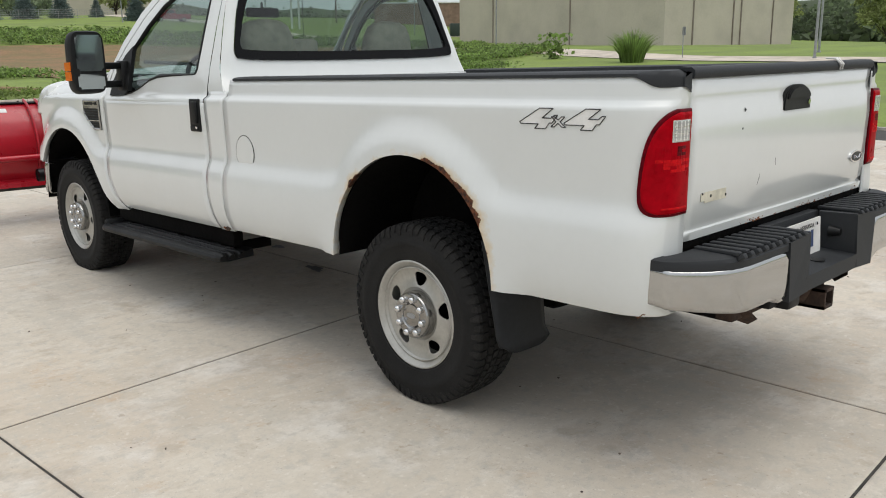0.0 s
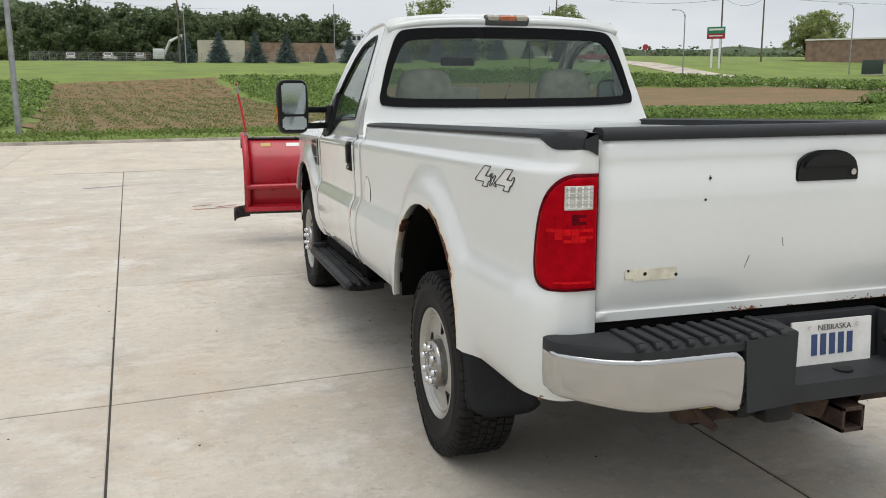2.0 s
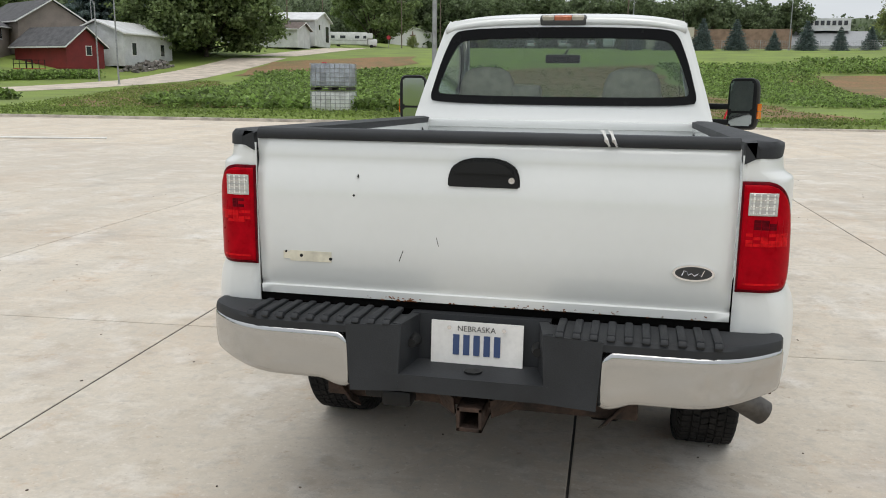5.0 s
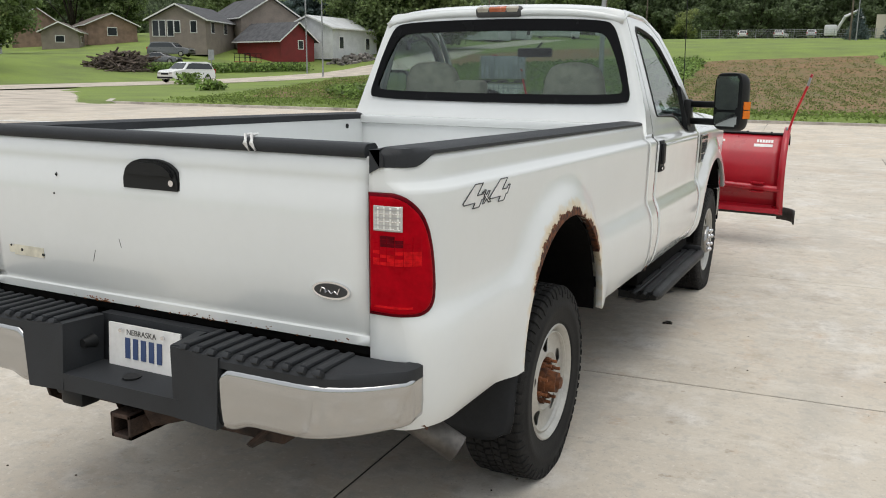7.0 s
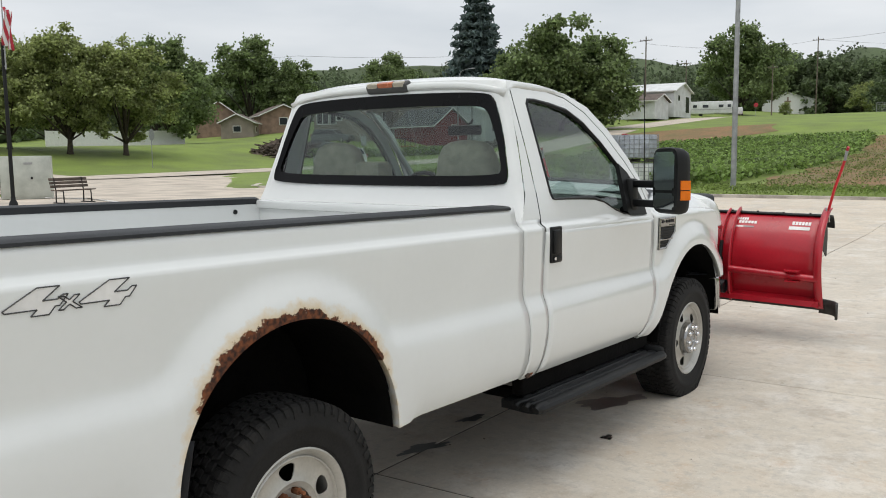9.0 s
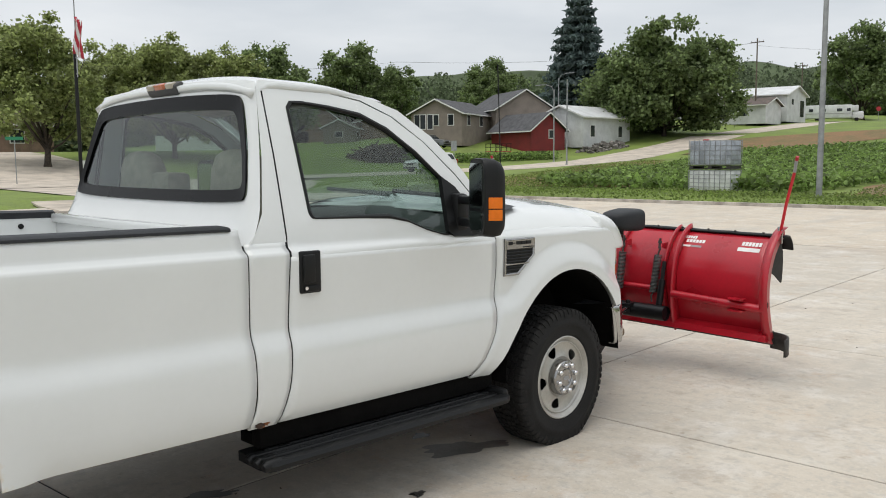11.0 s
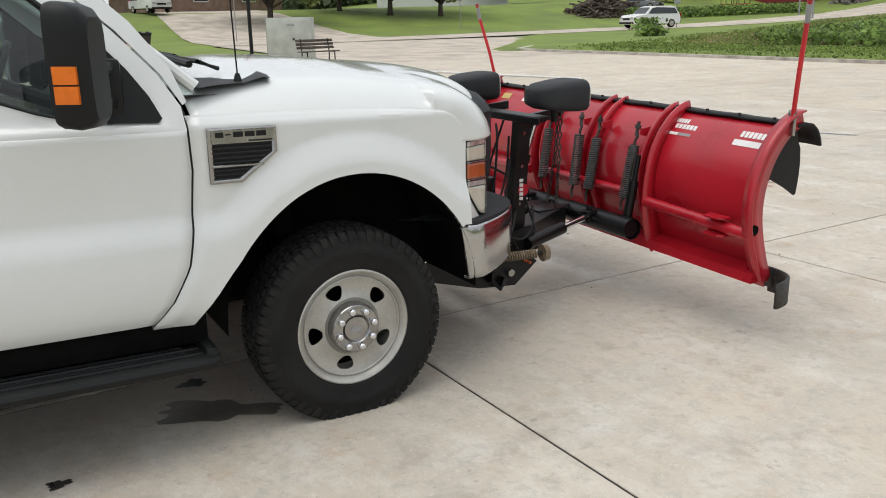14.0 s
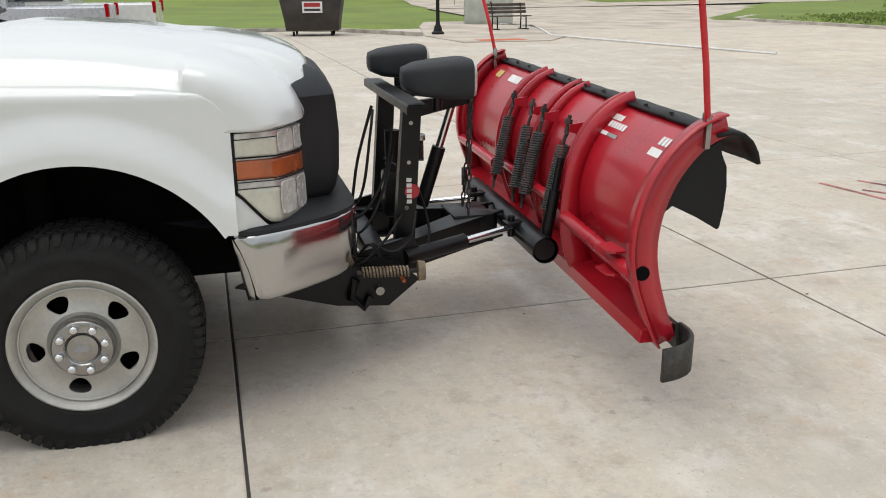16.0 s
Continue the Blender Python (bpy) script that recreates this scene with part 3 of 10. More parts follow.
def side_panel(s, y0, y1, low, high, edge0=None, edge1=None, step=0.05, rust=None, corner=None, follow=False, ease=3):
    """A side panel between two edges (functions of z) from a lower to an upper line, with its wheel arch; s: side, -1 or 1."""
    bm = bmesh.new()
    layer = bm.verts.layers.float.new("rust") if rust else None
    rows = []
    for y in columns(y0, y1, step):
        z0, z1 = bottom_z(y, low), high(y)
        row = []
        levels = [z for z in LEVELS if z < 1.13] + [1.13 + (z1 - 1.13) * k / 12 for k in range(12)] if follow else LEVELS
        for z in [z0] + levels + [z1]:
            z = min(max(z, z0), z1)
            z = z0 if z - z0 < 0.008 else z1 if z1 - z < 0.008 and not follow else z
            yy = y
            f = (y - y0) / (y1 - y0)
            if edge0:
                yy += (edge0(z) - y0) * (1 - f) ** ease
            if edge1:
                yy += (edge1(z) - y1) * f ** ease
            row.append((s * side_x(yy, z), yy, z))
        # rolled lip at the arch and along the bottom
        lip = (s * (abs(row[0][0]) - 0.03), row[0][1], row[0][2] + 0.004)
        rows.append([lip] + row)
    if corner is not None:
        # the panel turns the corner and runs on to the tailgate
        ends = [[(s * (corner + (abs(x) - corner) * f), y0 - 0.002 + 0.002 * f, z) for x, _, z in rows[0]] for f in (0.0, 0.35, 0.7)]
        rows = ends + rows
    g = sheet(bm, rows)
    if s > 0:
        bmesh.ops.reverse_faces(bm, faces=bm.faces[:])
    bmesh.ops.remove_doubles(bm, verts=bm.verts[:], dist=2e-4)
    if rust:
        for v in bm.verts:
            v[layer] = rust(v.co.y, v.co.z)
    return bm


NOSE_Y, NOSE_END, NOSE_TOP, NOSE_LOW = 3.88, 4.029, 1.268, 1.144


def fender_line(y):
    """Height of the crease between the front fender's side and its top, rounding down to the headlight."""
    if y > NOSE_Y:
        k = min(1.0, (y - NOSE_Y) / (NOSE_END - NOSE_Y))
        return NOSE_LOW + (NOSE_TOP - NOSE_LOW) * (1 - k ** 2.2) ** 0.6
    return lerp_rows([(2.9, 1.288), (3.3, 1.288), (3.6, 1.286), (3.8, 1.277), (3.88, NOSE_TOP)], y)


def low_bed(y):
    return 0.568


truck = empty("pickup_truck", "white four-wheel-drive pickup truck with rusted wheel arches, parked on concrete", "truck")


def door_rear(z):
    return lerp_rows([(0.5, 1.530), (0.57, 1.548), (0.72, 1.59), (0.9, 1.608), (1.1, 1.618), (1.31, 1.632), (1.5, 1.655), (1.75, 1.66), (1.86, 1.64), (1.93, 1.60)], z)


def door_front(z):
    return lerp_rows([(0.5, 2.70), (0.56, 2.735), (0.64, 2.80), (0.76, 2.865), (0.9, 2.895), (1.1, 2.915), (1.28, 2.91), (1.4, 2.87)], z)


def ragged_spot(x, y, z, wide, high, seed, mt):
    """A patch of rust with a torn outline on a side panel."""
    rnd = random.Random(seed)
    bm = bmesh.new()
    ring = []
    for k in range(26):
        t = 2 * math.pi * k / 26
        r = rnd.uniform(0.62, 1.12)
        ring.append((x, y + wide * r * math.cos(t), z + high * r * math.sin(t)))
    prism(bm, ring, (math.copysign(0.007, x), 0, 0))
    return tpart("rust_spot", bm, mt, truck, smooth=0)


GAP = 0.008
for s in (-1, 1):
    side = "right" if s > 0 else "left"

    def rust_at(y, z, s=s):
        d = arch_far(y, z, ARCHES[0])
        ang = math.degrees(math.atan2(max(0.0, z - 0.56), y))  # 0: ahead, 180: behind
        if s > 0:
            reach = lerp_rows([(0, 0.035), (25, 0.05), (40, 0.085), (75, 0.085), (110, 0.10), (140, 0.10), (155, 0.06), (170, 0.05), (180, 0.05)], ang)
            top = lerp_rows([(0, 0.42), (28, 0.48), (38, 0.80), (52, 0.9), (62, 0.74), (76, 0.72), (84, 0.98), (100, 1.0), (128, 1.02), (140, 0.90), (148, 0.55), (180, 0.42)], ang)
        else:
            reach = lerp_rows([(0, 0.03), (40, 0.05), (60, 0.06), (100, 0.05), (150, 0.085), (180, 0.06)], ang)
            top = lerp_rows([(0, 0.36), (38, 0.5), (45, 0.86), (52, 0.84), (60, 0.32), (100, 0.34), (106, 0.84), (118, 0.80), (126, 0.9), (146, 0.95), (153, 0.6), (180, 0.52)], ang)
        return max(0.0, top * (1 - max(0.0, d) / reach)) if z < 1.2 and abs(y) < 0.62 else 0.0

    bed = tpart("bed_side", side_panel(s, -1.1695, 1.405, low_bed, lambda y: 1.360 - 0.032 * soft(-y, 1.035, 1.125), edge1=lambda z: 1.405 + 0.02 * soft(z, 0.5, 0.75) - 0.015 * soft(z, 1.25, 1.36),
                rust=rust_at, corner=0.793), "rusty", truck, "white bed side with a rusted wheel arch")
    solid(bed, 0.006)
    corner = tpart("cab_corner", side_panel(s, 1.432, 1.62, lambda y: 0.555, lambda y: 1.30, edge0=lambda z: 1.432 - 0.03 * (1 - soft(z, 0.5, 0.7)), edge1=lambda z: door_rear(z) - GAP / 2, step=0.03, ease=1),
                   "paint", truck)
    solid(corner, 0.006)
    door = tpart("door", side_panel(s, 1.62, 2.9, lambda y: 0.560, lambda y: 1.24, edge0=lambda z: door_rear(z) + GAP / 2, edge1=lambda z: door_front(z) - GAP / 2), "paint", truck, "white cab door")
    solid(door, 0.006)

    # front fender
    def fender_low(y):
        return lerp_rows([(2.7, 0.545), (3.0, 0.535), (3.9, 0.60), (3.99, 0.79), (4.2, 0.79)], y)

    def fender_high(y):
        return fender_line(y)
    fender = tpart("front_fender", side_panel(s, 2.9, 4.029, fender_low, fender_high, edge0=lambda z: door_front(z) + GAP / 2, follow=True), "paint", truck)
    solid(fender, 0.006)

    # window opening and door frame
    W = [(1.80, 1.388), (2.05, 1.383), (2.22, 1.376), (2.33, 1.356), (2.45, 1.312), (2.56, 1.284), (2.70, 1.275), (2.785, 1.280), (2.795, 1.32), (2.755, 1.41), (2.645, 1.54),
         (2.48, 1.69), (2.32, 1.80), (2.17, 1.862), (2.0, 1.885), (1.85, 1.896), (1.785, 1.893), (1.762, 1.865), (1.762, 1.65), (1.762, 1.45), (1.763, 1.42), (1.769, 1.402), (1.775, 1.394), (1.782, 1.390)]
    D = [(1.636, 1.24), (2.05, 1.24), (2.22, 1.24), (2.33, 1.24), (2.45, 1.24), (2.56, 1.24), (2.72, 1.24), (2.909, 1.24), (2.904, 1.32), (2.84, 1.43), (2.715, 1.575),
         (2.54, 1.735), (2.365, 1.85), (2.19, 1.915), (2.0, 1.942), (1.85, 1.955), (1.72, 1.960), (1.662, 1.935), (1.652, 1.65), (1.640, 1.42), (1.640, 1.32), (1.638, 1.295), (1.637, 1.277), (1.636, 1.262)]
    C = [None] * 8 + [(2.925, 1.335), (2.885, 1.45), (2.775, 1.605), (2.605, 1.765), (2.42, 1.885), (2.215, 1.945), (2.0, 1.968), (1.83, 1.975), (1.655, 1.975), (1.636, 1.945), (1.588, 1.65), (1.535, 1.42), (1.49, 1.34), None, None, None]

    def on_side(p, s=s, inset=0.0):
        return Vector((s * (side_x(p[0], p[1]) - inset), p[0], p[1]))

    n = len(W)
    bm = bmesh.new()
    rows = []
    for k in range(n + 1):
        a, b = Vector(D[k % n]), Vector(W[k % n])
        rows.append([on_side(a.lerp(b, f / 14)) for f in range(15)] + [on_side(b, inset=0.03)])
    sheet(bm, rows)
    bmesh.ops.remove_doubles(bm, verts=bm.verts[:], dist=1e-4)
    if s < 0:
        bmesh.ops.reverse_faces(bm, faces=bm.faces[:])
    frame_ob = tpart("door_frame", bm, "paint", door)
    # shell round the door: pillars and roof rail
    bm = bmesh.new()
    rows = []
    for k in list(range(8, 21)) + [n]:
        kk = k % n
        a = Vector(D[kk]) if kk else Vector((1.641, 1.30))
        b = Vector(C[kk]) if kk else Vector((1.455, 1.30))
        a = a + (b - a).normalized() * GAP
        rows.append([on_side(a, inset=0.012)] + [on_side(a.lerp(b, f / 3)) for f in range(4)])
    sheet(bm, rows)
    if s < 0:
        bmesh.ops.reverse_faces(bm, faces=bm.faces[:])
    tpart("cab_pillar", bm, "paint", truck)
    # black strips added behind the door gaps, standing for the shade inside them
    for edge, top in ((door_rear, 1.935), (door_front, 1.33)):
        bm = bmesh.new()
        rows = []
        for k in range(41):
            z = 0.558 + (top - 0.558) * k / 40
            y = edge(z) if edge is door_front or z < 1.31 else lerp_rows([(1.31, 1.636), (1.42, 1.640), (1.65, 1.652), (1.80, 1.657), (1.935, 1.662)], z) - GAP / 2
            rows.append([(s * (side_x(y + d, z) - 0.0045 - 0.004 * (abs(d) > 0.006)), y + d, z) for d in (-0.012, -0.0045, 0.0045, 0.012)])
        sheet(bm, rows)
        facing(bm, (s, 0, 0))
        tpart("door_seal", bm, "black", door)
    # gasket and glass
    bm = bmesh.new()
    rows = []
    mid = Vector((2.2, 1.55))
    for k in range(n + 1):
        w = Vector(W[k % n])
        i = w + (mid - w).normalized() * 0.022
        rows.append([on_side(w, inset=-0.002), on_side(w.lerp(i, 0.5), inset=-0.006), on_side(i, inset=0.004), on_side(i, inset=0.02)])
    sheet(bm, rows)
    if s < 0:
        bmesh.ops.reverse_faces(bm, faces=bm.faces[:])
    tpart("window_seal", bm, "black", door)
    bm = bmesh.new()
    f = bm.faces.new([bm.verts.new(on_side(w, inset=0.016)) for w in W])
    pane = tpart("window_pane", bm, "glass", door, smooth=0)
    # mirror sail
    bm = bmesh.new()
    prism(bm, [on_side(p, inset=0.012) for p in ((2.585, 1.30), (2.62, 1.277), (2.82, 1.272), (2.835, 1.285), (2.80, 1.36), (2.74, 1.45), (2.68, 1.52), (2.60, 1.57))], (s * 0.026, 0, 0))
    tpart("mirror_mount", bm, "black", door)
    # door handle
    hx = side_x(1.72, 1.17)
    bm = bmesh.new()
    box(bm, (s * (hx + 0.001), 1.722, 1.172), (0.018, 0.108, 0.178), 0.008)
    hd = tpart("handle_bezel", bm, "black", door)
    bm = bmesh.new()
    box(bm, (s * (hx + 0.016), 1.708, 1.188), (0.02, 0.058, 0.118), 0.008)
    box(bm, (s * (hx + 0.010), 1.722, 1.103), (0.016, 0.08, 0.026), 0.006)
    tpart("handle_lever", bm, "black", hd)
    bm = bmesh.new()
    cyl(bm, (s * (hx + 0.012), 1.692, 1.106), (s * (hx + 0.0195), 1.692, 1.106), 0.008, seg=12)
    tpart("lock", bm, "bright", hd)

    # fender vent: chrome frame, louvres, nameplate
    vx = side_x(3.1, 1.13) + 0.002
    outline = [(2.972, 1.243), (3.222, 1.243), (3.222, 1.150), (3.085, 1.046), (2.972, 1.046)]

    def at(p, o, s=s, vx=vx):
        return Vector((s * (side_x(p[0], p[1]) + o), p[0], p[1]))
    vent = None
    bm = bmesh.new()
    c0 = Vector((3.075, 1.15))
    outer = [Vector(p) for p in outline]
    rows = []
    for k in range(6):
        p = outer[k % 5]
        i = p + (c0 - p).normalized() * 0.020
        rows.append([at(p, -0.004), at(p, 0.010), at(p.lerp(i, 0.5), 0.014), at(i, 0.010), at(i, -0.004)])
    sheet(bm, rows)
    bmesh.ops.recalc_face_normals(bm, faces=bm.faces[:])
    vent = tpart("fender_vent", bm, "cap", fender, "chrome-framed fender vent with black louvres", smooth=30)
    bm = bmesh.new()
    prism(bm, [at(p, 0.002) for p in outline], (s * 0.004, 0, 0))
    tpart("vent_back", bm, "black", vent, smooth=0)
    bm = bmesh.new()
    prism(bm, [at(p, 0.006) for p in ((2.985, 1.236), (3.21, 1.236), (3.21, 1.188), (2.985, 1.188))], (s * 0.006, 0, 0))
    tpart("nameplate", bm, "cap", vent, smooth=0)
    bm = bmesh.new()
    x0 = 3.0
    for wd, gp in ((0.028, 0.008), (0.018, 0.010), (0.034, 0.008), (0.034, 0.008), (0.034, 0.0)):
        yy = x0 + wd / 2
        box(bm, at((yy, 1.219), 0.014), (0.003, wd, 0.018 if wd > 0.02 else 0.004))
        x0 += wd + gp
    box(bm, at((3.16, 1.195), 0.014), (0.003, 0.085, 0.005))
    tpart("letter_bars", bm, "black", vent, smooth=0)
    for zz, ya, yb in ((1.172, 2.988, 3.20), (1.155, 2.988, 3.195), (1.138, 2.988, 3.175), (1.122, 2.988, 3.155), (1.094, 2.988, 3.118), (1.078, 2.988, 3.098), (1.063, 2.988, 3.08)):
        bm = bmesh.new()
        box(bm, at(((ya + yb) / 2, zz), 0.007), (0.012, yb - ya, 0.005), 0.001, seg=1)
        tpart("louvre", bm, "grey_plastic", vent)
    bm = bmesh.new()
    box(bm, at((3.075, 1.108), 0.010), (0.012, 0.19, 0.010), 0.003, seg=1)
    tpart("vent_bar", bm, "cap", vent)

    # towing mirror: the head is turned towards the driver
    bm = bmesh.new()
    for zz in (1.455, 1.345):
        box(bm, (s * 1.035, 2.635, zz), (0.27, 0.05, 0.042), 0.012, rot=(0, 0, s * -24))
    box(bm, (s * 0.925, 2.68, 1.39), (0.06, 0.08, 0.19), 0.016)
    arm = tpart("mirror_arm", bm, "black", door)
    bm = bmesh.new()
    rows = []
    mx, my, mz = 1.20, 2.515, 1.478
    swing = Matrix.Rotation(radians(-27 if s > 0 else 4), 3, "Z")

    def head(x, y, z, s=s, swing=swing):
        """A place in the mirror head: x outwards, y forwards from the glass."""
        return swing @ Vector((s * x, y, 0)) + Vector((s * mx, my, mz + z))
    for dy, w, h, r in ((-0.004, 0.100, 0.174, 0.03), (0.012, 0.106, 0.180, 0.03), (0.055, 0.105, 0.180, 0.04), (0.088, 0.094, 0.170, 0.05), (0.108, 0.072, 0.146, 0.05)):
        ring = []
        for k in range(40):
            t = 2 * math.pi * k / 40
            cx, cz = math.cos(t), math.sin(t)
            ring.append(head(math.copysign(abs(cx) ** 0.38, cx) * w, dy, math.copysign(abs(cz) ** 0.38, cz) * h - 0.1 * dy))
        rows.append(ring)
    g = sheet(bm, rows, closed=True)
    bm.faces.new(g[-1])
    bm.faces.new(g[0][::-1])
    bmesh.ops.recalc_face_normals(bm, faces=bm.faces[:])
    mirror = tpart("wing_mirror", bm, "black", truck, "black towing mirror with an amber turn signal")
    for name, z0, z1 in (("upper_glass", -0.052, 0.155), ("lower_glass", -0.156, -0.068)):
        bm = bmesh.new()
        rows = [[head(x, y, z) for x, z in ((-0.086, z0), (0.078, z0), (0.078, z1), (-0.086, z1))] for y in (-0.004, -0.009)]
        g = sheet(bm, rows, closed=True)
        bm.faces.new(g[-1])
        bmesh.ops.recalc_face_normals(bm, faces=bm.faces[:])
        bmesh.ops.bevel(bm, geom=[e for e in bm.edges if e.calc_length() < 0.006], offset=0.014, segments=3, affect="EDGES")
        tpart(name, bm, "mirror", mirror, smooth=20)
    for z0, z1 in ((-0.105, -0.055), (-0.050, 0.0)):
        bm = bmesh.new()
        rows = [[head(x, y, z) for y, z in ((0.012, z0), (0.078, z0), (0.078, z1), (0.012, z1))] for x in (0.092, 0.108, 0.112)]
        g = sheet(bm, rows, closed=True)
        bm.faces.new(g[-1])
        bmesh.ops.recalc_face_normals(bm, faces=bm.faces[:])
        tpart("turn_signal", bm, "amber", mirror, "amber lens", smooth=20)

    # running board
    bm = bmesh.new()
    prof = [(0.84, 0.440), (0.90, 0.432), (0.905, 0.440), (0.945, 0.441), (0.950, 0.433), (0.962, 0.433), (0.967, 0.443), (1.005, 0.443), (1.010, 0.434), (1.022, 0.434), (1.028, 0.444), (1.048, 0.442),
            (1.064, 0.434), (1.072, 0.420), (1.070, 0.404), (1.055, 0.394), (1.0, 0.388), (0.84, 0.395)]
    rows = []
    for yy, k in ((1.432, 0.90), (1.444, 0.97), (1.466, 1.0), (2.86, 1.0), (2.90, 0.98), (2.93, 0.9)):
        rows.append([(s * (0.84 + (x - 0.84) * k), yy, 0.415 + (z - 0.415) * min(1.0, 0.1 + 0.9 * k)) for x, z in prof])
    g = sheet(bm, rows, closed=True)
    bm.faces.new(g[0][::-1])
    bm.faces.new(g[-1])
    bmesh.ops.recalc_face_normals(bm, faces=bm.faces[:])
    board = tpart("running_board", bm, "black", truck, "black ribbed running board", smooth=28)
    for xx in (0.915, 0.925, 0.935, 0.975, 0.986, 0.997):
        bm = bmesh.new()
        box(bm, (s * xx, 2.16, 0.4435), (0.005, 1.32, 0.005), 0.0015, seg=1)
        tpart("tread_rib", bm, "black", board)
    # moulded end caps: three rounded ridges at the back, a boot at the front
    for xx, r in ((0.925, 0.022), (0.982, 0.024), (1.038, 0.026)):
        bm = bmesh.new()
        tube(bm, [(s * xx, 1.420, 0.414), (s * xx, 1.438, 0.420), (s * xx, 1.50, 0.423)], [r * 0.7, r, r], 12)
        tpart("board_end_cap", bm, "black", board)
    bm = bmesh.new()
    box(bm, (s * 0.945, 2.905, 0.428), (0.20, 0.05, 0.085), 0.022)
    tpart("board_end_cap", bm, "black", board)
    for yy in (1.60, 2.1, 2.75):
        bm = bmesh.new()
        box(bm, (s * 0.78, yy, 0.425), (0.3, 0.05, 0.05))
        tpart("bracket", bm, "dark", board)
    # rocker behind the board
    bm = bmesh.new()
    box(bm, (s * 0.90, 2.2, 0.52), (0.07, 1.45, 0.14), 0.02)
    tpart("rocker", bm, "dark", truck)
    # rusted spot at the foot of the cab corner
    ragged_spot(s * 0.968, 1.468, 0.578, 0.042, 0.020, 5, "rust")
    ragged_spot(s * 0.971, 1.452, 0.570, 0.022, 0.014, 6, "brown_steel")
    # mud flap, bowed, hung behind the wheel
    bm = bmesh.new()
    rows = []
    for k in range(13):
        z = 0.80 - 0.455 * k / 12
        row = []
        for j in range(11):
            f = j / 10
            wide = 0.70 + 0.275 * f - 0.02 * (1 - f) * (k > 10) - 0.035 * f * soft(k, 10.5, 12.0)
            row.append((s * wide, -0.475 - 0.05 * (k / 12) + 0.055 * (2 * f - 1) ** 2 * (f > 0.5) * (1 - k / 14), z + (0.03 * abs(2 * f - 1) ** 5 if k == 12 else 0)))
        rows.append(row)
    sheet(bm, rows)
    solid(part("mud_flap", bm, "flap", truck, "black plastic mud flap"), 0.008, 0)
    # wheel well liners
    for (c, zc, a, b, _), wn in zip(ARCHES, ("rear", "front")):
        bm = bmesh.new()
        rows = []
        for k in range(25):
            t = math.pi * k / 24
            y, z = c + (a + 0.012) * math.cos(t), zc + (b + 0.012) * math.sin(t)
            rows.append([(s * x, y, z) for x in (0.97, 0.8, 0.52)])
        fore, aft = (0.60, 0.58) if wn == "rear" else (0.63, 0.47)
        rows = ([[(x, y, fore) for x, y, z in rows[0]]] if fore < zc else []) + rows + ([[(x, y, aft) for x, y, z in rows[-1]]] if aft < zc else [])
        g = sheet(bm, rows)
        bm.faces.new([r[2] for r in g])
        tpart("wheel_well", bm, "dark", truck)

# wheels -------------------------------------------------------------


def settled(bm, x, z0):
    """Presses a tyre flat on the ground at z0; its walls bulge a little there."""
    for v in bm.verts:
        k = max(0.0, 1 - max(0.0, v.co.z - z0) / 0.11)
        v.co.x += math.copysign(0.012 * k * k * min(1.0, abs(v.co.x - x) / 0.1), v.co.x - x)
        v.co.z = max(v.co.z, z0)
    return bm


def tyre_mesh(x, s, r, y):
    """Turned carcass with a bead, a raised ring for the lettering and a rounded shoulder."""
    bm = bmesh.new()
    prof = [(0.222, 0.085), (0.232, 0.104), (0.240, 0.113), (0.246, 0.1135), (0.250, 0.1175), (0.27, 0.1215), (0.30, 0.1245), (0.303, 0.1262), (0.325, 0.1262), (0.328, 0.1245), (0.35, 0.121), (0.372, 0.1165), (0.385, 0.109), (0.3905, 0.096), (0.3915, 0.0)]
    prof = prof + [(rr, -o) for rr, o in prof[-2::-1]]
    lathe(bm, prof, (x, y, r), s, 96)
    bmesh.ops.recalc_face_normals(bm, faces=bm.faces[:])
    return bm


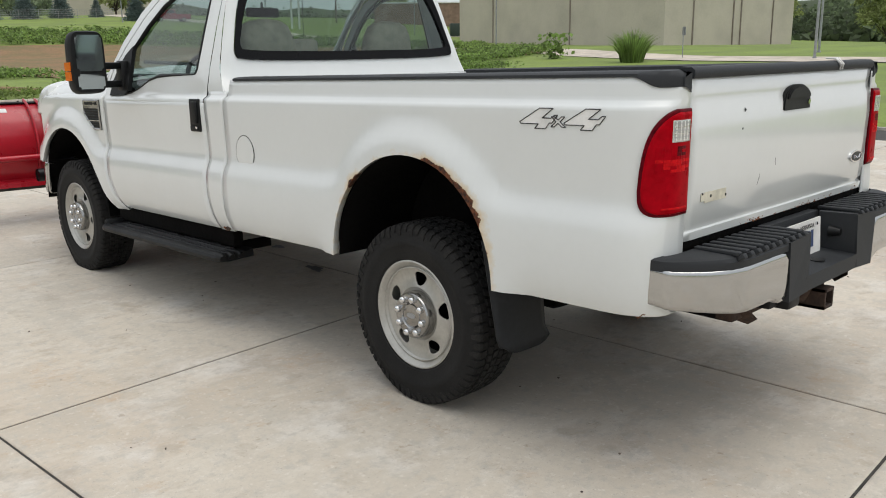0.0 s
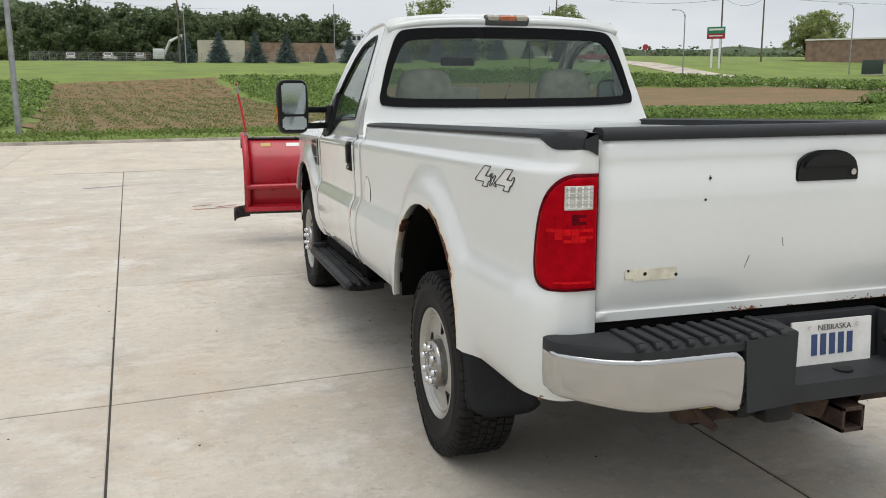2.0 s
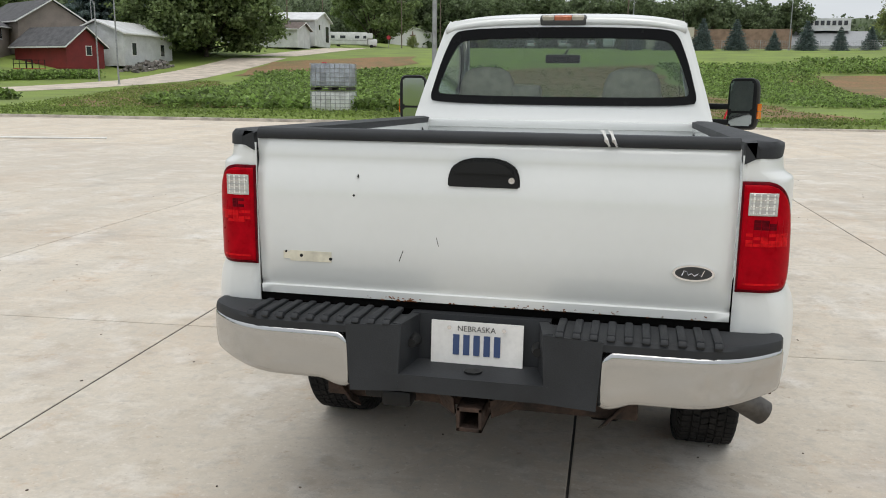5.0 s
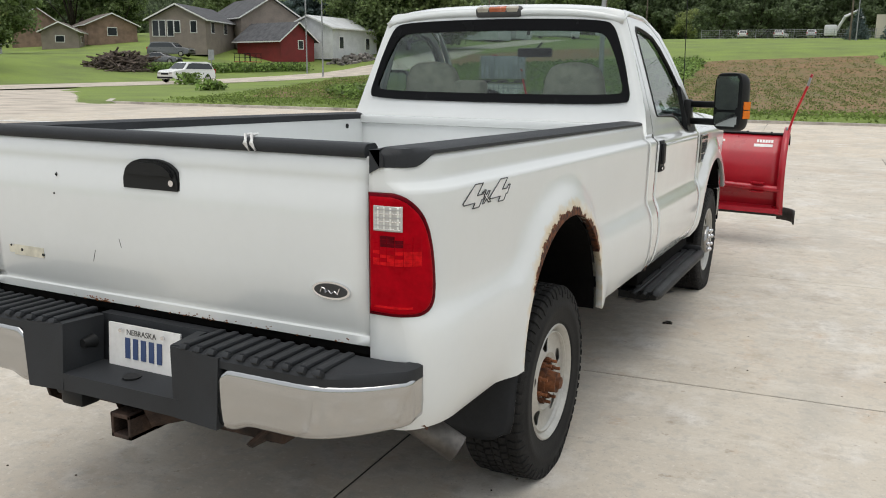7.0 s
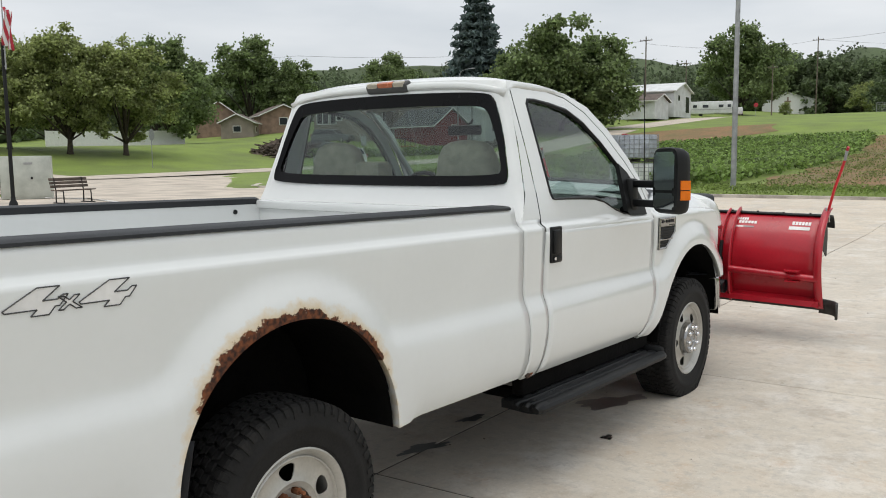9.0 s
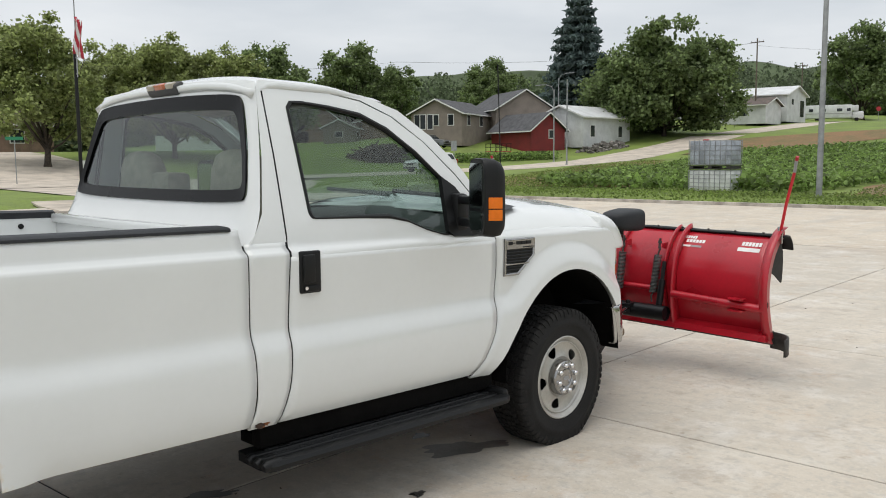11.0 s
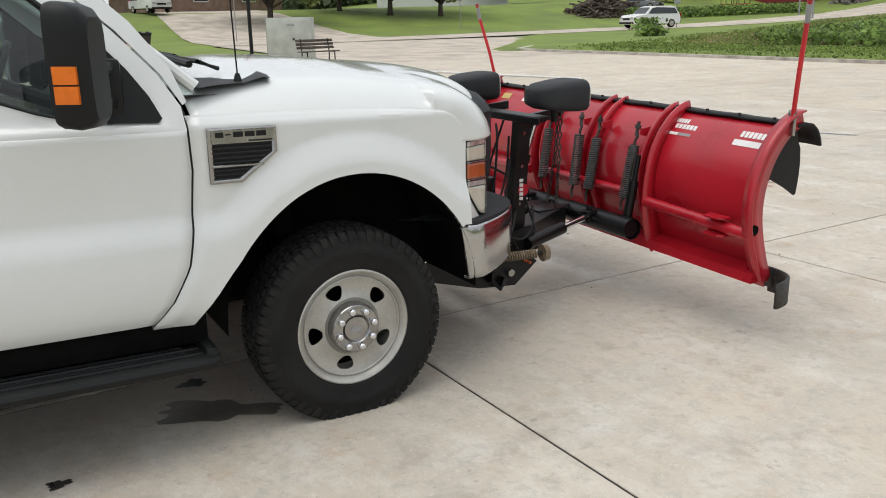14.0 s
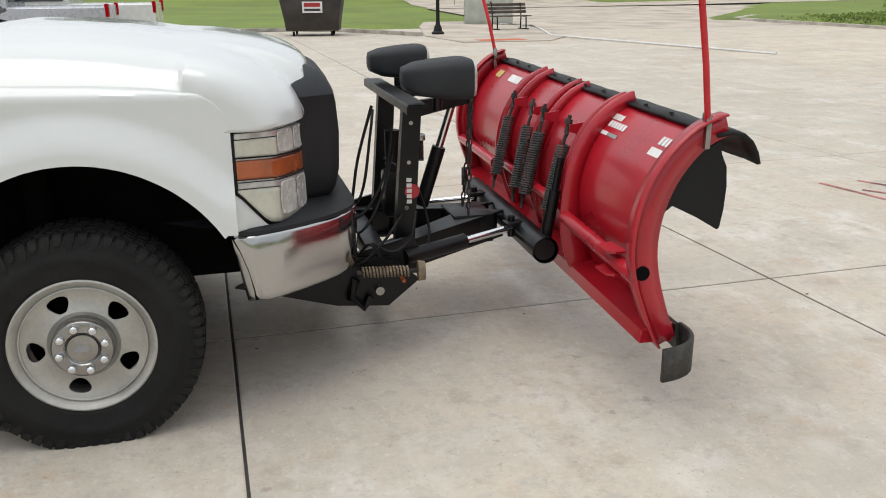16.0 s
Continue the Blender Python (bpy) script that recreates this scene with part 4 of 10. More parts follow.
def tread_blocks(x, s, r, y):
    """Staggered blocks, and shoulder lugs that run down both walls, long and short in turn."""
    bm = bmesh.new()
    rnd = random.Random(7)
    n = 62
    step = 2 * math.pi / n

    def block(corners, lo, hi):
        """Corners as (offset, angle), the top drawn in."""
        co, ct = sum(c[0] for c in corners) / 4, sum(c[1] for c in corners) / 4
        vs = []
        for rr, q in ((lo, 1.0), (hi, 0.88)):
            for o, t in corners:
                oo, tt = co + (o - co) * q, ct + (t - ct) * q
                vs.append(bm.verts.new((x + s * oo, y + rr * math.cos(tt), r + rr * math.sin(tt))))
        for f in ((4, 5, 6, 7), (0, 1, 5, 4), (1, 2, 6, 5), (2, 3, 7, 6), (3, 0, 4, 7)):
            bm.faces.new([vs[i] for i in f])

    for k in range(n):
        t0 = step * k
        for o, sh, skew in ((-0.050, 0.45, 0.22), (-0.017, 0.0, -0.25), (0.017, 0.55, 0.25), (0.050, 0.1, -0.22)):
            h, t = 0.40 * step, t0 + sh * step
            block([(o - 0.0145, t - h), (o + 0.0145, t - h + skew * step), (o + 0.0145, t + h + skew * step), (o - 0.0145, t + h)], 0.384, 0.4005 - rnd.random() * 0.001)
        for e in (-1, 1):
            t = t0 + (0.25 if e > 0 else 0.7) * step
            h = (0.42 if k % 2 else 0.39) * step
            block([(e * 0.070, t - h), (e * 0.106, t - h + 0.10 * step), (e * 0.106, t + h + 0.10 * step), (e * 0.070, t + h)], 0.382, 0.397)
            # the lug on the wall, narrowing towards the rim
            low = 0.349 if k % 2 else 0.364
            rows = []
            for rr, o, w in ((0.3955, 0.105, 1.0), (0.390, 0.1135, 1.0), (0.375, 0.1205, 0.95), (low, 0.1245, 0.62)):
                w *= h
                m = 0.10 * step + (0.12 * step if rr == low else 0)
                rows.append([(x + s * e * (o - 0.010), y + rr * math.cos(t + m - w), r + rr * math.sin(t + m - w)), (x + s * e * o, y + rr * math.cos(t + m - w * 0.85), r + rr * math.sin(t + m - w * 0.85)),
                             (x + s * e * o, y + rr * math.cos(t + m + w * 0.85), r + rr * math.sin(t + m + w * 0.85)), (x + s * e * (o - 0.010), y + rr * math.cos(t + m + w), r + rr * math.sin(t + m + w))])
            g = sheet(bm, rows)
            bm.faces.new(g[-1])
    bmesh.ops.recalc_face_normals(bm, faces=bm.faces[:])
    return bm


def rim_mesh(x, s, r, y, turn):
    """Stamped steel disc with five windows, and its barrel. Offsets grow outwards."""
    bm = bmesh.new()
    seg = 240
    dish = [(0.222, 0.101), (0.216, 0.094), (0.210, 0.088), (0.206, 0.085)]
    dish += [(0.203 - 0.003 * k, 0.083 + 0.004 * k / 28 - 0.009 * math.sin(math.pi * k / 28)) for k in range(29)]
    prof = [(0.232, 0.100), (0.238, 0.106), (0.2375, 0.111), (0.234, 0.113), (0.228, 0.109)] + dish + [(0.112, 0.082), (0.100, 0.078), (0.0995, 0.06), (0.04, 0.06)]
    rings = lathe(bm, prof, (x, y, r), s, seg)
    where = {}
    for i, ring in enumerate(rings):
        for k, v in enumerate(ring):
            where[v] = (prof[i][0], k)
    RC, RH, TH = 0.156, 0.031, 0.0325  # window: middle radius, half height, half width at the outer side

    def inside(rad, k):
        ph = ((k / seg * 5 + turn) % 1.0 - 0.5) * 2 * math.pi / 5 * rad
        wide = TH * (1.0 + 0.42 * (rad - RC) / RH)
        return (abs((rad - RC) / RH) ** 2.6 + abs(ph / wide) ** 2.6) ** (1 / 2.6)
    kill = [f for f in bm.faces if all(inside(*where[v]) < 1.0 for v in f.verts)]
    bmesh.ops.delete(bm, geom=kill, context="FACES")
    for v in bm.verts:
        rad, k = where[v]
        if 0.12 < rad < 0.195 and v.is_boundary:
            d = inside(rad, k)
            if 0.2 < d < 1.0:
                ph = ((k / seg * 5 + turn) % 1.0 - 0.5) * 2 * math.pi / 5
                mid = 2 * math.pi * k / seg - ph
                r2 = RC + (rad - RC) / d
                t = mid + ph / d
                v.co = Vector((v.co.x, y + r2 * math.cos(t), r + r2 * math.sin(t)))
    lathe(bm, [(0.212, 0.085), (0.205, -0.10)], (x, y, r), -s, 48)
    return bm


for s in (-1, 1):
    for y, wn in ((0.0, "rear"), (3.49, "front")):
        x, r = s * (0.835 if wn == "rear" else 0.868), (0.404 if wn == "rear" else 0.388)
        wheel = part("wheel", settled(tyre_mesh(x, s, r, y), x, yard_z(x) + 0.001), "rubber", truck, "worn all-terrain tyre on a silver steel wheel", smooth=30)
        part("tread", settled(tread_blocks(x, s, r, y), x, yard_z(x)), "tread_rubber", wheel, smooth=20)
        rim = part("rim", rim_mesh(x, s, r, y, 0.2 if wn == "rear" else 0.917), "silver", wheel, "silver five-window steel rim", smooth=40)
        solid(rim, 0.006, 0).modifiers[0].use_even_offset = False
        bm = bmesh.new()
        lathe(bm, [(0.20, -0.02), (0.0, -0.02)], (x, y, r), s, 32)
        part("brake_disc", bm, "dark", wheel)
        if wn == "rear" and s > 0:
            # bare hub: cap missing, rusty hub with its nuts
            bm = bmesh.new()
            cyl(bm, (x + 0.05, y, r), (x + 0.095, y, r), 0.056, 0.052, 20)
            cyl(bm, (x + 0.095, y, r), (x + 0.135, y, r), 0.047, 0.044, 8)
            cyl(bm, (x + 0.135, y, r), (x + 0.150, y, r), 0.026, 0.024, 14)
            hub = part("bare_hub", bm, "rust", wheel, "rusty bare hub with wheel nuts", smooth=25)
            for k in range(8):
                t = 2 * math.pi * (k + 0.5) / 8
                c = (y + 0.083 * math.cos(t), r + 0.083 * math.sin(t))
                bm = bmesh.new()
                lathe(bm, [(0.013, 0.055), (0.0125, 0.092), (0.007, 0.093), (0.007, 0.118), (0.0, 0.118)], (x, *c), s, 8)
                part("wheel_nut", bm, "rust", hub, smooth=25)
        else:
            bm = bmesh.new()
            lathe(bm, [(0.103, 0.070), (0.1035, 0.112), (0.101, 0.124), (0.096, 0.130), (0.090, 0.132), (0.060, 0.133), (0.056, 0.127), (0.052, 0.125), (0.049, 0.129), (0.044, 0.130), (0.0, 0.131)], (x, y, r), s, 48)
            cap = part("hub_cap", bm, "cap", wheel, "dull chromed hub cap with eight nuts", smooth=30)
            for k in range(8):
                t = 2 * math.pi * (k + 0.3) / 8
                c = (y + 0.077 * math.cos(t), r + 0.077 * math.sin(t))
                bm = bmesh.new()
                prof = [(0.0155, 0.128), (0.0155, 0.142), (0.0135, 0.150), (0.008, 0.154), (0.0, 0.155)]
                lathe(bm, prof, (x, *c), s, 12)
                part("nut_cover", bm, "bright", cap, smooth=50)
            bm = bmesh.new()
            cyl(bm, (x + s * 0.128, y, r), (x + s * 0.1325, y, r), 0.012, seg=20)
            for v in bm.verts:
                v.co.y = y + (v.co.y - y) * 2.2
            part("emblem_disc", bm, "grey_decal", cap)
            # dark ring that paints the shade in the cap's groove
            bm = bmesh.new()
            lathe(bm, [(0.054, 0.1265), (0.0555, 0.1275), (0.053, 0.1285)], (x, y, r), s, 40)
            part("groove_shade", bm, "dash", cap)

# cab back wall, roof, windscreen -------------------------------------


def back_y(z):
    return lerp_rows([(0.5, 1.435), (1.26, 1.436), (1.34, 1.49), (1.42, 1.525), (1.65, 1.578), (1.87, 1.620), (1.94, 1.632), (2.0, 1.655)], z)


bm = bmesh.new()
outer = [(-0.945, 1.28), (0.0, 1.28), (0.945, 1.28), (0.912, 1.42), (0.875, 1.55), (0.842, 1.65), (0.802, 1.78), (0.757, 1.915), (0.728, 1.972), (0.4, 1.992), (0.0, 2.0),
         (-0.4, 1.992), (-0.728, 1.972), (-0.757, 1.915), (-0.802, 1.78), (-0.842, 1.65), (-0.875, 1.55), (-0.912, 1.42)]
RW = [(-0.80, 1.457), (0.0, 1.450), (0.80, 1.457), (0.828, 1.495), (0.802, 1.59), (0.775, 1.69), (0.735, 1.80), (0.695, 1.888), (0.64, 1.917), (0.35, 1.930), (0.0, 1.934),
      (-0.35, 1.930), (-0.64, 1.917), (-0.695, 1.888), (-0.735, 1.80), (-0.775, 1.69), (-0.802, 1.59), (-0.828, 1.495)]


def rounded(pts, times=2):
    """Corner-cutting of a closed outline."""
    for _ in range(times):
        out = []
        for a, b in zip(pts, pts[1:] + pts[:1]):
            out += [(a[0] * 0.75 + b[0] * 0.25, a[1] * 0.75 + b[1] * 0.25), (a[0] * 0.25 + b[0] * 0.75, a[1] * 0.25 + b[1] * 0.75)]
        pts = out
    return pts


wide = []
for k, p in enumerate(outer):
    q = outer[(k + 1) % len(outer)]
    wide += [(p[0] + (q[0] - p[0]) * f, p[1] + (q[1] - p[1]) * f) for f in (0.125, 0.375, 0.625, 0.875)]
outer, RW = wide, rounded(RW)
rows = []
n = len(RW)
for k in range(n + 1):
    a, b = Vector(outer[k % n]), Vector(RW[k % n])
    row = []
    for f in range(5):
        p = a.lerp(b, f / 4)
        edge = soft(abs(p.x) / max(1e-6, side_x(1.5, p.y)), 0.93, 1.0)
        row.append((p.x, back_y(p.y) - 0.018 + 0.018 * edge, p.y))
    row.append((b.x, back_y(b.y) + 0.015, b.y))
    rows.append(row)
sheet(bm, rows)
bmesh.ops.remove_doubles(bm, verts=bm.verts[:], dist=1e-4)
tpart("cab_back", bm, "paint", truck)
bm = bmesh.new()
rows = []
top_z, low_z = max(q[1] for q in RW), min(q[1] for q in RW)
for k in range(n + 1):
    b = Vector(RW[k % n])
    i = Vector((b.x * 0.945, 1.66 + (b.y - 1.66) * (1 - (0.068 / (top_z - 1.66) if b.y > 1.66 else 0.052 / (1.66 - low_z)))))
    rows.append([(b.x, back_y(b.y) - 0.024, b.y), (b.x * 0.995, back_y(b.y) - 0.028, b.y * 0.998 + 0.003), (i.x, back_y(i.y) - 0.022, i.y), (i.x, back_y(i.y) + 0.004, i.y)])
sheet(bm, rows)
rear_border = tpart("rear_window_border", bm, "frit", truck, "black border of the rear window")
bm = bmesh.new()
bm.faces.new([bm.verts.new((x, back_y(z) - 0.012, z)) for x, z in RW])
tpart("rear_window", bm, "glass", truck, smooth=0)

bm = bmesh.new()
rows = []
for j in range(17):
    v = j / 16
    y = 1.60 + v * (2.335 - 1.60)
    row = []
    for k in range(25):
        u = -1 + 2 * k / 24
        half = 0.752 - 0.02 * (abs(v - 0.4)) ** 2
        crown = 1.964 + 0.060 * (1 - abs(u) ** 3.2) ** 0.8
        z = crown - 0.046 * soft(1 - v, 0.82, 1.0) ** 1.6 - 0.040 * soft(v, 0.45, 1.0) ** 1.5
        row.append((u * half, y, z))
    rows.append(row)
sheet(bm, rows)
facing(bm, (0, 0, 1))
roof = solid(tpart("roof", bm, "paint", truck, smooth=50), 0.03)
# high brake light
M["old_lens"] = material("yellowed_lens", (0.40, 0.36, 0.28), 0.3, var=0.1, scale=20, coat=0.4)
bm = bmesh.new()
box(bm, (0, 1.622, 1.975), (0.29, 0.06, 0.058), 0.018, rot=(28, 0, 0))
chmsl = tpart("high_brake_light", bm, "dash", truck, "roof brake light with red and clear lenses")
for xx, mt, wd in ((0, "amber_dull", 0.11), (-0.092, "old_lens", 0.075), (0.092, "old_lens", 0.075)):
    bm = bmesh.new()
    box(bm, (xx, 1.602, 1.981), (wd, 0.03, 0.042), 0.008, rot=(28, 0, 0))
    tpart("lens", bm, mt, chmsl)
# windscreen, cowl
bm = bmesh.new()
rows = []
for j in range(9):
    v = j / 8
    row = []
    for k in range(13):
        u = -1 + 2 * k / 12
        half = 0.745 + (0.885 - 0.745) * v
        row.append((u * half, 2.31 + (2.985 - 2.31) * v + 0.10 * (1 - u * u) * (0.4 + 0.6 * v), 1.925 + (1.385 - 1.925) * v))
    rows.append(row)
sheet(bm, rows)
tpart("windscreen", bm, "glass", truck)
bm = bmesh.new()
for s in (-1, 1):
    tube(bm, [(s * 0.725, 2.275, 1.912), (s * 0.785, 2.53, 1.745), (s * 0.835, 2.755, 1.57), (s * 0.88, 2.97, 1.38)], [0.008, 0.022, 0.022, 0.026], 10)
tube(bm, [(-0.725, 2.275, 1.910), (-0.4, 2.335, 1.940), (0, 2.36, 1.948), (0.4, 2.335, 1.940), (0.725, 2.275, 1.910)], [0.008, 0.018, 0.02, 0.018, 0.008], 8)
tpart("windscreen_frame", bm, "paint", truck)
bm = bmesh.new()
rows = []
for y, z in ((2.96, 1.375), (3.05, 1.385), (3.16, 1.388), (3.24, 1.405), (3.27, 1.40)):
    rows.append([(u * (0.90 - (y - 2.96) * 0.28), y + 0.09 * (1 - u * u), z + 0.035 * (1 - u * u)) for u in [k / 8 - 1 for k in range(17)]])
sheet(bm, rows)
bmesh.ops.recalc_face_normals(bm, faces=bm.faces[:])
tpart("cowl_panel", bm, "grey_plastic", truck, "grey plastic cowl at the foot of the windscreen")
bm = bmesh.new()
for s, y in ((-0.1, 3.18), (0.62, 3.10)):
    tube(bm, [(s, y + 0.03, 1.43), (s + 0.05, y - 0.06, 1.46), (s - 0.45, y - 0.10, 1.475)], 0.009, 6)
    tube(bm, [(s + 0.05, y - 0.09, 1.45), (s - 0.5, y - 0.13, 1.478)], 0.014, 6)
tpart("wiper", bm, "black", truck)
bm = bmesh.new()
cyl(bm, (0.80, 3.15, 1.385), (0.80, 3.15, 1.42), 0.018, 0.008, 10)
tube(bm, [(0.80, 3.15, 1.41), (0.795, 3.145, 1.8), (0.79, 3.135, 2.17)], 0.003, 6)
tpart("aerial", bm, "black", truck, "thin black radio aerial")

# hood and fender tops: one surface, split along the shut lines
HOOD = [(2.96, 1.365), (3.02, 1.385), (3.15, 1.405), (3.3, 1.413), (3.5, 1.413), (3.7, 1.402), (3.88, 1.380)]

def top_at(x, y):
    a = abs(x)
    edge = side_x(y, fender_line(y))
    z = lerp_rows(HOOD, y) + 0.028 * (1 - soft(a, 0.15, 0.72)) * soft(y, 2.98, 3.3) + 0.018 * (1 - (a / edge) ** 2)
    k = max(0.0, (a / edge - 0.55) / 0.45)
    return z + (fender_line(y) - lerp_rows(HOOD, y)) * (0.35 * k ** 2 + 0.65 * k ** 5)


def lamp_plan(deg):
    """Plan of the nose at the headlights: x, y by the angle round the corner."""
    a = radians(deg)
    return 0.60 + 0.372 * math.cos(a), 3.985 + 0.318 * math.sin(a)


def nose_front(u):
    """Front edge of hood and fenders, u from 0 (middle) to 1 (outer end): x, y, z."""
    if u > 0.62:
        f = (u - 0.62) / 0.38
        x, y = lamp_plan(84 - 76 * f)
        return x, y, 1.136 + 0.008 * f
    f = u / 0.62
    x = 0.639 * f
    return x, 4.365 - 0.063 * f ** 2.5, 1.300 - 0.042 * soft(f, 0.5, 0.86) - 0.122 * soft(f, 0.86, 1.0)


def nose_edge(th):
    """Run of the outermost nose line before it is drawn to the fender."""
    xf, yf, zf = nose_front(1.0)
    xb = side_x(NOSE_Y, fender_line(NOSE_Y))
    return Vector((0, NOSE_Y + (yf - NOSE_Y) * math.sin(th) ** 0.75, zf + (top_at(xb, NOSE_Y) - zf) * math.cos(th) ** 0.95))


def nose_at(u, t):
    a = abs(u)
    xf, yf, zf = nose_front(a)
    xb = a * side_x(NOSE_Y, fender_line(NOSE_Y))
    zb = top_at(xb, NOSE_Y)
    th = t * math.pi / 2
    g = soft(a, 0.70, 1.0)
    y1 = NOSE_Y + (NOSE_END - NOSE_Y) * math.sin(th)
    z1 = fender_line(y1)
    flank = Vector((0, y1, z1))
    p = 1.0 if a < 0.62 else 1.0 - 0.25 * (a - 0.62) / 0.38
    p0 = Vector((math.copysign(xb + (xf - xb) * t ** 1.5, u), NOSE_Y + (yf - NOSE_Y) * math.sin(th) ** p, zf + (zb - zf) * math.cos(th) ** 0.95))
    p0 += (flank - nose_edge(th)) * g
    p0.x += (math.copysign(side_x(y1, z1), u) - p0.x) * soft(a, 0.75, 1.0)
    return p0


def top_patch(u0, u1, name, label=""):
    bm = bmesh.new()
    us = [math.sin(math.pi / 2 * (k / 60 - 1)) for k in range(121)]
    rows = []
    for y in [2.932 + (NOSE_Y - 2.932) * j / 30 for j in range(31)]:
        e = side_x(y, fender_line(y))
        rows.append([Vector((u * e, y, top_at(u * e, y))) for u in us])
    for j in range(1, 29):
        rows.append([nose_at(u, j / 28) for u in us])
    rows.append([nose_at(u, 1.0) + Vector((0, -0.02, -0.012)) for u in us])
    sheet(bm, rows)
    facing(bm, (0, 0, 1))
    return solid(tpart(name, bm, "paint", truck, label, smooth=60), 0.008)


hood = top_patch(-1.0, 1.0, "hood", "white power-dome hood")

# grille, headlights, front bumper
bm = bmesh.new()
rows = []
for z, y, w in ((1.303, 4.335, 0.53), (1.306, 4.365, 0.56), (1.285, 4.412, 0.62), (1.245, 4.44, 0.665), (1.205, 4.46, 0.685), (1.165, 4.47, 0.658), (1.05, 4.48, 0.642), (0.90, 4.475, 0.635), (0.83, 4.46, 0.62), (0.772, 4.42, 0.61)):
    row = []
    for k in range(33):
        u = -1 + 2 * k / 32
        row.append((u * w, y - 0.05 * abs(u) ** 2 - 0.15 * soft(abs(u), 0.80, 1.0), z - 0.03 * soft(abs(u), 0.8, 1.0) * (z > 1.26)))
    rows.append(row)
sheet(bm, rows)
facing(bm, (0, 1, 0))
grille = solid(tpart("grille", bm, "grey_plastic", truck, "dark grey plastic grille surround", smooth=45), 0.03)
for zz in (0.92, 1.03, 1.14):
    bm = bmesh.new()
    box(bm, (0, 4.425, zz), (0.62, 0.07, 0.05), 0.015)
    tpart("grille_bar", bm, "dash", grille)
LAMP_A, LAMP_B, LAMP_C, FOLD = Vector((0.966, 4.027, 0)), Vector((0.882, 4.174, 0)), Vector((0.588, 4.292, 0)), 0.34  # headlight plan: fender, fold, grille
LAMP_LEVEL = {"top": [(0, 1.136), (FOLD, 1.133), (1, 1.122)], "turn_high": [(0, 1.036), (FOLD, 1.027), (1, 1.002)], "turn_low": [(0, 0.968), (FOLD, 0.957), (1, 0.932)],
              "low": [(0, 0.925), (0.05, 0.905), (0.24, 0.800), (0.28, 0.788), (1, 0.760)]}


def level(name, f, lift=0.0):
    return lerp_rows(LAMP_LEVEL[name], f) + lift


def lamp_at(f, z, o, s):
    """A point of the headlight: f from the fender (0) to the grille (1), o outwards."""
    k = soft(f, FOLD - 0.05, FOLD + 0.05)
    n = Vector((0.882, 0.471, 0)).lerp(Vector((0.372, 0.928, 0)), k).normalized()
    if f < FOLD:
        c = LAMP_A.lerp(LAMP_B, f / FOLD)
    else:
        g = (f - FOLD) / (1 - FOLD)
        c = LAMP_B.lerp(LAMP_C, g) + n * (0.05 * g * (1 - g))
    c = c + n * o
    return Vector((s * c.x, c.y + 0.02 * (1.13 - z) * f, z))


def lamp_patch(s, low, high, f0, f1, o, name, mt, parent, thick=0.006, label=""):
    """A piece of the headlight between two levels, each a name and a lift."""
    bm = bmesh.new()
    rows = []
    for j in range(7):
        row = []
        for k in range(25):
            f = f0 + (f1 - f0) * k / 24
            a, b = level(low[0], f, low[1]), level(high[0], f, high[1])
            a = min(a, b - 0.004)
            row.append(lamp_at(f, a + (b - a) * j / 6, o, s))
        rows.append(row)
    sheet(bm, rows)
    facing(bm, (s, 1, 0))
    ob = solid(tpart(name, bm, mt, parent, label, smooth=35), thick)
    ob.modifiers[0].use_even_offset = False
    return ob


def lamp_cell(s, low, high, f0, f1, parent):
    """A bright bowl with rounded corners, hollowed a little, in the front of the lamp."""
    bm = bmesh.new()
    rows = []
    fm, fh = (f0 + f1) / 2, (f1 - f0) / 2
    for rr, o in ((1.0, 0.0052), (0.93, 0.0075), (0.86, 0.0062), (0.6, 0.0046), (0.3, 0.0038), (0.02, 0.0036)):
        ring = []
        for k in range(36):
            t = 2 * math.pi * k / 36
            f = fm + fh * rr * math.copysign(abs(math.cos(t)) ** 0.35, math.cos(t))
            a, b = level(low[0], f, low[1]), level(high[0], f, high[1])
            ring.append(lamp_at(f, (a + b) / 2 + (b - a) / 2 * rr * math.copysign(abs(math.sin(t)) ** 0.35, math.sin(t)), o, s))
        rows.append(ring)
    sheet(bm, rows, closed=True)
    facing(bm, (s, 1, 0))
    return tpart("reflector", bm, "lamp_bowl", parent, "bright lamp bowl", smooth=35)


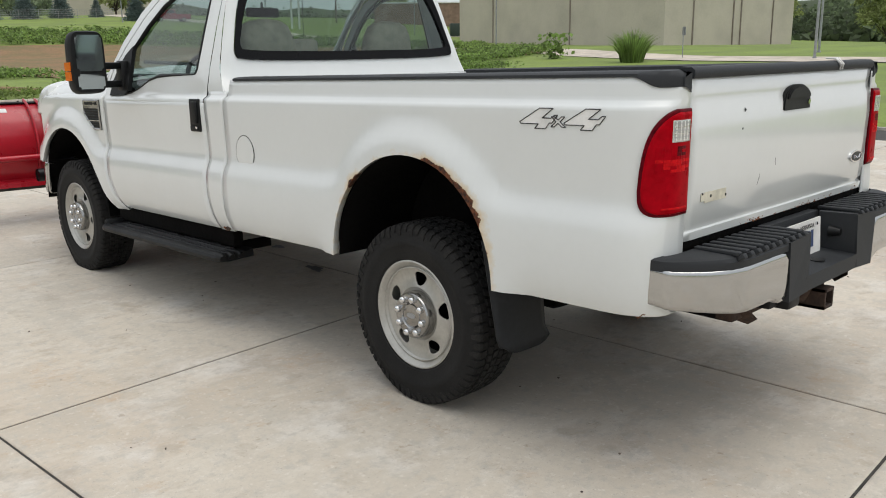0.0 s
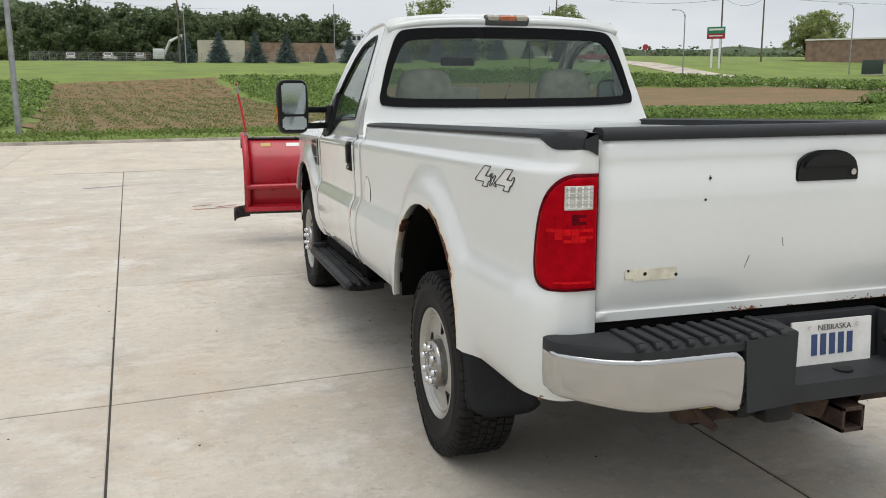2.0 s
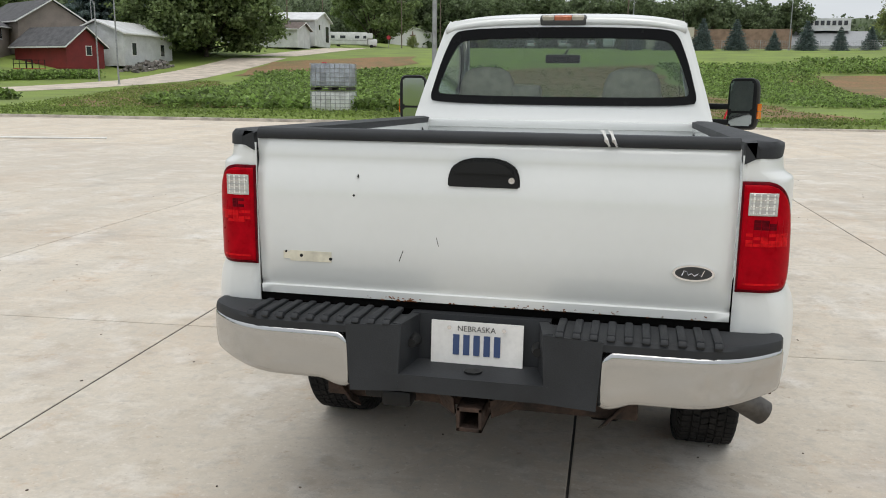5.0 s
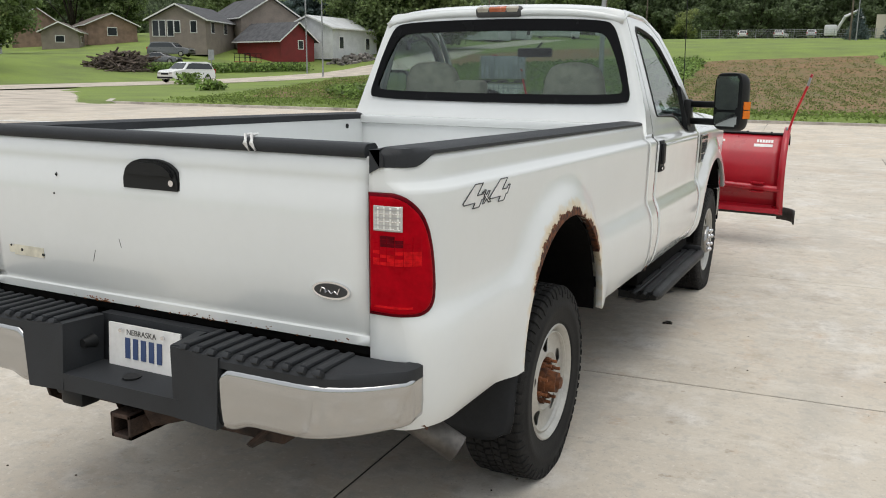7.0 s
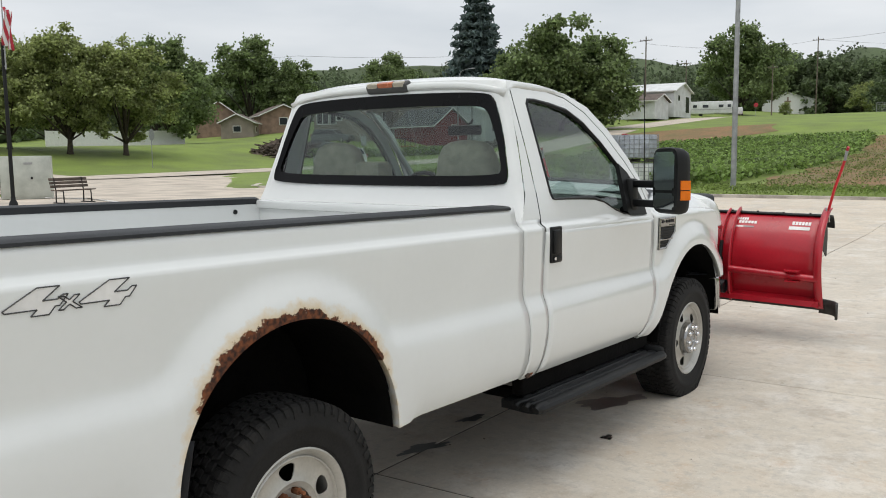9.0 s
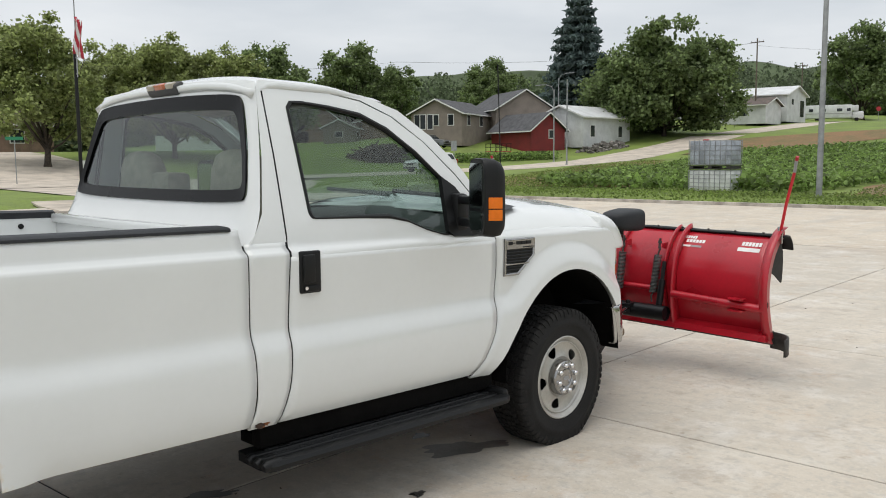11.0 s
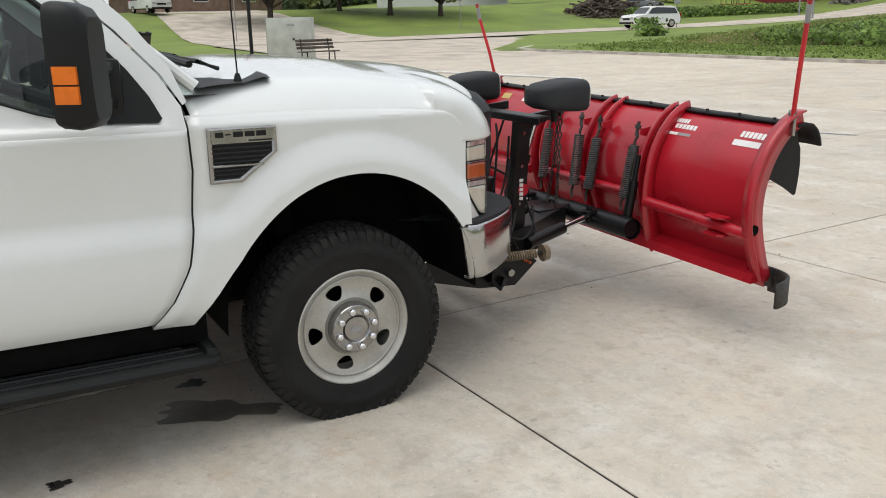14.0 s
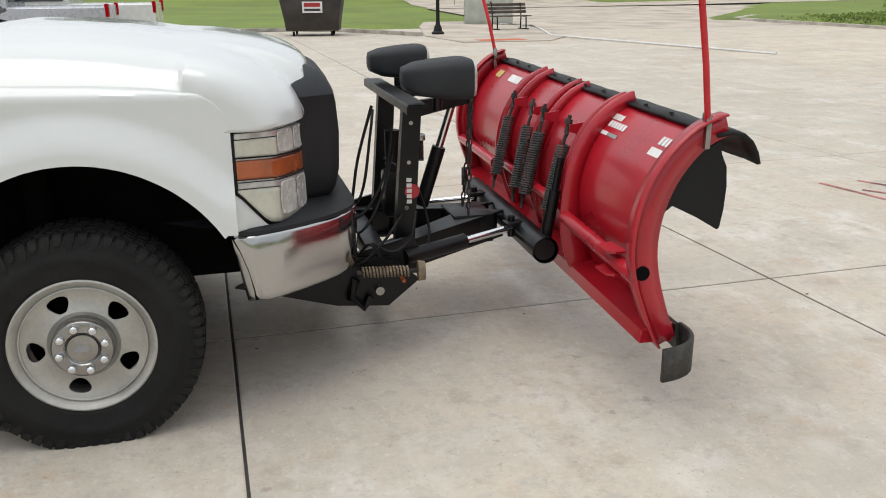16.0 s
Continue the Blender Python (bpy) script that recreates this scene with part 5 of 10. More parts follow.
for s in (-1, 1):
    hl = lamp_patch(s, ("low", 0), ("top", 0), 0.0, 1.0, -0.002, "headlight", "black", truck, 0.03, "stacked headlight with an amber turn signal band")
    bm = bmesh.new()
    rows = []
    for k in range(15):
        f = -0.02 + 0.30 * k / 14
        zt = max(0.782, level("low", max(0.0, f), -0.004))
        rows.append([lamp_at(f, 0.770 + (zt - 0.770) * j / 5, -0.004, s) for j in range(6)])
    sheet(bm, rows)
    facing(bm, (s, 1, 0))
    solid(tpart("fender_foot", bm, "paint", truck, smooth=50), 0.02)
    lamp_patch(s, ("turn_high", 0.010), ("top", -0.034), 0.03, 0.975, 0.002, "lens", "fogged_lens", hl)
    lamp_patch(s, ("top", -0.030), ("top", -0.010), 0.03, 0.975, 0.005, "lens_brow", "clear_lens", hl)
    lamp_patch(s, ("low", 0.012), ("turn_low", -0.034), 0.03, 0.975, 0.002, "lens", "fogged_lens", hl)
    lamp_patch(s, ("turn_low", -0.030), ("turn_low", -0.010), 0.03, 0.975, 0.005, "lens_brow", "clear_lens", hl)
    lamp_patch(s, ("turn_low", 0.002), ("turn_high", -0.002), 0.03, 0.93, 0.004, "turn_lens", "amber_dull", hl)
    for name, lift in (("turn_high", 0.0), ("turn_low", -0.006)):
        lamp_patch(s, (name, lift), (name, lift + 0.005), 0.025, 0.97, 0.007, "chrome_line", "cap", hl)
    for low, high in ((("turn_high", 0.016), ("top", -0.016)), (("low", 0.030), ("turn_low", -0.016))):
        for f0, f1 in ((0.365, 0.655), (0.675, 0.955)):
            lamp_cell(s, low, high, f0, f1, hl)

bm = bmesh.new()


def bumper_path(n=28):
    """Plan of the front bumper from the left end to the right end."""
    out = []
    for k in range(n + 1):
        u = -1 + 2 * k / n
        a = abs(u)
        x = math.copysign(min(1.0, a * 1.05) ** 0.9, u) * 0.968
        y = 4.50 - 0.495 * max(0.0, (a - 0.48) / 0.52) ** 2.1
        out.append((x, y))
    return out


def bumper_way(n=44):
    """Points of the bumper's plan with their outward directions and how far round the end each lies."""
    pts = bumper_path(n)
    for k, (x, y) in enumerate(pts):
        a, b = pts[max(0, k - 1)], pts[min(n, k + 1)]
        yield Vector((x, y, 0)), Vector((-(b[1] - a[1]), b[0] - a[0], 0)).normalized(), abs(-1 + 2 * k / n)


rows = []
for c, out, a in bumper_way():
    row = []
    for o, z in ((-0.05, 0.772), (-0.014, 0.772), (-0.004, 0.769), (0.0, 0.761), (0.001, 0.70), (0.0, 0.62), (-0.003, 0.555), (-0.008, 0.538), (-0.018, 0.530), (-0.05, 0.527)):
        p = c + out * o
        row.append((p.x, p.y + 0.040 * (0.77 - z) / 0.24 * soft(a, 0.8, 1.0), z))
    rows.append(row)
sheet(bm, rows)
facing(bm, (0, 1, 0))
fb = solid(tpart("front_bumper", bm, "chrome", truck, "chromed steel front bumper with a grey top pad", smooth=50), 0.012)
bm = bmesh.new()
rows = []
for c, out, a in bumper_way():
    e = c - out * 0.006
    rows.append([(c.x * 0.86, c.y - 0.24, 0.800), (c.x * 0.93, c.y - 0.12, 0.796), tuple((c - out * 0.03).xy) + (0.792,), tuple(e.xy) + (0.786,), tuple(e.xy) + (0.772,)])
sheet(bm, rows)
bmesh.ops.recalc_face_normals(bm, faces=bm.faces[:])
tpart("bumper_pad", bm, "grey_plastic", fb, smooth=50)

# ---- bed interior, rails, tailgate ----
bm = bmesh.new()
for y0, y1, low in ((-1.12, -0.52, 0), (-0.52, 0.52, 1), (0.52, 1.38, 0)):
    prof = ((-0.80, 1.345), (-0.80, 1.115), (-0.50, 1.115), (-0.50, 0.885), (0.50, 0.885), (0.50, 1.115), (0.80, 1.115), (0.80, 1.345)) if low else \
        ((-0.80, 1.345), (-0.80, 0.95), (-0.78, 0.885), (-0.5, 0.885), (0.5, 0.885), (0.78, 0.885), (0.80, 0.95), (0.80, 1.345))
    sheet(bm, [[(x, y, z) for x, z in prof] for y in (y0, y1)])
for s in (-1, 1):
    for y in (-0.52, 0.52):
        bm.faces.new([bm.verts.new((s * x, y, z)) for x, z in ((0.50, 0.885), (0.80, 0.885), (0.80, 1.115), (0.50, 1.115))])
facing(bm, (0, 0, 1))
tpart("bed_liner", bm, "paint", truck, "white cargo bed", smooth=20)
bm = bmesh.new()
box(bm, (0, 1.392, 1.10), (1.66, 0.03, 0.50), 0.004)
box(bm, (0, 1.385, 1.335), (1.66, 0.06, 0.05), 0.012)
tpart("bed_front_wall", bm, "paint", truck)
for s in (-1, 1):
    bm = bmesh.new()
    rows = []
    for y in [-1.176, -1.174, -1.17, -1.16, -1.15, -1.14, -1.13, -1.12, -1.11, -1.10, -1.09, -1.08, -1.07, -1.06, -1.05, -1.04, -1.03, -1.0, -0.97, -0.9, -0.5, 0.0, 0.7, 1.34, 1.375]:
        r = 0.012 * soft(-y, 1.14, 1.178)
        drop = 0.034 * soft(-y, 1.035, 1.125)
        xo = side_x(max(y, -1.1695), 1.36 - drop) + 0.006
        rows.append([(s * 0.797, y, 1.335 - drop), (s * 0.798, y, 1.366 - r * 0.5), (s * 0.83, y, 1.374 - r * 0.5), (s * (xo - 0.045), y, 1.373 - r * 0.6), (s * (xo - 0.012), y, 1.370 - r * 0.8),
                     (s * xo, y, 1.364 - drop * 0.3 - r * 0.5), (s * (xo + 0.001), y, 1.354 - drop), (s * (xo - 0.012), y, 1.352 - drop)])
    g = sheet(bm, rows)
    bm.faces.new([v for v in g[0]])
    bm.faces.new([v for v in g[-1][::-1]])
    bmesh.ops.recalc_face_normals(bm, faces=bm.faces[:])
    rail = tpart("bed_rail_cap", bm, "grey_plastic", truck, "dark grey plastic bed rail cap", smooth=50)
    # inner wall stake holes
    for y in (-0.75, 1.2):
        bm = bmesh.new()
        cyl(bm, (s * 0.7985, y, 1.295), (s * 0.794, y, 1.295), 0.014, seg=14)
        tpart("tie_hole", bm, "black", rail)
# tailgate
bm = bmesh.new()
TG = [(0.800, 0.012), (0.804, 0.0), (0.832, -0.002), (0.836, 0.006), (0.844, 0.007), (0.856, 0.0), (1.0, -0.008), (1.15, -0.012), (1.235, -0.006), (1.262, 0.004), (1.285, 0.006), (1.345, 0.0)]
rows = []
for z, o in TG:
    rows.append([(u * 0.788, -1.172 + o + 0.003 * u * u + 0.003 * soft(abs(u), 0.97, 1.0), z) for u in [k / 16 - 1 for k in range(33)]])
g = sheet(bm, rows)
rows2 = [[(u * 0.788, -1.10, z) for u in (-1, 1)] for z in (0.800, 1.345)]
facing(bm, (0, -1, 0))
tailgate = solid(tpart("tailgate", bm, "paint", truck, "white tailgate with scratches and chipped lower edge", smooth=40), 0.05)
bm = bmesh.new()
rows = []
for u in [k / 16 - 1 for k in range(33)]:
    x = u * 0.784
    yb = 0.004 * u * u
    rows.append([(x, -1.176 + yb, 1.343), (x, -1.183 + yb, 1.354), (x, -1.181 + yb, 1.370), (x, -1.168 + yb, 1.379), (x, -1.12, 1.381), (x, -1.107, 1.37), (x, -1.107, 1.343)])
g = sheet(bm, rows)
bm.faces.new(g[0])
bm.faces.new(g[-1][::-1])
bmesh.ops.recalc_face_normals(bm, faces=bm.faces[:])
tg_cap = tpart("tailgate_cap", bm, "grey_plastic", tailgate, "dark grey plastic cap strip with a white scuff", smooth=50)
for xx in (0.395, 0.418):
    bm = bmesh.new()
    tube(bm, [(xx, -1.181, 1.345), (xx - 0.012, -1.186, 1.365), (xx - 0.02, -1.17, 1.3885), (xx - 0.03, -1.13, 1.391)], [0.004, 0.007, 0.006, 0.003], 6)
    tpart("scuff", bm, "white_decal", tg_cap)
# tailgate handle
bm = bmesh.new()
out = [(-0.118, 1.198), (0.118, 1.198), (0.118, 1.235), (0.105, 1.268), (0.075, 1.288), (0.035, 1.298), (-0.035, 1.298), (-0.075, 1.288), (-0.105, 1.268), (-0.118, 1.235)]
prism(bm, [(x, -1.185, z) for x, z in out], (0, 0.025, 0))
bmesh.ops.bevel(bm, geom=bm.edges[:], offset=0.005, segments=2, affect="EDGES")
th = tpart("tailgate_handle", bm, "black", tailgate, "black plastic tailgate handle")
bm = bmesh.new()
prism(bm, [(x * 0.9, -1.194, z) for x, z in ((-0.11, 1.245), (0.11, 1.245), (0.105, 1.262), (0.075, 1.282), (0.035, 1.291), (-0.035, 1.291), (-0.075, 1.282), (-0.105, 1.262))], (0, 0.012, 0))
bmesh.ops.bevel(bm, geom=bm.edges[:], offset=0.004, segments=2, affect="EDGES")
tpart("handle_flap", bm, "black", th)
bm = bmesh.new()
cyl(bm, (0.092, -1.186, 1.228), (0.092, -1.191, 1.228), 0.010, seg=14)
tpart("lock", bm, "bright", th)
# oval badge, tape remnant, marks
bm = bmesh.new()


def oval(bm, cx, cy, cz, a, b, d):
    pts = [(cx + a * math.cos(2 * math.pi * k / 32), cy, cz + b * math.sin(2 * math.pi * k / 32)) for k in range(32)]
    prism(bm, pts, (0, d, 0))


oval(bm, 0.670, -1.1835, 0.958, 0.064, 0.026, 0.010)
badge = tpart("oval_badge", bm, "bright", tailgate, "dark oval badge with a chrome rim", smooth=40)
bm = bmesh.new()
oval(bm, 0.670, -1.1850, 0.958, 0.056, 0.0205, 0.006)
tpart("badge_face", bm, "black_decal", badge, smooth=40)
bm = bmesh.new()
tube(bm, [(0.018 + x, -1.1858, z) for x, z in ((0.617, 0.950), (0.624, 0.966), (0.632, 0.962), (0.636, 0.952), (0.646, 0.957), (0.655, 0.950), (0.666, 0.957), (0.676, 0.950), (0.684, 0.968))], 0.0022, 5)
tpart("script_stroke", bm, "bright", badge)
bm = bmesh.new()
box(bm, (-0.60, -1.1772, 0.942), (0.15, 0.002, 0.036))
box(bm, (-0.685, -1.1770, 0.944), (0.03, 0.002, 0.026))
tape = tpart("label_remnant", bm, material("old_adhesive", (0.66, 0.62, 0.50), 0.7, var=0.1, scale=20), tailgate, "yellowed adhesive remnant")
bm = bmesh.new()
for x, z, r in ((-0.634, 0.944, 0.006), (-0.528, 0.936, 0.0055), (-0.69, 0.956, 0.004), (-0.44, 1.16, 0.004), (-0.425, 1.225, 0.003), (0.0, 1.10, 0.0)):
    if r:
        cyl(bm, (x, -1.172, z), (x, -1.1835, z) if z > 1.1 else (x, -1.1788, z), r, seg=10)
for a, b in (((-0.155, -1.180, 1.03), (-0.148, -1.179, 1.00)), ((-0.27, -1.178, 0.98), (-0.285, -1.1755, 0.94)), ((-0.425, -1.178, 1.232), (-0.425, -1.179, 1.218))):
    tube(bm, [a, b], 0.0016, 5)
tpart("hole_and_scratch", bm, "black", tailgate)
bm = bmesh.new()
rnd = random.Random(3)
for k in range(70):
    x = rnd.choice((rnd.uniform(-0.40, 0.75), rnd.gauss(0.22, 0.09), rnd.gauss(-0.28, 0.03)))
    box(bm, (x, -1.1728 + 0.003 * (x / 0.79) ** 2, 0.803 + rnd.random() * rnd.random() * 0.022), (rnd.uniform(0.002, 0.010), 0.002, rnd.uniform(0.0015, 0.004)), rot=(0, rnd.uniform(-30, 30), 0))
tagged(tpart("paint_chip", bm, "rust", tailgate, "rusty chips in the paint", smooth=0), kind="stuff")
bm = bmesh.new()
box(bm, (0, -1.13, 0.80), (1.60, 0.05, 0.05))
box(bm, (0, -1.09, 0.72), (1.7, 0.05, 0.16))
tpart("bed_sill", bm, "dark", truck)
# tail lights
for s in (-1, 1):
    def tail_at(a, z, o, s=s):
        """a: way along the body from the tailgate's edge round the corner; o: how far out."""
        if a < 0.07:
            x, y, n = 0.795 + a, -1.171, Vector((0, -1, 0))
        else:
            t = math.radians(90 - 62 * (a - 0.07) / 0.135)
            x, y = 0.865 + 0.105 * math.cos(t), -0.98 - 0.19 * math.sin(t)
            n = Vector((math.cos(t) / 0.105, -math.sin(t) / 0.19, 0)).normalized()
        return Vector((s * (x + n.x * o), y + n.y * o, z))

    def tail_edge(v):
        """Outer edge of the lamp by its height (0 bottom, 1 top)."""
        return 0.193 * lerp_rows([(0, 0.74), (0.015, 0.84), (0.04, 0.915), (0.08, 0.965), (0.14, 0.99), (0.25, 1.0), (0.42, 0.985), (0.58, 0.955), (0.70, 0.915), (0.79, 0.865), (0.86, 0.80), (0.92, 0.715), (0.96, 0.62), (0.985, 0.52), (1.0, 0.40)], v)

    def tail_patch(i, o, name, mt, parent, label="", box_=None):
        """The lamp's outline drawn in by i and standing out by o, domed at its rim; box_ cuts it to a0, a1, v0, v1."""
        bm = bmesh.new()
        z0, z1 = 0.905 + i, 1.252 - i
        rows = []
        for j in range(25):
            v = 0.5 - 0.5 * math.cos(math.pi * j / 24)
            if box_:
                v = box_[2] + (box_[3] - box_[2]) * j / 24
            row = []
            for k in range(17):
                u = 0.5 - 0.5 * math.cos(math.pi * k / 16)
                a1 = tail_edge(v) - i
                a = i * 0.6 + (a1 - i * 0.6) * u if not box_ else box_[0] + (box_[1] - box_[0]) * k / 16
                rim = 1.0 if box_ else min(1.0, min(v, 1 - v) / 0.03, min(u, 1 - u) / 0.06)
                row.append(tail_at(a, z0 + (z1 - z0) * v, o * (0.35 + 0.65 * math.sqrt(rim * (2 - rim))) - (0.0 if rim > 0 else 0.012)))
            rows.append(row)
        sheet(bm, rows)
        facing(bm, (s * 0.6, -1, 0))
        return solid(tpart(name, bm, mt, parent, label, smooth=50), 0.012)
    tl = tail_patch(0.0, 0.012, "tail_light", "red_deep", truck, "red tail light with a clear reversing lens")
    tail_patch(0.009, 0.0165, "red_lens", "red_lens", tl)
    clear = tail_patch(0.0, 0.0185, "reversing_lens", "clear_lens", tl, "clear reversing lens", (0.022, 0.105, 0.70, 0.90))
    # ribs alternate grey and bright: glints and dark facets given by colour
    for j in range(6):
        tail_patch(0.0, 0.0192, "lens_rib", "grey_decal" if j % 2 else "bright", clear, "", (0.026, 0.101, 0.712 + 0.031 * j, 0.719 + 0.031 * j))
    for j in range(4):
        tail_patch(0.0, 0.0190, "lens_rib", "reflector", clear, "", (0.034 + 0.019 * j, 0.039 + 0.019 * j, 0.71, 0.89))
    # patches on the red lens: the reflector's bright and dark facets painted as tones
    pick = random.Random(23 + s)
    for j in range(8):
        for k in range(6):
            v0, a0 = 0.425 + 0.030 * j, 0.020 + 0.022 * k
            if a0 + 0.021 > tail_edge(v0 + 0.03) - 0.012:
                continue
            tone = "red_glow" if j < 4 and pick.random() < 0.8 else "red_deep" if j > 4 and 1 <= k <= 3 and pick.random() < 0.7 else "red_lens"
            tail_patch(0.0, 0.0172 + 0.0006 * pick.random(), "lens_facet", tone, tl, "", (a0, a0 + 0.0205, v0, v0 + 0.028))
    # bright red strip painted in for the glow low in the lens
    tail_patch(0.0, 0.0178, "lower_strip", "red_glow", tl, "", (0.022, 0.13, 0.075, 0.092))

# rear bumper: two chrome ends, step pad, recessed centre ------------------


def rear_path(u):
    """Plan of the rear bumper, u from -1 (left end) to 1."""
    a = abs(u)
    x = math.copysign(min(a * 1.13, 1.0) ** 0.95, u) * 0.95
    y = -1.375 + 0.30 * max(0.0, (a - 0.62) / 0.38) ** 2.0 + 0.015 * u * u
    return x, y


for s in (-1, 1):
    bm = bmesh.new()
    rows = []
    for k in range(37):
        f = k / 36
        u = 0.355 + (1.0 - 0.355) * f
        x, y = rear_path(u)
        (xa, ya), (xb, yb) = rear_path(max(0.355, u - 0.06)), rear_path(min(1.0, u + 0.06))
        nx, ny = -(yb - ya), xb - xa
        ll = math.hypot(nx, ny)
        nx, ny = -nx / ll, -ny / ll
        zb = 0.548 + 0.022 * soft(f, 0.05, 0.16) + 0.045 * soft(f, 0.35, 1.0) + 0.010 * (1 - soft(f, 0.0, 0.03))
        zt = 0.737 + 0.010 * soft(f, 0.6, 1.0) - 0.028 * (1 - soft(f, 0.0, 0.055))
        rows.append([(s * (x - nx * i), y - ny * i, zb + (zt - zb) * v) for v, i in ((0.0, 0.05), (-0.01, 0.03), (0.01, 0.014), (0.05, 0.007), (0.15, 0.004), (0.4, 0.001), (0.7, 0.0), (0.9, 0.0), (0.96, 0.002), (0.99, 0.007), (1.0, 0.014), (1.0, 0.04))])
    sheet(bm, rows)
    facing(bm, (0, -1, 0))
    end = solid(tpart("rear_bumper_end", bm, "chrome", truck, "dull chromed rear bumper end", smooth=50), 0.01)
    # pad above the chrome
    bm = bmesh.new()
    rows = []
    for k in range(25):
        u = 0.235 + (1.0 - 0.235) * k / 24
        x, y = rear_path(u)
        f = k / 24
        inner_y = -1.19 + 0.05 * soft(f, 0.75, 1.0)
        rows.append([(s * x, y + 0.006, 0.735), (s * x, y + 0.004, 0.758), (s * x, y + 0.012, 0.770), (s * (x - 0.01 * f), y + 0.03, 0.776), (s * (x - 0.03 * f), max(y + 0.05, inner_y), 0.780), (s * (x - 0.03 * f), max(y + 0.05, inner_y), 0.72)])
    g = sheet(bm, rows)
    bm.faces.new(g[0])
    bm.faces.new(g[-1][::-1])
    bmesh.ops.recalc_face_normals(bm, faces=bm.faces[:])
    pad = tpart("step_pad", bm, "grey_plastic", truck, "ribbed dark grey bumper step pad", smooth=35)
    for k in range(10):
        bm = bmesh.new()
        xx = s * (0.275 + 0.052 * k)
        box(bm, (xx, -1.272, 0.781), (0.026, 0.165, 0.016), 0.006)
        box(bm, (xx, -1.358, 0.772), (0.026, 0.03, 0.018), 0.005, rot=(-35, 0, 0))
        tpart("tread_rib", bm, "grey_plastic", pad)
# centre: sloping cheeks, recess behind the plate, ledge and lower lip
bm = bmesh.new()
prism(bm, [(-0.25, -1.376, 0.555), (0.25, -1.376, 0.555), (0.25, -1.376, 0.612), (-0.25, -1.376, 0.612)], (0, 0.15, 0))
centre = tpart("bumper_centre", bm, "grey_plastic", truck, "dark grey plastic bumper centre round the plate", smooth=30)
for s in (-1, 1):
    bm = bmesh.new()
    prism(bm, [(s * 0.225, -1.368, 0.774), (s * 0.41, -1.374, 0.766), (s * 0.395, -1.378, 0.545), (s * 0.235, -1.378, 0.555)], (0, 0.14, 0))
    tpart("cheek", bm, "grey_plastic", centre, smooth=30)
    bm = bmesh.new()
    prism(bm, [(s * 0.225, -1.366, 0.776), (s * 0.20, -1.225, 0.778), (s * 0.20, -1.24, 0.62), (s * 0.235, -1.37, 0.60)], (s * 0.03, 0.01, 0))
    tpart("inner_cheek", bm, "grey_plastic", centre, smooth=30)
bm = bmesh.new()
prism(bm, [(-0.235, -1.235, 0.56), (0.235, -1.235, 0.56), (0.235, -1.205, 0.776), (-0.235, -1.205, 0.776)], (0, 0.04, 0))
tpart("plate_recess", bm, "grey_plastic", centre, smooth=30)
bm = bmesh.new()
prism(bm, [(-0.235, -1.372, 0.612), (0.235, -1.372, 0.612), (0.20, -1.24, 0.628), (-0.20, -1.24, 0.628)], (0, 0, -0.02))
tpart("ledge", bm, "grey_plastic", centre, smooth=30)
for s in (-1, 1):
    bm = bmesh.new()
    cyl(bm, (s * 0.205, -1.27, 0.70), (s * 0.205, -1.315, 0.70), 0.024, 0.014, 14)
    tpart("rubber_plug", bm, "black", truck)
bm = bmesh.new()
cyl(bm, (0, -1.31, 0.6165), (0, -1.31, 0.6235), 0.03, seg=20)
tpart("ball_hole", bm, "black", truck)
bm = bmesh.new()
box(bm, (0.0, -1.252, 0.690), (0.305, 0.006, 0.153), 0.0, rot=(-4, 0, 0))
plate = tpart("number_plate", bm, "white_decal", truck, "white number plate with dark blue bars", smooth=0)
for x in (-0.068, -0.034, 0.0, 0.034, 0.068):
    bm = bmesh.new()
    box(bm, (x, -1.2567, 0.690), (0.021, 0.002, 0.068), rot=(-4, 0, 0))
    tpart("number_bar", bm, "plate_blue", plate, smooth=0)


def lettering(text, size, place, rot, mat, parent, name="lettering"):
    """Words in the built-in font as a thin mesh."""
    cu = bpy.data.curves.new(name, "FONT")
    cu.body, cu.size, cu.extrude, cu.align_x, cu.align_y = text, size, 0.0006, "CENTER", "CENTER"
    tmp = bpy.data.objects.new(name, cu)
    scene.collection.objects.link(tmp)
    me = bpy.data.meshes.new_from_object(tmp.evaluated_get(bpy.context.evaluated_depsgraph_get()))
    bpy.data.objects.remove(tmp)
    m = Matrix.Translation(place) @ Euler([radians(a) for a in rot]).to_matrix().to_4x4()
    bm = bmesh.new()
    bm.from_mesh(me)
    bm.transform(m)
    bpy.data.meshes.remove(me)
    return tpart(name, bm, mat, parent, smooth=0)


lettering("NEBRASKA", 0.026, (0, -1.2615, 0.7455), (86, 0, 0), "black_decal", plate)
lettering("CITY GOVT", 0.017, (0, -1.2527, 0.6275), (86, 0, 0), "black_decal", plate)
for c, sz in (((-0.10, -1.253, 0.632), (0.03, 0.002, 0.003)), ((0.10, -1.253, 0.632), (0.04, 0.002, 0.003))):
    bm = bmesh.new()
    box(bm, c, sz, rot=(-4, 0, 0))
    tpart("text_bar", bm, "black_decal", plate, smooth=0)
bm = bmesh.new()
for x in (-0.09, 0.09):
    cyl(bm, (x, -1.258, 0.748), (x, -1.264, 0.748), 0.007, seg=10)
tpart("bolt", bm, "bright", plate)
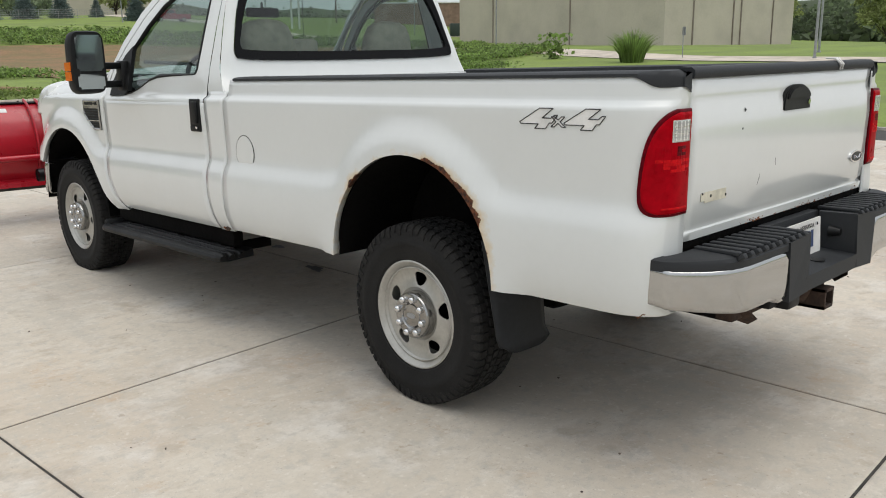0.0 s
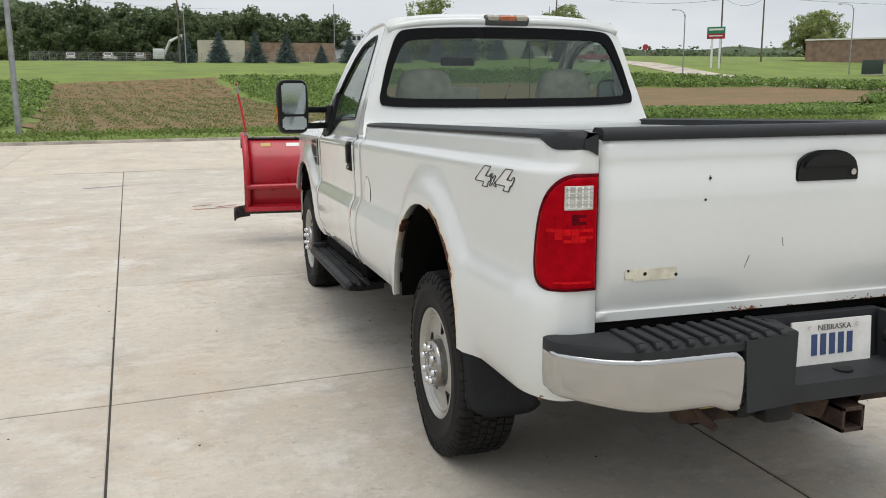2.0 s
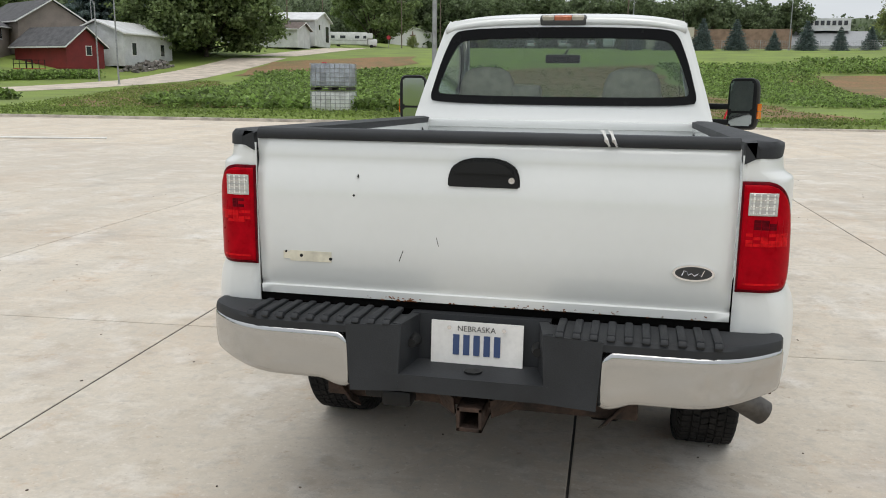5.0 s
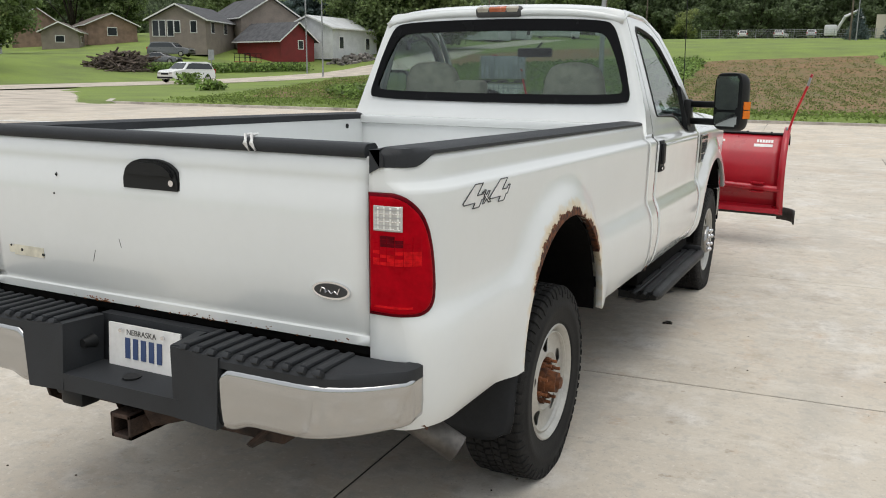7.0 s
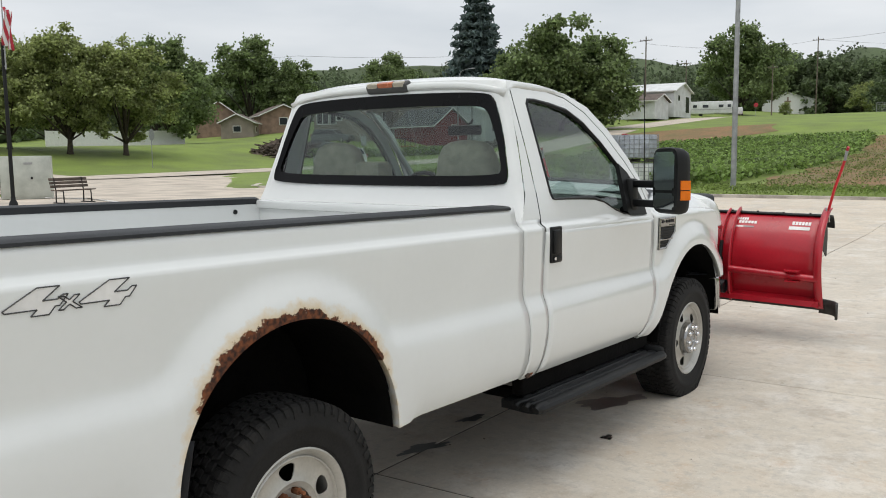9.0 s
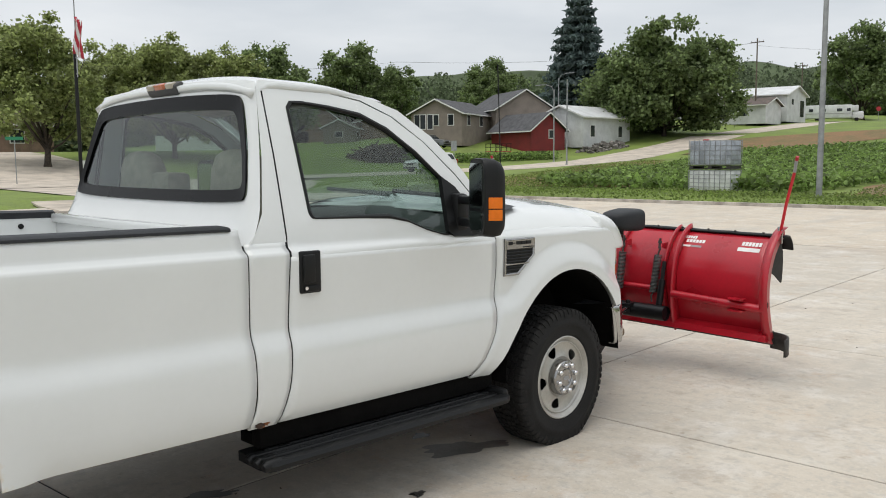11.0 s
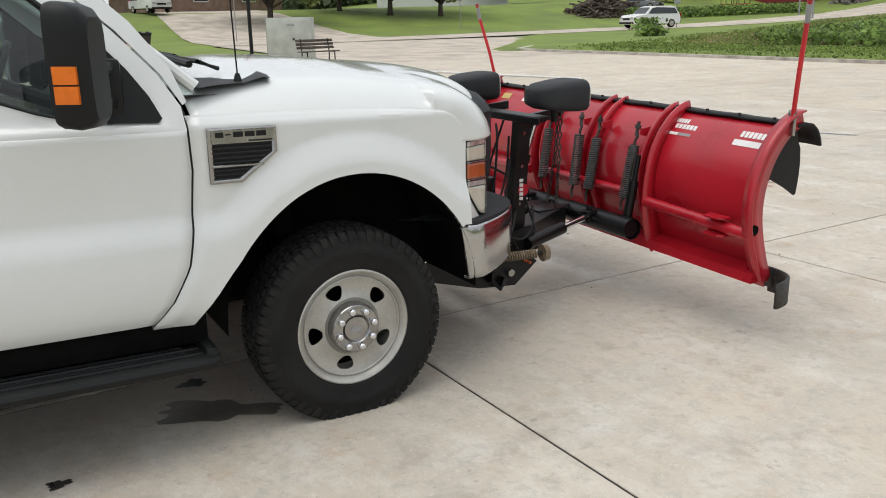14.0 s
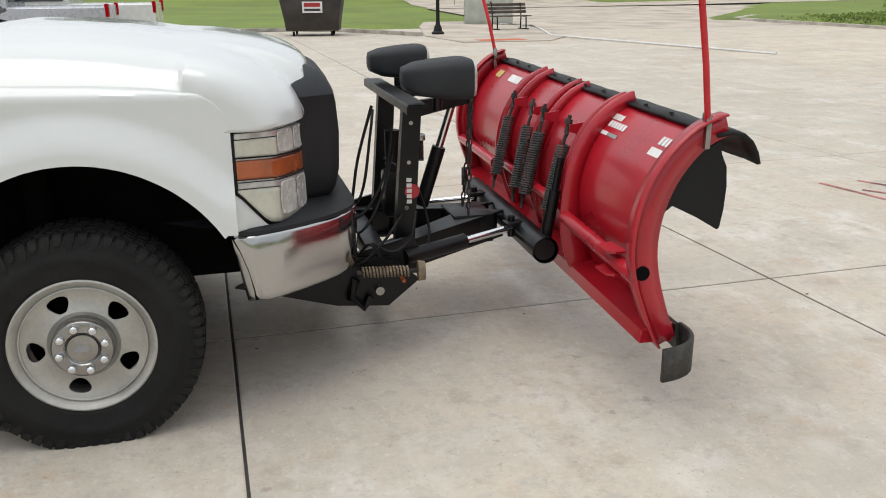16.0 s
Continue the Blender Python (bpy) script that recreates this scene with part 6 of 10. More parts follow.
# tow hitch
bm = bmesh.new()
box(bm, (0.0, -1.20, 0.505), (1.05, 0.07, 0.07), 0.008)
for s in (-1, 1):
    prism(bm, [(s * 0.50, -1.25, 0.55), (s * 0.42, -1.28, 0.47), (s * 0.40, -1.24, 0.44), (s * 0.50, -1.1, 0.50)], (s * 0.012, 0, 0))
    prism(bm, [(s * 0.06, -1.33, 0.53), (s * 0.15, -1.24, 0.54), (s * 0.15, -1.20, 0.47), (s * 0.06, -1.30, 0.46)], (0, 0.02, 0.0))
hitch = tpart("tow_hitch", bm, "brown_steel", truck, "rusty receiver hitch under the bumper", smooth=30)
bm = bmesh.new()
for dx, dz, sx, sz in ((0, 0.034, 0.084, 0.014), (0, -0.034, 0.084, 0.014), (0.036, 0, 0.012, 0.082), (-0.036, 0, 0.012, 0.082)):
    box(bm, (dx, -1.27, 0.475 + dz), (sx, 0.20, sz), 0.002, seg=1)
tpart("receiver_tube", bm, "brown_steel", hitch)
bm = bmesh.new()
box(bm, (-0.25, -1.30, 0.512), (0.10, 0.08, 0.055), 0.012)
box(bm, (-0.33, -1.27, 0.52), (0.08, 0.06, 0.05), 0.01)
tpart("trailer_socket", bm, "black", hitch)
bm = bmesh.new()
box(bm, (-0.44, -1.237, 0.535), (0.07, 0.004, 0.035))
tpart("paper_label", bm, "yellow_label", hitch)
# exhaust
bm = bmesh.new()
tube(bm, [(0.58, -0.3, 0.58), (0.60, -0.75, 0.60), (0.66, -0.93, 0.585), (0.76, -0.965, 0.545), (0.955, -0.915, 0.425)], 0.045, 18)
ex = tpart("exhaust_pipe", bm, material("exhaust_steel", (0.14, 0.13, 0.12), 0.5, metal=0.7, var=0.2, scale=8), truck, "dark steel exhaust tailpipe")
bm = bmesh.new()
cyl(bm, (0.953, -0.9155, 0.4262), (0.9565, -0.9146, 0.4241), 0.040, seg=18)
tpart("pipe_mouth", bm, "dark", ex)
# rust at the lower corners of the bed
for s in (-1, 1):
    ragged_spot(s * 0.935, -1.10, 0.577, 0.028, 0.018, 8, "rust")
# fuel door on the left side
bm = bmesh.new()
fx = -side_x(1.245, 0.99) - 0.001
rows = []
for r, o in ((0.088, -0.004), (0.088, 0.0035), (0.083, 0.004), (0.04, 0.0035), (0.0001, 0.003)):
    rows.append([(-(side_x(1.245 + r * math.cos(2 * math.pi * k / 32), 0.99) + o), 1.245 + r * 0.93 * math.cos(2 * math.pi * k / 32), 0.99 + r * math.sin(2 * math.pi * k / 32)) for k in range(32)])
sheet(bm, rows, closed=True)
fuel = tpart("fuel_door", bm, "paint", truck, smooth=30)
bm = bmesh.new()
ring = [(-(side_x(1.245 + 0.09 * math.cos(2 * math.pi * k / 32), 0.99) + 0.0005), 1.245 + 0.084 * math.cos(2 * math.pi * k / 32), 0.99 + 0.0905 * math.sin(2 * math.pi * k / 32)) for k in range(33)]
tube(bm, ring, 0.0028, 5)
tpart("door_gap", bm, "black", fuel)
# four-by-four decals on both bed sides
for s in (-1, 1):
    def decal(pts, off, mt, name, parent, shift, s=s):
        bm = bmesh.new()
        vs = []
        for a, z in pts:
            yy = (-0.945 + (a + shift) * 1.19) if s > 0 else (-0.605 - (a + shift) * 1.19)
            zz = 1.182 + z * 0.70
            vs.append(bm.verts.new((s * (side_x(yy, zz) + off), yy, zz)))
        f = bm.faces.new(vs)
        bm.normal_update()
        if f.normal.x * s < 0:
            bmesh.ops.reverse_faces(bm, faces=[f])
        bmesh.ops.triangulate(bm, faces=bm.faces[:])
        return tpart(name, bm, mt, parent, smooth=0)

    def outline_of(pts, shift, parent, s=s):
        bm = bmesh.new()
        loop = []
        for a, z in pts + pts[:1]:
            yy = (-0.945 + (a + shift) * 1.19) if s > 0 else (-0.605 - (a + shift) * 1.19)
            zz = 1.182 + z * 0.70
            loop.append((s * (side_x(yy, zz) + 0.002), yy, zz))
        for p, q in zip(loop, loop[1:]):
            tube(bm, [p, q], 0.0018, 4)
        return tpart("outline", bm, "black_decal", parent, smooth=0)
    four = [(0.0, 0.030), (0.075, 0.100), (0.125, 0.100), (0.085, 0.052), (0.118, 0.052), (0.130, 0.067), (0.142, 0.067), (0.122, 0.028), (0.112, 0.028), (0.098, 0.0), (0.058, 0.0), (0.072, 0.022), (0.005, 0.022)]
    ex_ = [(0.0, 0.0), (0.012, 0.0), (0.026, 0.018), (0.040, 0.0), (0.054, 0.0), (0.033, 0.026), (0.050, 0.050), (0.038, 0.050), (0.026, 0.034), (0.014, 0.050), (0.001, 0.050), (0.019, 0.026)]
    holder = decal(four, 0.0012, "white_decal", "decal_figure", truck, 0.0)
    holder["label"] = "4x4 decal, white figures outlined in black"
    outline_of(four, 0.0, holder)
    decal(four, 0.0012, "white_decal", "decal_figure", holder, 0.165)
    outline_of(four, 0.165, holder)
    decal([(a, z + 0.01) for a, z in ex_], 0.0012, "white_decal", "decal_figure", holder, 0.118)
    outline_of([(a, z + 0.01) for a, z in ex_], 0.118, holder)
    bm = bmesh.new()

# ---- cab interior ----
bm = bmesh.new()
box(bm, (0, 2.1, 0.62), (1.7, 1.3, 0.10))
box(bm, (0, 1.50, 0.95), (1.72, 0.06, 0.70))
tpart("cab_floor", bm, "dash", truck)
for s in (-0.49, 0.44):
    bm = bmesh.new()
    rows = []
    for z, half, y, th in ((1.0, 0.25, 1.80, 0.10), (1.36, 0.25, 1.75, 0.10), (1.45, 0.20, 1.74, 0.09), (1.53, 0.183, 1.735, 0.08), (1.60, 0.172, 1.73, 0.07), (1.655, 0.145, 1.728, 0.055), (1.68, 0.10, 1.726, 0.035), (1.69, 0.03, 1.725, 0.015)):
        rows.append([(s + half * math.copysign(abs(math.cos(t)) ** 0.6, math.cos(t)), y + th * math.copysign(abs(math.sin(t)) ** 0.6, math.sin(t)), z) for t in [2 * math.pi * k / 24 for k in range(24)]])
    g = sheet(bm, rows, closed=True)
    bm.faces.new(g[-1])
    bmesh.ops.recalc_face_normals(bm, faces=bm.faces[:])
    seat = tpart("seat_back", bm, "seat", truck, "beige cloth seat back", smooth=60)
    bm = bmesh.new()
    box(bm, (s, 2.0, 0.93), (0.54, 0.56, 0.18), 0.06)
    tpart("seat_cushion", bm, "seat", seat)
bm = bmesh.new()
box(bm, (-0.235, 1.75, 1.33), (0.19, 0.14, 0.5), 0.03)
tpart("centre_seat_back", bm, "seat", truck, "beige centre seat back")
bm = bmesh.new()
rows = []
for y, z in ((2.62, 0.8), (2.58, 1.1), (2.60, 1.25), (2.68, 1.335), (2.85, 1.365), (3.05, 1.37)):
    rows.append([(u * 0.86, y + 0.05 * (1 - u * u), z + 0.02 * math.cos(u * 3)) for u in [k / 8 - 1 for k in range(17)]])
sheet(bm, rows)
bmesh.ops.recalc_face_normals(bm, faces=bm.faces[:])
tpart("dashboard", bm, "dash", truck, "grey dashboard", smooth=50)
bm = bmesh.new()
c, ax = Vector((-0.44, 2.40, 1.34)), Euler((radians(65), 0, 0)).to_matrix()
tube(bm, [c + ax @ Vector((0.19 * math.cos(2 * math.pi * k / 28), 0.19 * math.sin(2 * math.pi * k / 28), 0)) for k in range(29)], 0.015, 8)
for t in (0.2, 2.94, 4.7):
    tube(bm, [c + ax @ Vector((0, 0, -0.02)), c + ax @ Vector((0.18 * math.cos(t), 0.18 * math.sin(t), 0))], 0.014, 6)
tube(bm, [c + ax @ Vector((0, 0, -0.02)), c + Vector((0, 0.25, -0.10))], 0.035, 8)
tpart("steering_wheel", bm, "black", truck)
bm = bmesh.new()
box(bm, (-0.06, 2.40, 1.775), (0.25, 0.03, 0.062), 0.014)
tube(bm, [(-0.06, 2.41, 1.79), (-0.03, 2.45, 1.84)], 0.008, 6)
tpart("rear_view_mirror", bm, "black", truck)
bm = bmesh.new()
rows = [[(u * 0.70, y, z + 0.02 * (1 - u * u)) for u in [k / 6 - 1 for k in range(13)]] for y, z in ((1.64, 1.90), (1.75, 1.925), (2.1, 1.92), (2.30, 1.90))]
sheet(bm, rows)
tpart("headliner", bm, "seat", truck)
for s in (-1, 1):
    bm = bmesh.new()
    rows = [[(s * (side_x(y, z) - 0.06), y, z) for y in (1.66, 2.0, 2.4, 2.75)] for z in (0.7, 1.0, 1.25)]
    sheet(bm, rows)
    tpart("door_trim", bm, "seat", truck)

# ---- underbody ----
# frame and axles share the near-black colour that deepens the shade below
bm = bmesh.new()
for s in (-1, 1):
    box(bm, (s * 0.42, 1.55, 0.60), (0.09, 5.5, 0.16), 0.01)
box(bm, (0, 0, 0.402), (1.6, 0.10, 0.10), 0.03)
box(bm, (0, 0.0, 0.402), (0.34, 0.34, 0.30), 0.09)
box(bm, (0, 3.49, 0.402), (1.6, 0.09, 0.09), 0.03)
box(bm, (0.2, 3.45, 0.42), (0.3, 0.28, 0.26), 0.08)
box(bm, (0, 2.0, 0.60), (0.4, 1.4, 0.22), 0.06)
box(bm, (-0.50, 0.95, 0.66), (0.34, 0.9, 0.26), 0.05)
tube(bm, [(0, 0.1, 0.42), (0, 1.5, 0.55)], 0.05, 10)
for s in (-1, 1):
    box(bm, (s * 0.52, -0.05, 0.52), (0.07, 1.4, 0.03))
    cyl(bm, (s * 0.60, 3.35, 0.50), (s * 0.60, 3.33, 0.95), 0.05, seg=10)
part("chassis", bm, "dark", truck, "chassis frame and axles in a near-black shade colour")
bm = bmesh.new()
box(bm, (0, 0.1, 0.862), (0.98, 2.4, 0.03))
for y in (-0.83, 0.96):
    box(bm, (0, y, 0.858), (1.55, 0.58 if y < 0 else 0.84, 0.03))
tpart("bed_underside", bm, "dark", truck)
bm = bmesh.new()
box(bm, (0, 3.55, 1.12), (1.0, 0.9, 0.30))
box(bm, (0, 3.0, 1.0), (1.6, 0.04, 0.7))
box(bm, (0, 4.18, 0.95), (1.5, 0.04, 0.5))
tpart("engine_block", bm, "dark", truck)
# ---- snow plow on the truck's nose ----
plow = empty("snow_plow", "red snow plow blade on a black lift frame", "snow plow")
PX0, PX1 = -1.33, 1.335  # blade ends
BLADE_Y = [(0, 5.515), (0.1, 5.475), (0.25, 5.432), (0.38, 5.413), (0.5, 5.420), (0.6, 5.442), (0.7, 5.480), (0.84, 5.553), (0.92, 5.605), (1, 5.665)]
BLADE_Z = [(0, 0.335), (0.1, 0.425), (0.25, 0.56), (0.38, 0.665), (0.5, 0.765), (0.6, 0.845), (0.7, 0.925), (0.84, 1.012), (0.92, 1.047), (1, 1.066)]


def smooth_rows(table, t):
    return sum(lerp_rows(table, t + d) for d in (-0.05, -0.025, 0, 0.025, 0.05)) / 5


def blade(f):
    """Profile of the mouldboard at its right end, f from the bottom edge (0) to the top (1): y, z."""
    return smooth_rows(BLADE_Y, f), smooth_rows(BLADE_Z, f)


def blade_pt(x, f, o=0.0):
    y, z = blade(f)
    y1, z1 = blade(min(1, f + 0.03))
    y0, z0 = blade(max(0, f - 0.03))
    d = Vector((0, y1 - y0, z1 - z0)).normalized()
    n = Vector((0, -d.z, d.y))  # towards the truck
    return Vector((x, y + n.y * o + 0.0415 * (PX1 - x), z + n.z * o + 0.011 * (PX1 - x)))


bm = bmesh.new()
rows = [[blade_pt(PX0 + (PX1 - PX0) * k / 24, f / 28) for k in range(25)] for f in range(29)]
sheet(bm, rows)
bmesh.ops.recalc_face_normals(bm, faces=bm.faces[:])
board = solid(part("mouldboard", bm, "plow", plow, "curved red steel mouldboard", smooth=60), 0.008, 0)
# end plates and ribs
for x, dp in ((PX0, 0.09), (-0.52, 0.06), (-0.42, 0.06), (-0.015, 0.05), (0.085, 0.05), (0.51, 0.055), (0.60, 0.075), (PX1, 0.10)):
    bm = bmesh.new()
    rows = []
    for f in range(25):
        ff = f / 24
        deep = dp * (0.75 + 0.25 * math.sin(ff * math.pi)) + (0.05 * (1 - soft(ff, 0.1, 0.5)) if x == 0.60 else 0.0)
        rows.append([blade_pt(x, ff, 0.0), blade_pt(x, ff, deep)])
    sheet(bm, rows)
    solid(part("rib", bm, "plow", board, smooth=60), 0.012, 0)
    bm = bmesh.new()
    rows = [[blade_pt(x - 0.03, f / 24, dp * (0.75 + 0.25 * math.sin(f / 24 * math.pi))), blade_pt(x + 0.03, f / 24, dp * (0.75 + 0.25 * math.sin(f / 24 * math.pi)))] for f in range(25)]
    if x in (PX0, PX1):
        sheet(bm, rows)
        solid(part("end_flange", bm, "plow", board, smooth=60), 0.008, 0)
    else:
        bm.free()
# horizontal tubes and the base channel
bm = bmesh.new()
tube(bm, [blade_pt(0.60, 0.31, 0.07), blade_pt(PX1, 0.28, 0.07)], 0.030, 12)
tube_right = part("brace_tube", bm, "plow", board)
for dz in (0.035, -0.05):
    bm = bmesh.new()
    c = blade_pt(1.13, 0.30, 0.075) + Vector((0, 0, dz))
    prism(bm, [c + Vector(p) for p in ((-0.07, 0.02, 0), (0.06, 0.02, 0), (0.06, -0.025, 0), (0.04, -0.05, 0), (-0.05, -0.05, 0))], (0, 0, 0.008))
    part("tab", bm, "plow", tube_right, smooth=0)
bm = bmesh.new()
tube(bm, [blade_pt(PX0, 0.30, 0.07), blade_pt(-0.52, 0.31, 0.07)], 0.028, 12)
part("brace_tube", bm, "plow", board)
bm = bmesh.new()
tube(bm, [blade_pt(-0.42, 0.33, 0.05), blade_pt(0.51, 0.33, 0.05)], 0.022, 12)
part("brace_tube", bm, "plow", board)
bm = bmesh.new()
cyl(bm, blade_pt(PX1 + 0.006, 0.31, 0.06), blade_pt(PX1 + 0.011, 0.31, 0.06), 0.026, seg=16)
part("pivot_hole", bm, "dark", board)
bm = bmesh.new()
y, z = blade(0.0)
SK = Vector((PX1 - PX0, -0.1106, -0.0293))
y, z = blade_pt(PX0, 0.0).y, blade_pt(PX0, 0.0).z
prism(bm, [(PX0, y - 0.01, z + 0.05), (PX0, y - 0.125, z + 0.03), (PX0, y - 0.135, z - 0.015), (PX0, y - 0.01, z - 0.02)], SK)
part("base_channel", bm, "plow", board, smooth=20)
bm = bmesh.new()
prism(bm, [(PX0, y - 0.0, z + 0.04), (PX0, y + 0.014, z + 0.045), (PX0, y + 0.03, z - 0.06), (PX0, y + 0.015, z - 0.06)], SK)
part("cutting_edge", bm, "dirty_edge", plow, "worn steel cutting edge", smooth=20)
for s, x in ((-1, PX0), (1, PX1)):
    bm = bmesh.new()
    q = blade_pt(x, 0.0)
    rows = []
    for k in range(10):
        t = k / 9
        rows.append([q + Vector((s * (-0.03 + 0.165 * math.sin(t * 1.6)), 0.035 + 0.05 * t - 0.20 * t ** 2.2, 0.035 - dz - 0.020 * t)) for dz in (0.0, 0.06, 0.12)])
    sheet(bm, rows)
    solid(part("curb_guard", bm, "dirty_edge", plow, "bent steel curb guard"), 0.016, 0)
# rubber deflector on the top edge
bm = bmesh.new()
rows = []
for k in range(33):
    x = PX0 - 0.02 + (PX1 - PX0 + 0.04) * k / 32
    wob = 0.0012 * math.sin(k * 1.7) + 0.001 * math.sin(k * 3.1)
    p = blade_pt(x, 1.0)
    rows.append([p + Vector((0, dy, dz + wob)) for dy, dz in ((-0.050, 0.008), (0.0, 0.016), (0.05, 0.008), (0.085, -0.02), (0.11, -0.06), (0.122, -0.10))])
sheet(bm, rows)
bm.normal_update()
if sum(f.normal.z for f in bm.faces) < 0:
    bmesh.ops.reverse_faces(bm, faces=bm.faces[:])
solid(part("snow_deflector", bm, "black", plow, "black rubber snow deflector", smooth=60), 0.012)
bm = bmesh.new()
prism(bm, [(PX1 - 0.02, *p) for p in ((5.49, 0.93), (5.56, 1.00), (5.63, 1.04), (5.645, 0.99), (5.665, 0.95), (5.672, 0.88), (5.668, 0.80), (5.658, 0.735), (5.648, 0.728), (5.57, 0.775), (5.47, 0.825), (5.435, 0.80), (5.43, 0.84))], (0.008, 0, 0))
part("end_flap", bm, "black", plow, "black rubber flap at the blade's end", smooth=0)
for k in range(12):
    bm = bmesh.new()
    p = blade_pt(PX0 + 0.1 + 0.22 * k, 1.0) + Vector((0, -0.03, 0.018))
    cyl(bm, p - Vector((0, 0, 0.004)), p + Vector((0, 0, 0.006)), 0.009, seg=6)
    part("deflector_bolt", bm, "dirty_edge", plow)
# marker rods
for x, lean, back in ((PX0 + 0.03, -0.07, -0.09), (PX1 + 0.005, 0.145, -0.15)):
    base = blade_pt(x, 0.90, 0.05)
    bm = bmesh.new()
    tube(bm, [base + Vector((0, 0, 0.02)), base + Vector((lean * 0.4, back * 0.4, 0.22)), base + Vector((lean, back, 0.45))], 0.011, 8)
    rod = part("marker_rod", bm, material("red_marker", (0.62, 0.02, 0.03), 0.45, var=0.08), plow, "red blade marker rod")
    bm = bmesh.new()
    box(bm, base + Vector((0, -0.004, 0.0)), (0.035, 0.02, 0.12), 0.004)
    part("rod_clamp", bm, "cap", rod)
    bm = bmesh.new()
    tube(bm, [base + Vector((lean, back, 0.45)), base + Vector((lean * 1.13, back * 1.13, 0.53))], 0.0115, 8)
    part("rod_sleeve", bm, "grey_decal", rod)
    bm = bmesh.new()
    tube(bm, [base + Vector((lean * 1.13, back * 1.13, 0.53)), base + Vector((lean * 1.2, back * 1.2, 0.555))], 0.012, 8)
    part("rod_tip", bm, "plow", rod)
# return springs


def spring(a, b, r, turns, parent):
    a, b = Vector(a), Vector(b)
    q = (b - a).to_track_quat("Z", "Y").to_matrix()
    ln = (b - a).length
    n = turns * 9
    bm = bmesh.new()
    pts = [a + q @ Vector((r * math.cos(2 * math.pi * k / 9), r * math.sin(2 * math.pi * k / 9), ln * (0.16 + 0.66 * k / n))) for k in range(n + 1)]
    tube(bm, pts, 0.0046, 6)
    sp = part("trip_spring", bm, "spring", parent, "black coil return spring")
    bm = bmesh.new()
    tube(bm, [b, b.lerp(a, 0.07) + Vector((0.012, 0, 0)), b.lerp(a, 0.12), b.lerp(a, 0.18)], 0.008, 6)
    part("spring_hook", bm, "dirty_edge", sp)
    bm = bmesh.new()
    tube(bm, [a, a.lerp(b, 0.10) + Vector((-0.012, 0, 0)), a.lerp(b, 0.17)], 0.008, 6)
    part("spring_hook", bm, "dirty_edge", sp)
    bm = bmesh.new()
    cyl(bm, b - (b - a).normalized() * 0.03, b + (b - a).normalized() * 0.05, 0.009, seg=8)
    cyl(bm, b + (b - a).normalized() * 0.012, b + (b - a).normalized() * 0.032, 0.017, seg=6)
    part("eye_bolt", bm, "dirty_edge", sp)


for x, foot in ((-0.36, -0.29), (-0.05, 0.02), (0.125, 0.15), (0.455, 0.45)):
    top = blade_pt(x, 0.685, 0.085)
    spring(Vector((foot, 5.345, 0.53)), top, 0.027, 27, plow)
    bm = bmesh.new()
    prism(bm, [top + Vector((0.02, 0.07, 0.02)), top + Vector((0.02, 0.0, 0.012)), top + Vector((0.02, 0.0, -0.02)), top + Vector((0.02, 0.07, -0.04))], (0.010, 0, 0))
    part("spring_tab", bm, "plow", board)
bm = bmesh.new()
a, b = Vector((0.52, 5.33, 0.50)), blade_pt(0.535, 0.56, 0.09)
cyl(bm, a, a.lerp(b, 0.6), 0.026, seg=12)
cyl(bm, a.lerp(b, 0.6), b, 0.016, seg=10)
part("shock_absorber", bm, "plow_black", plow)
# quadrant tube and A-frame
bm = bmesh.new()
cyl(bm, (-0.60, 5.335, 0.465), (0.60, 5.30, 0.46), 0.058, seg=20, caps=False)
cyl(bm, (-0.59, 5.335, 0.465), (0.585, 5.30, 0.46), 0.048, seg=20, caps=True)
quad = part("quadrant_tube", bm, "plow_black", plow, "black steel cross tube")
bm = bmesh.new()
for s in (-1, 1):
    for zz in (0.50, 0.38):
        prism(bm, [(s * 0.08, 5.28, zz), (s * 0.42, 4.56, zz - 0.06), (s * 0.36, 4.54, zz - 0.06), (0.0, 5.12, zz)], (0, 0, 0.012))
    prism(bm, [(s * 0.06, 5.25, 0.39), (s * 0.40, 4.55, 0.32), (s * 0.40, 4.55, 0.43), (s * 0.06, 5.25, 0.51)], (s * 0.02, 0, 0))
box(bm, (0, 5.12, 0.44), (0.26, 0.20, 0.14), 0.01)
box(bm, (0, 4.62, 0.40), (0.78, 0.09, 0.09), 0.01)
part("a_frame", bm, "plow_black", plow, "black steel A-frame", smooth=25)
for s in (-1, 1):
    bm = bmesh.new()
    a, b = Vector((s * 0.44, 4.72, 0.43)), Vector((s * 0.30, 5.245, 0.485))
    cyl(bm, a, a.lerp(b, 0.55), 0.034, seg=14)
    ram = part("angle_ram", bm, "plow_black", plow, "hydraulic angling ram with a bright rod")
    bm = bmesh.new()
    cyl(bm, a.lerp(b, 0.53), b, 0.017, seg=12)
    part("ram_rod", bm, "bright", ram)
    bm = bmesh.new()
    box(bm, b + Vector((0, 0.01, 0.02)), (0.07, 0.09, 0.025), 0.008)
    cyl(bm, b + Vector((0, 0, -0.04)), b + Vector((0, 0, 0.055)), 0.016, seg=10)
    part("ram_pin", bm, "plow_black", ram)
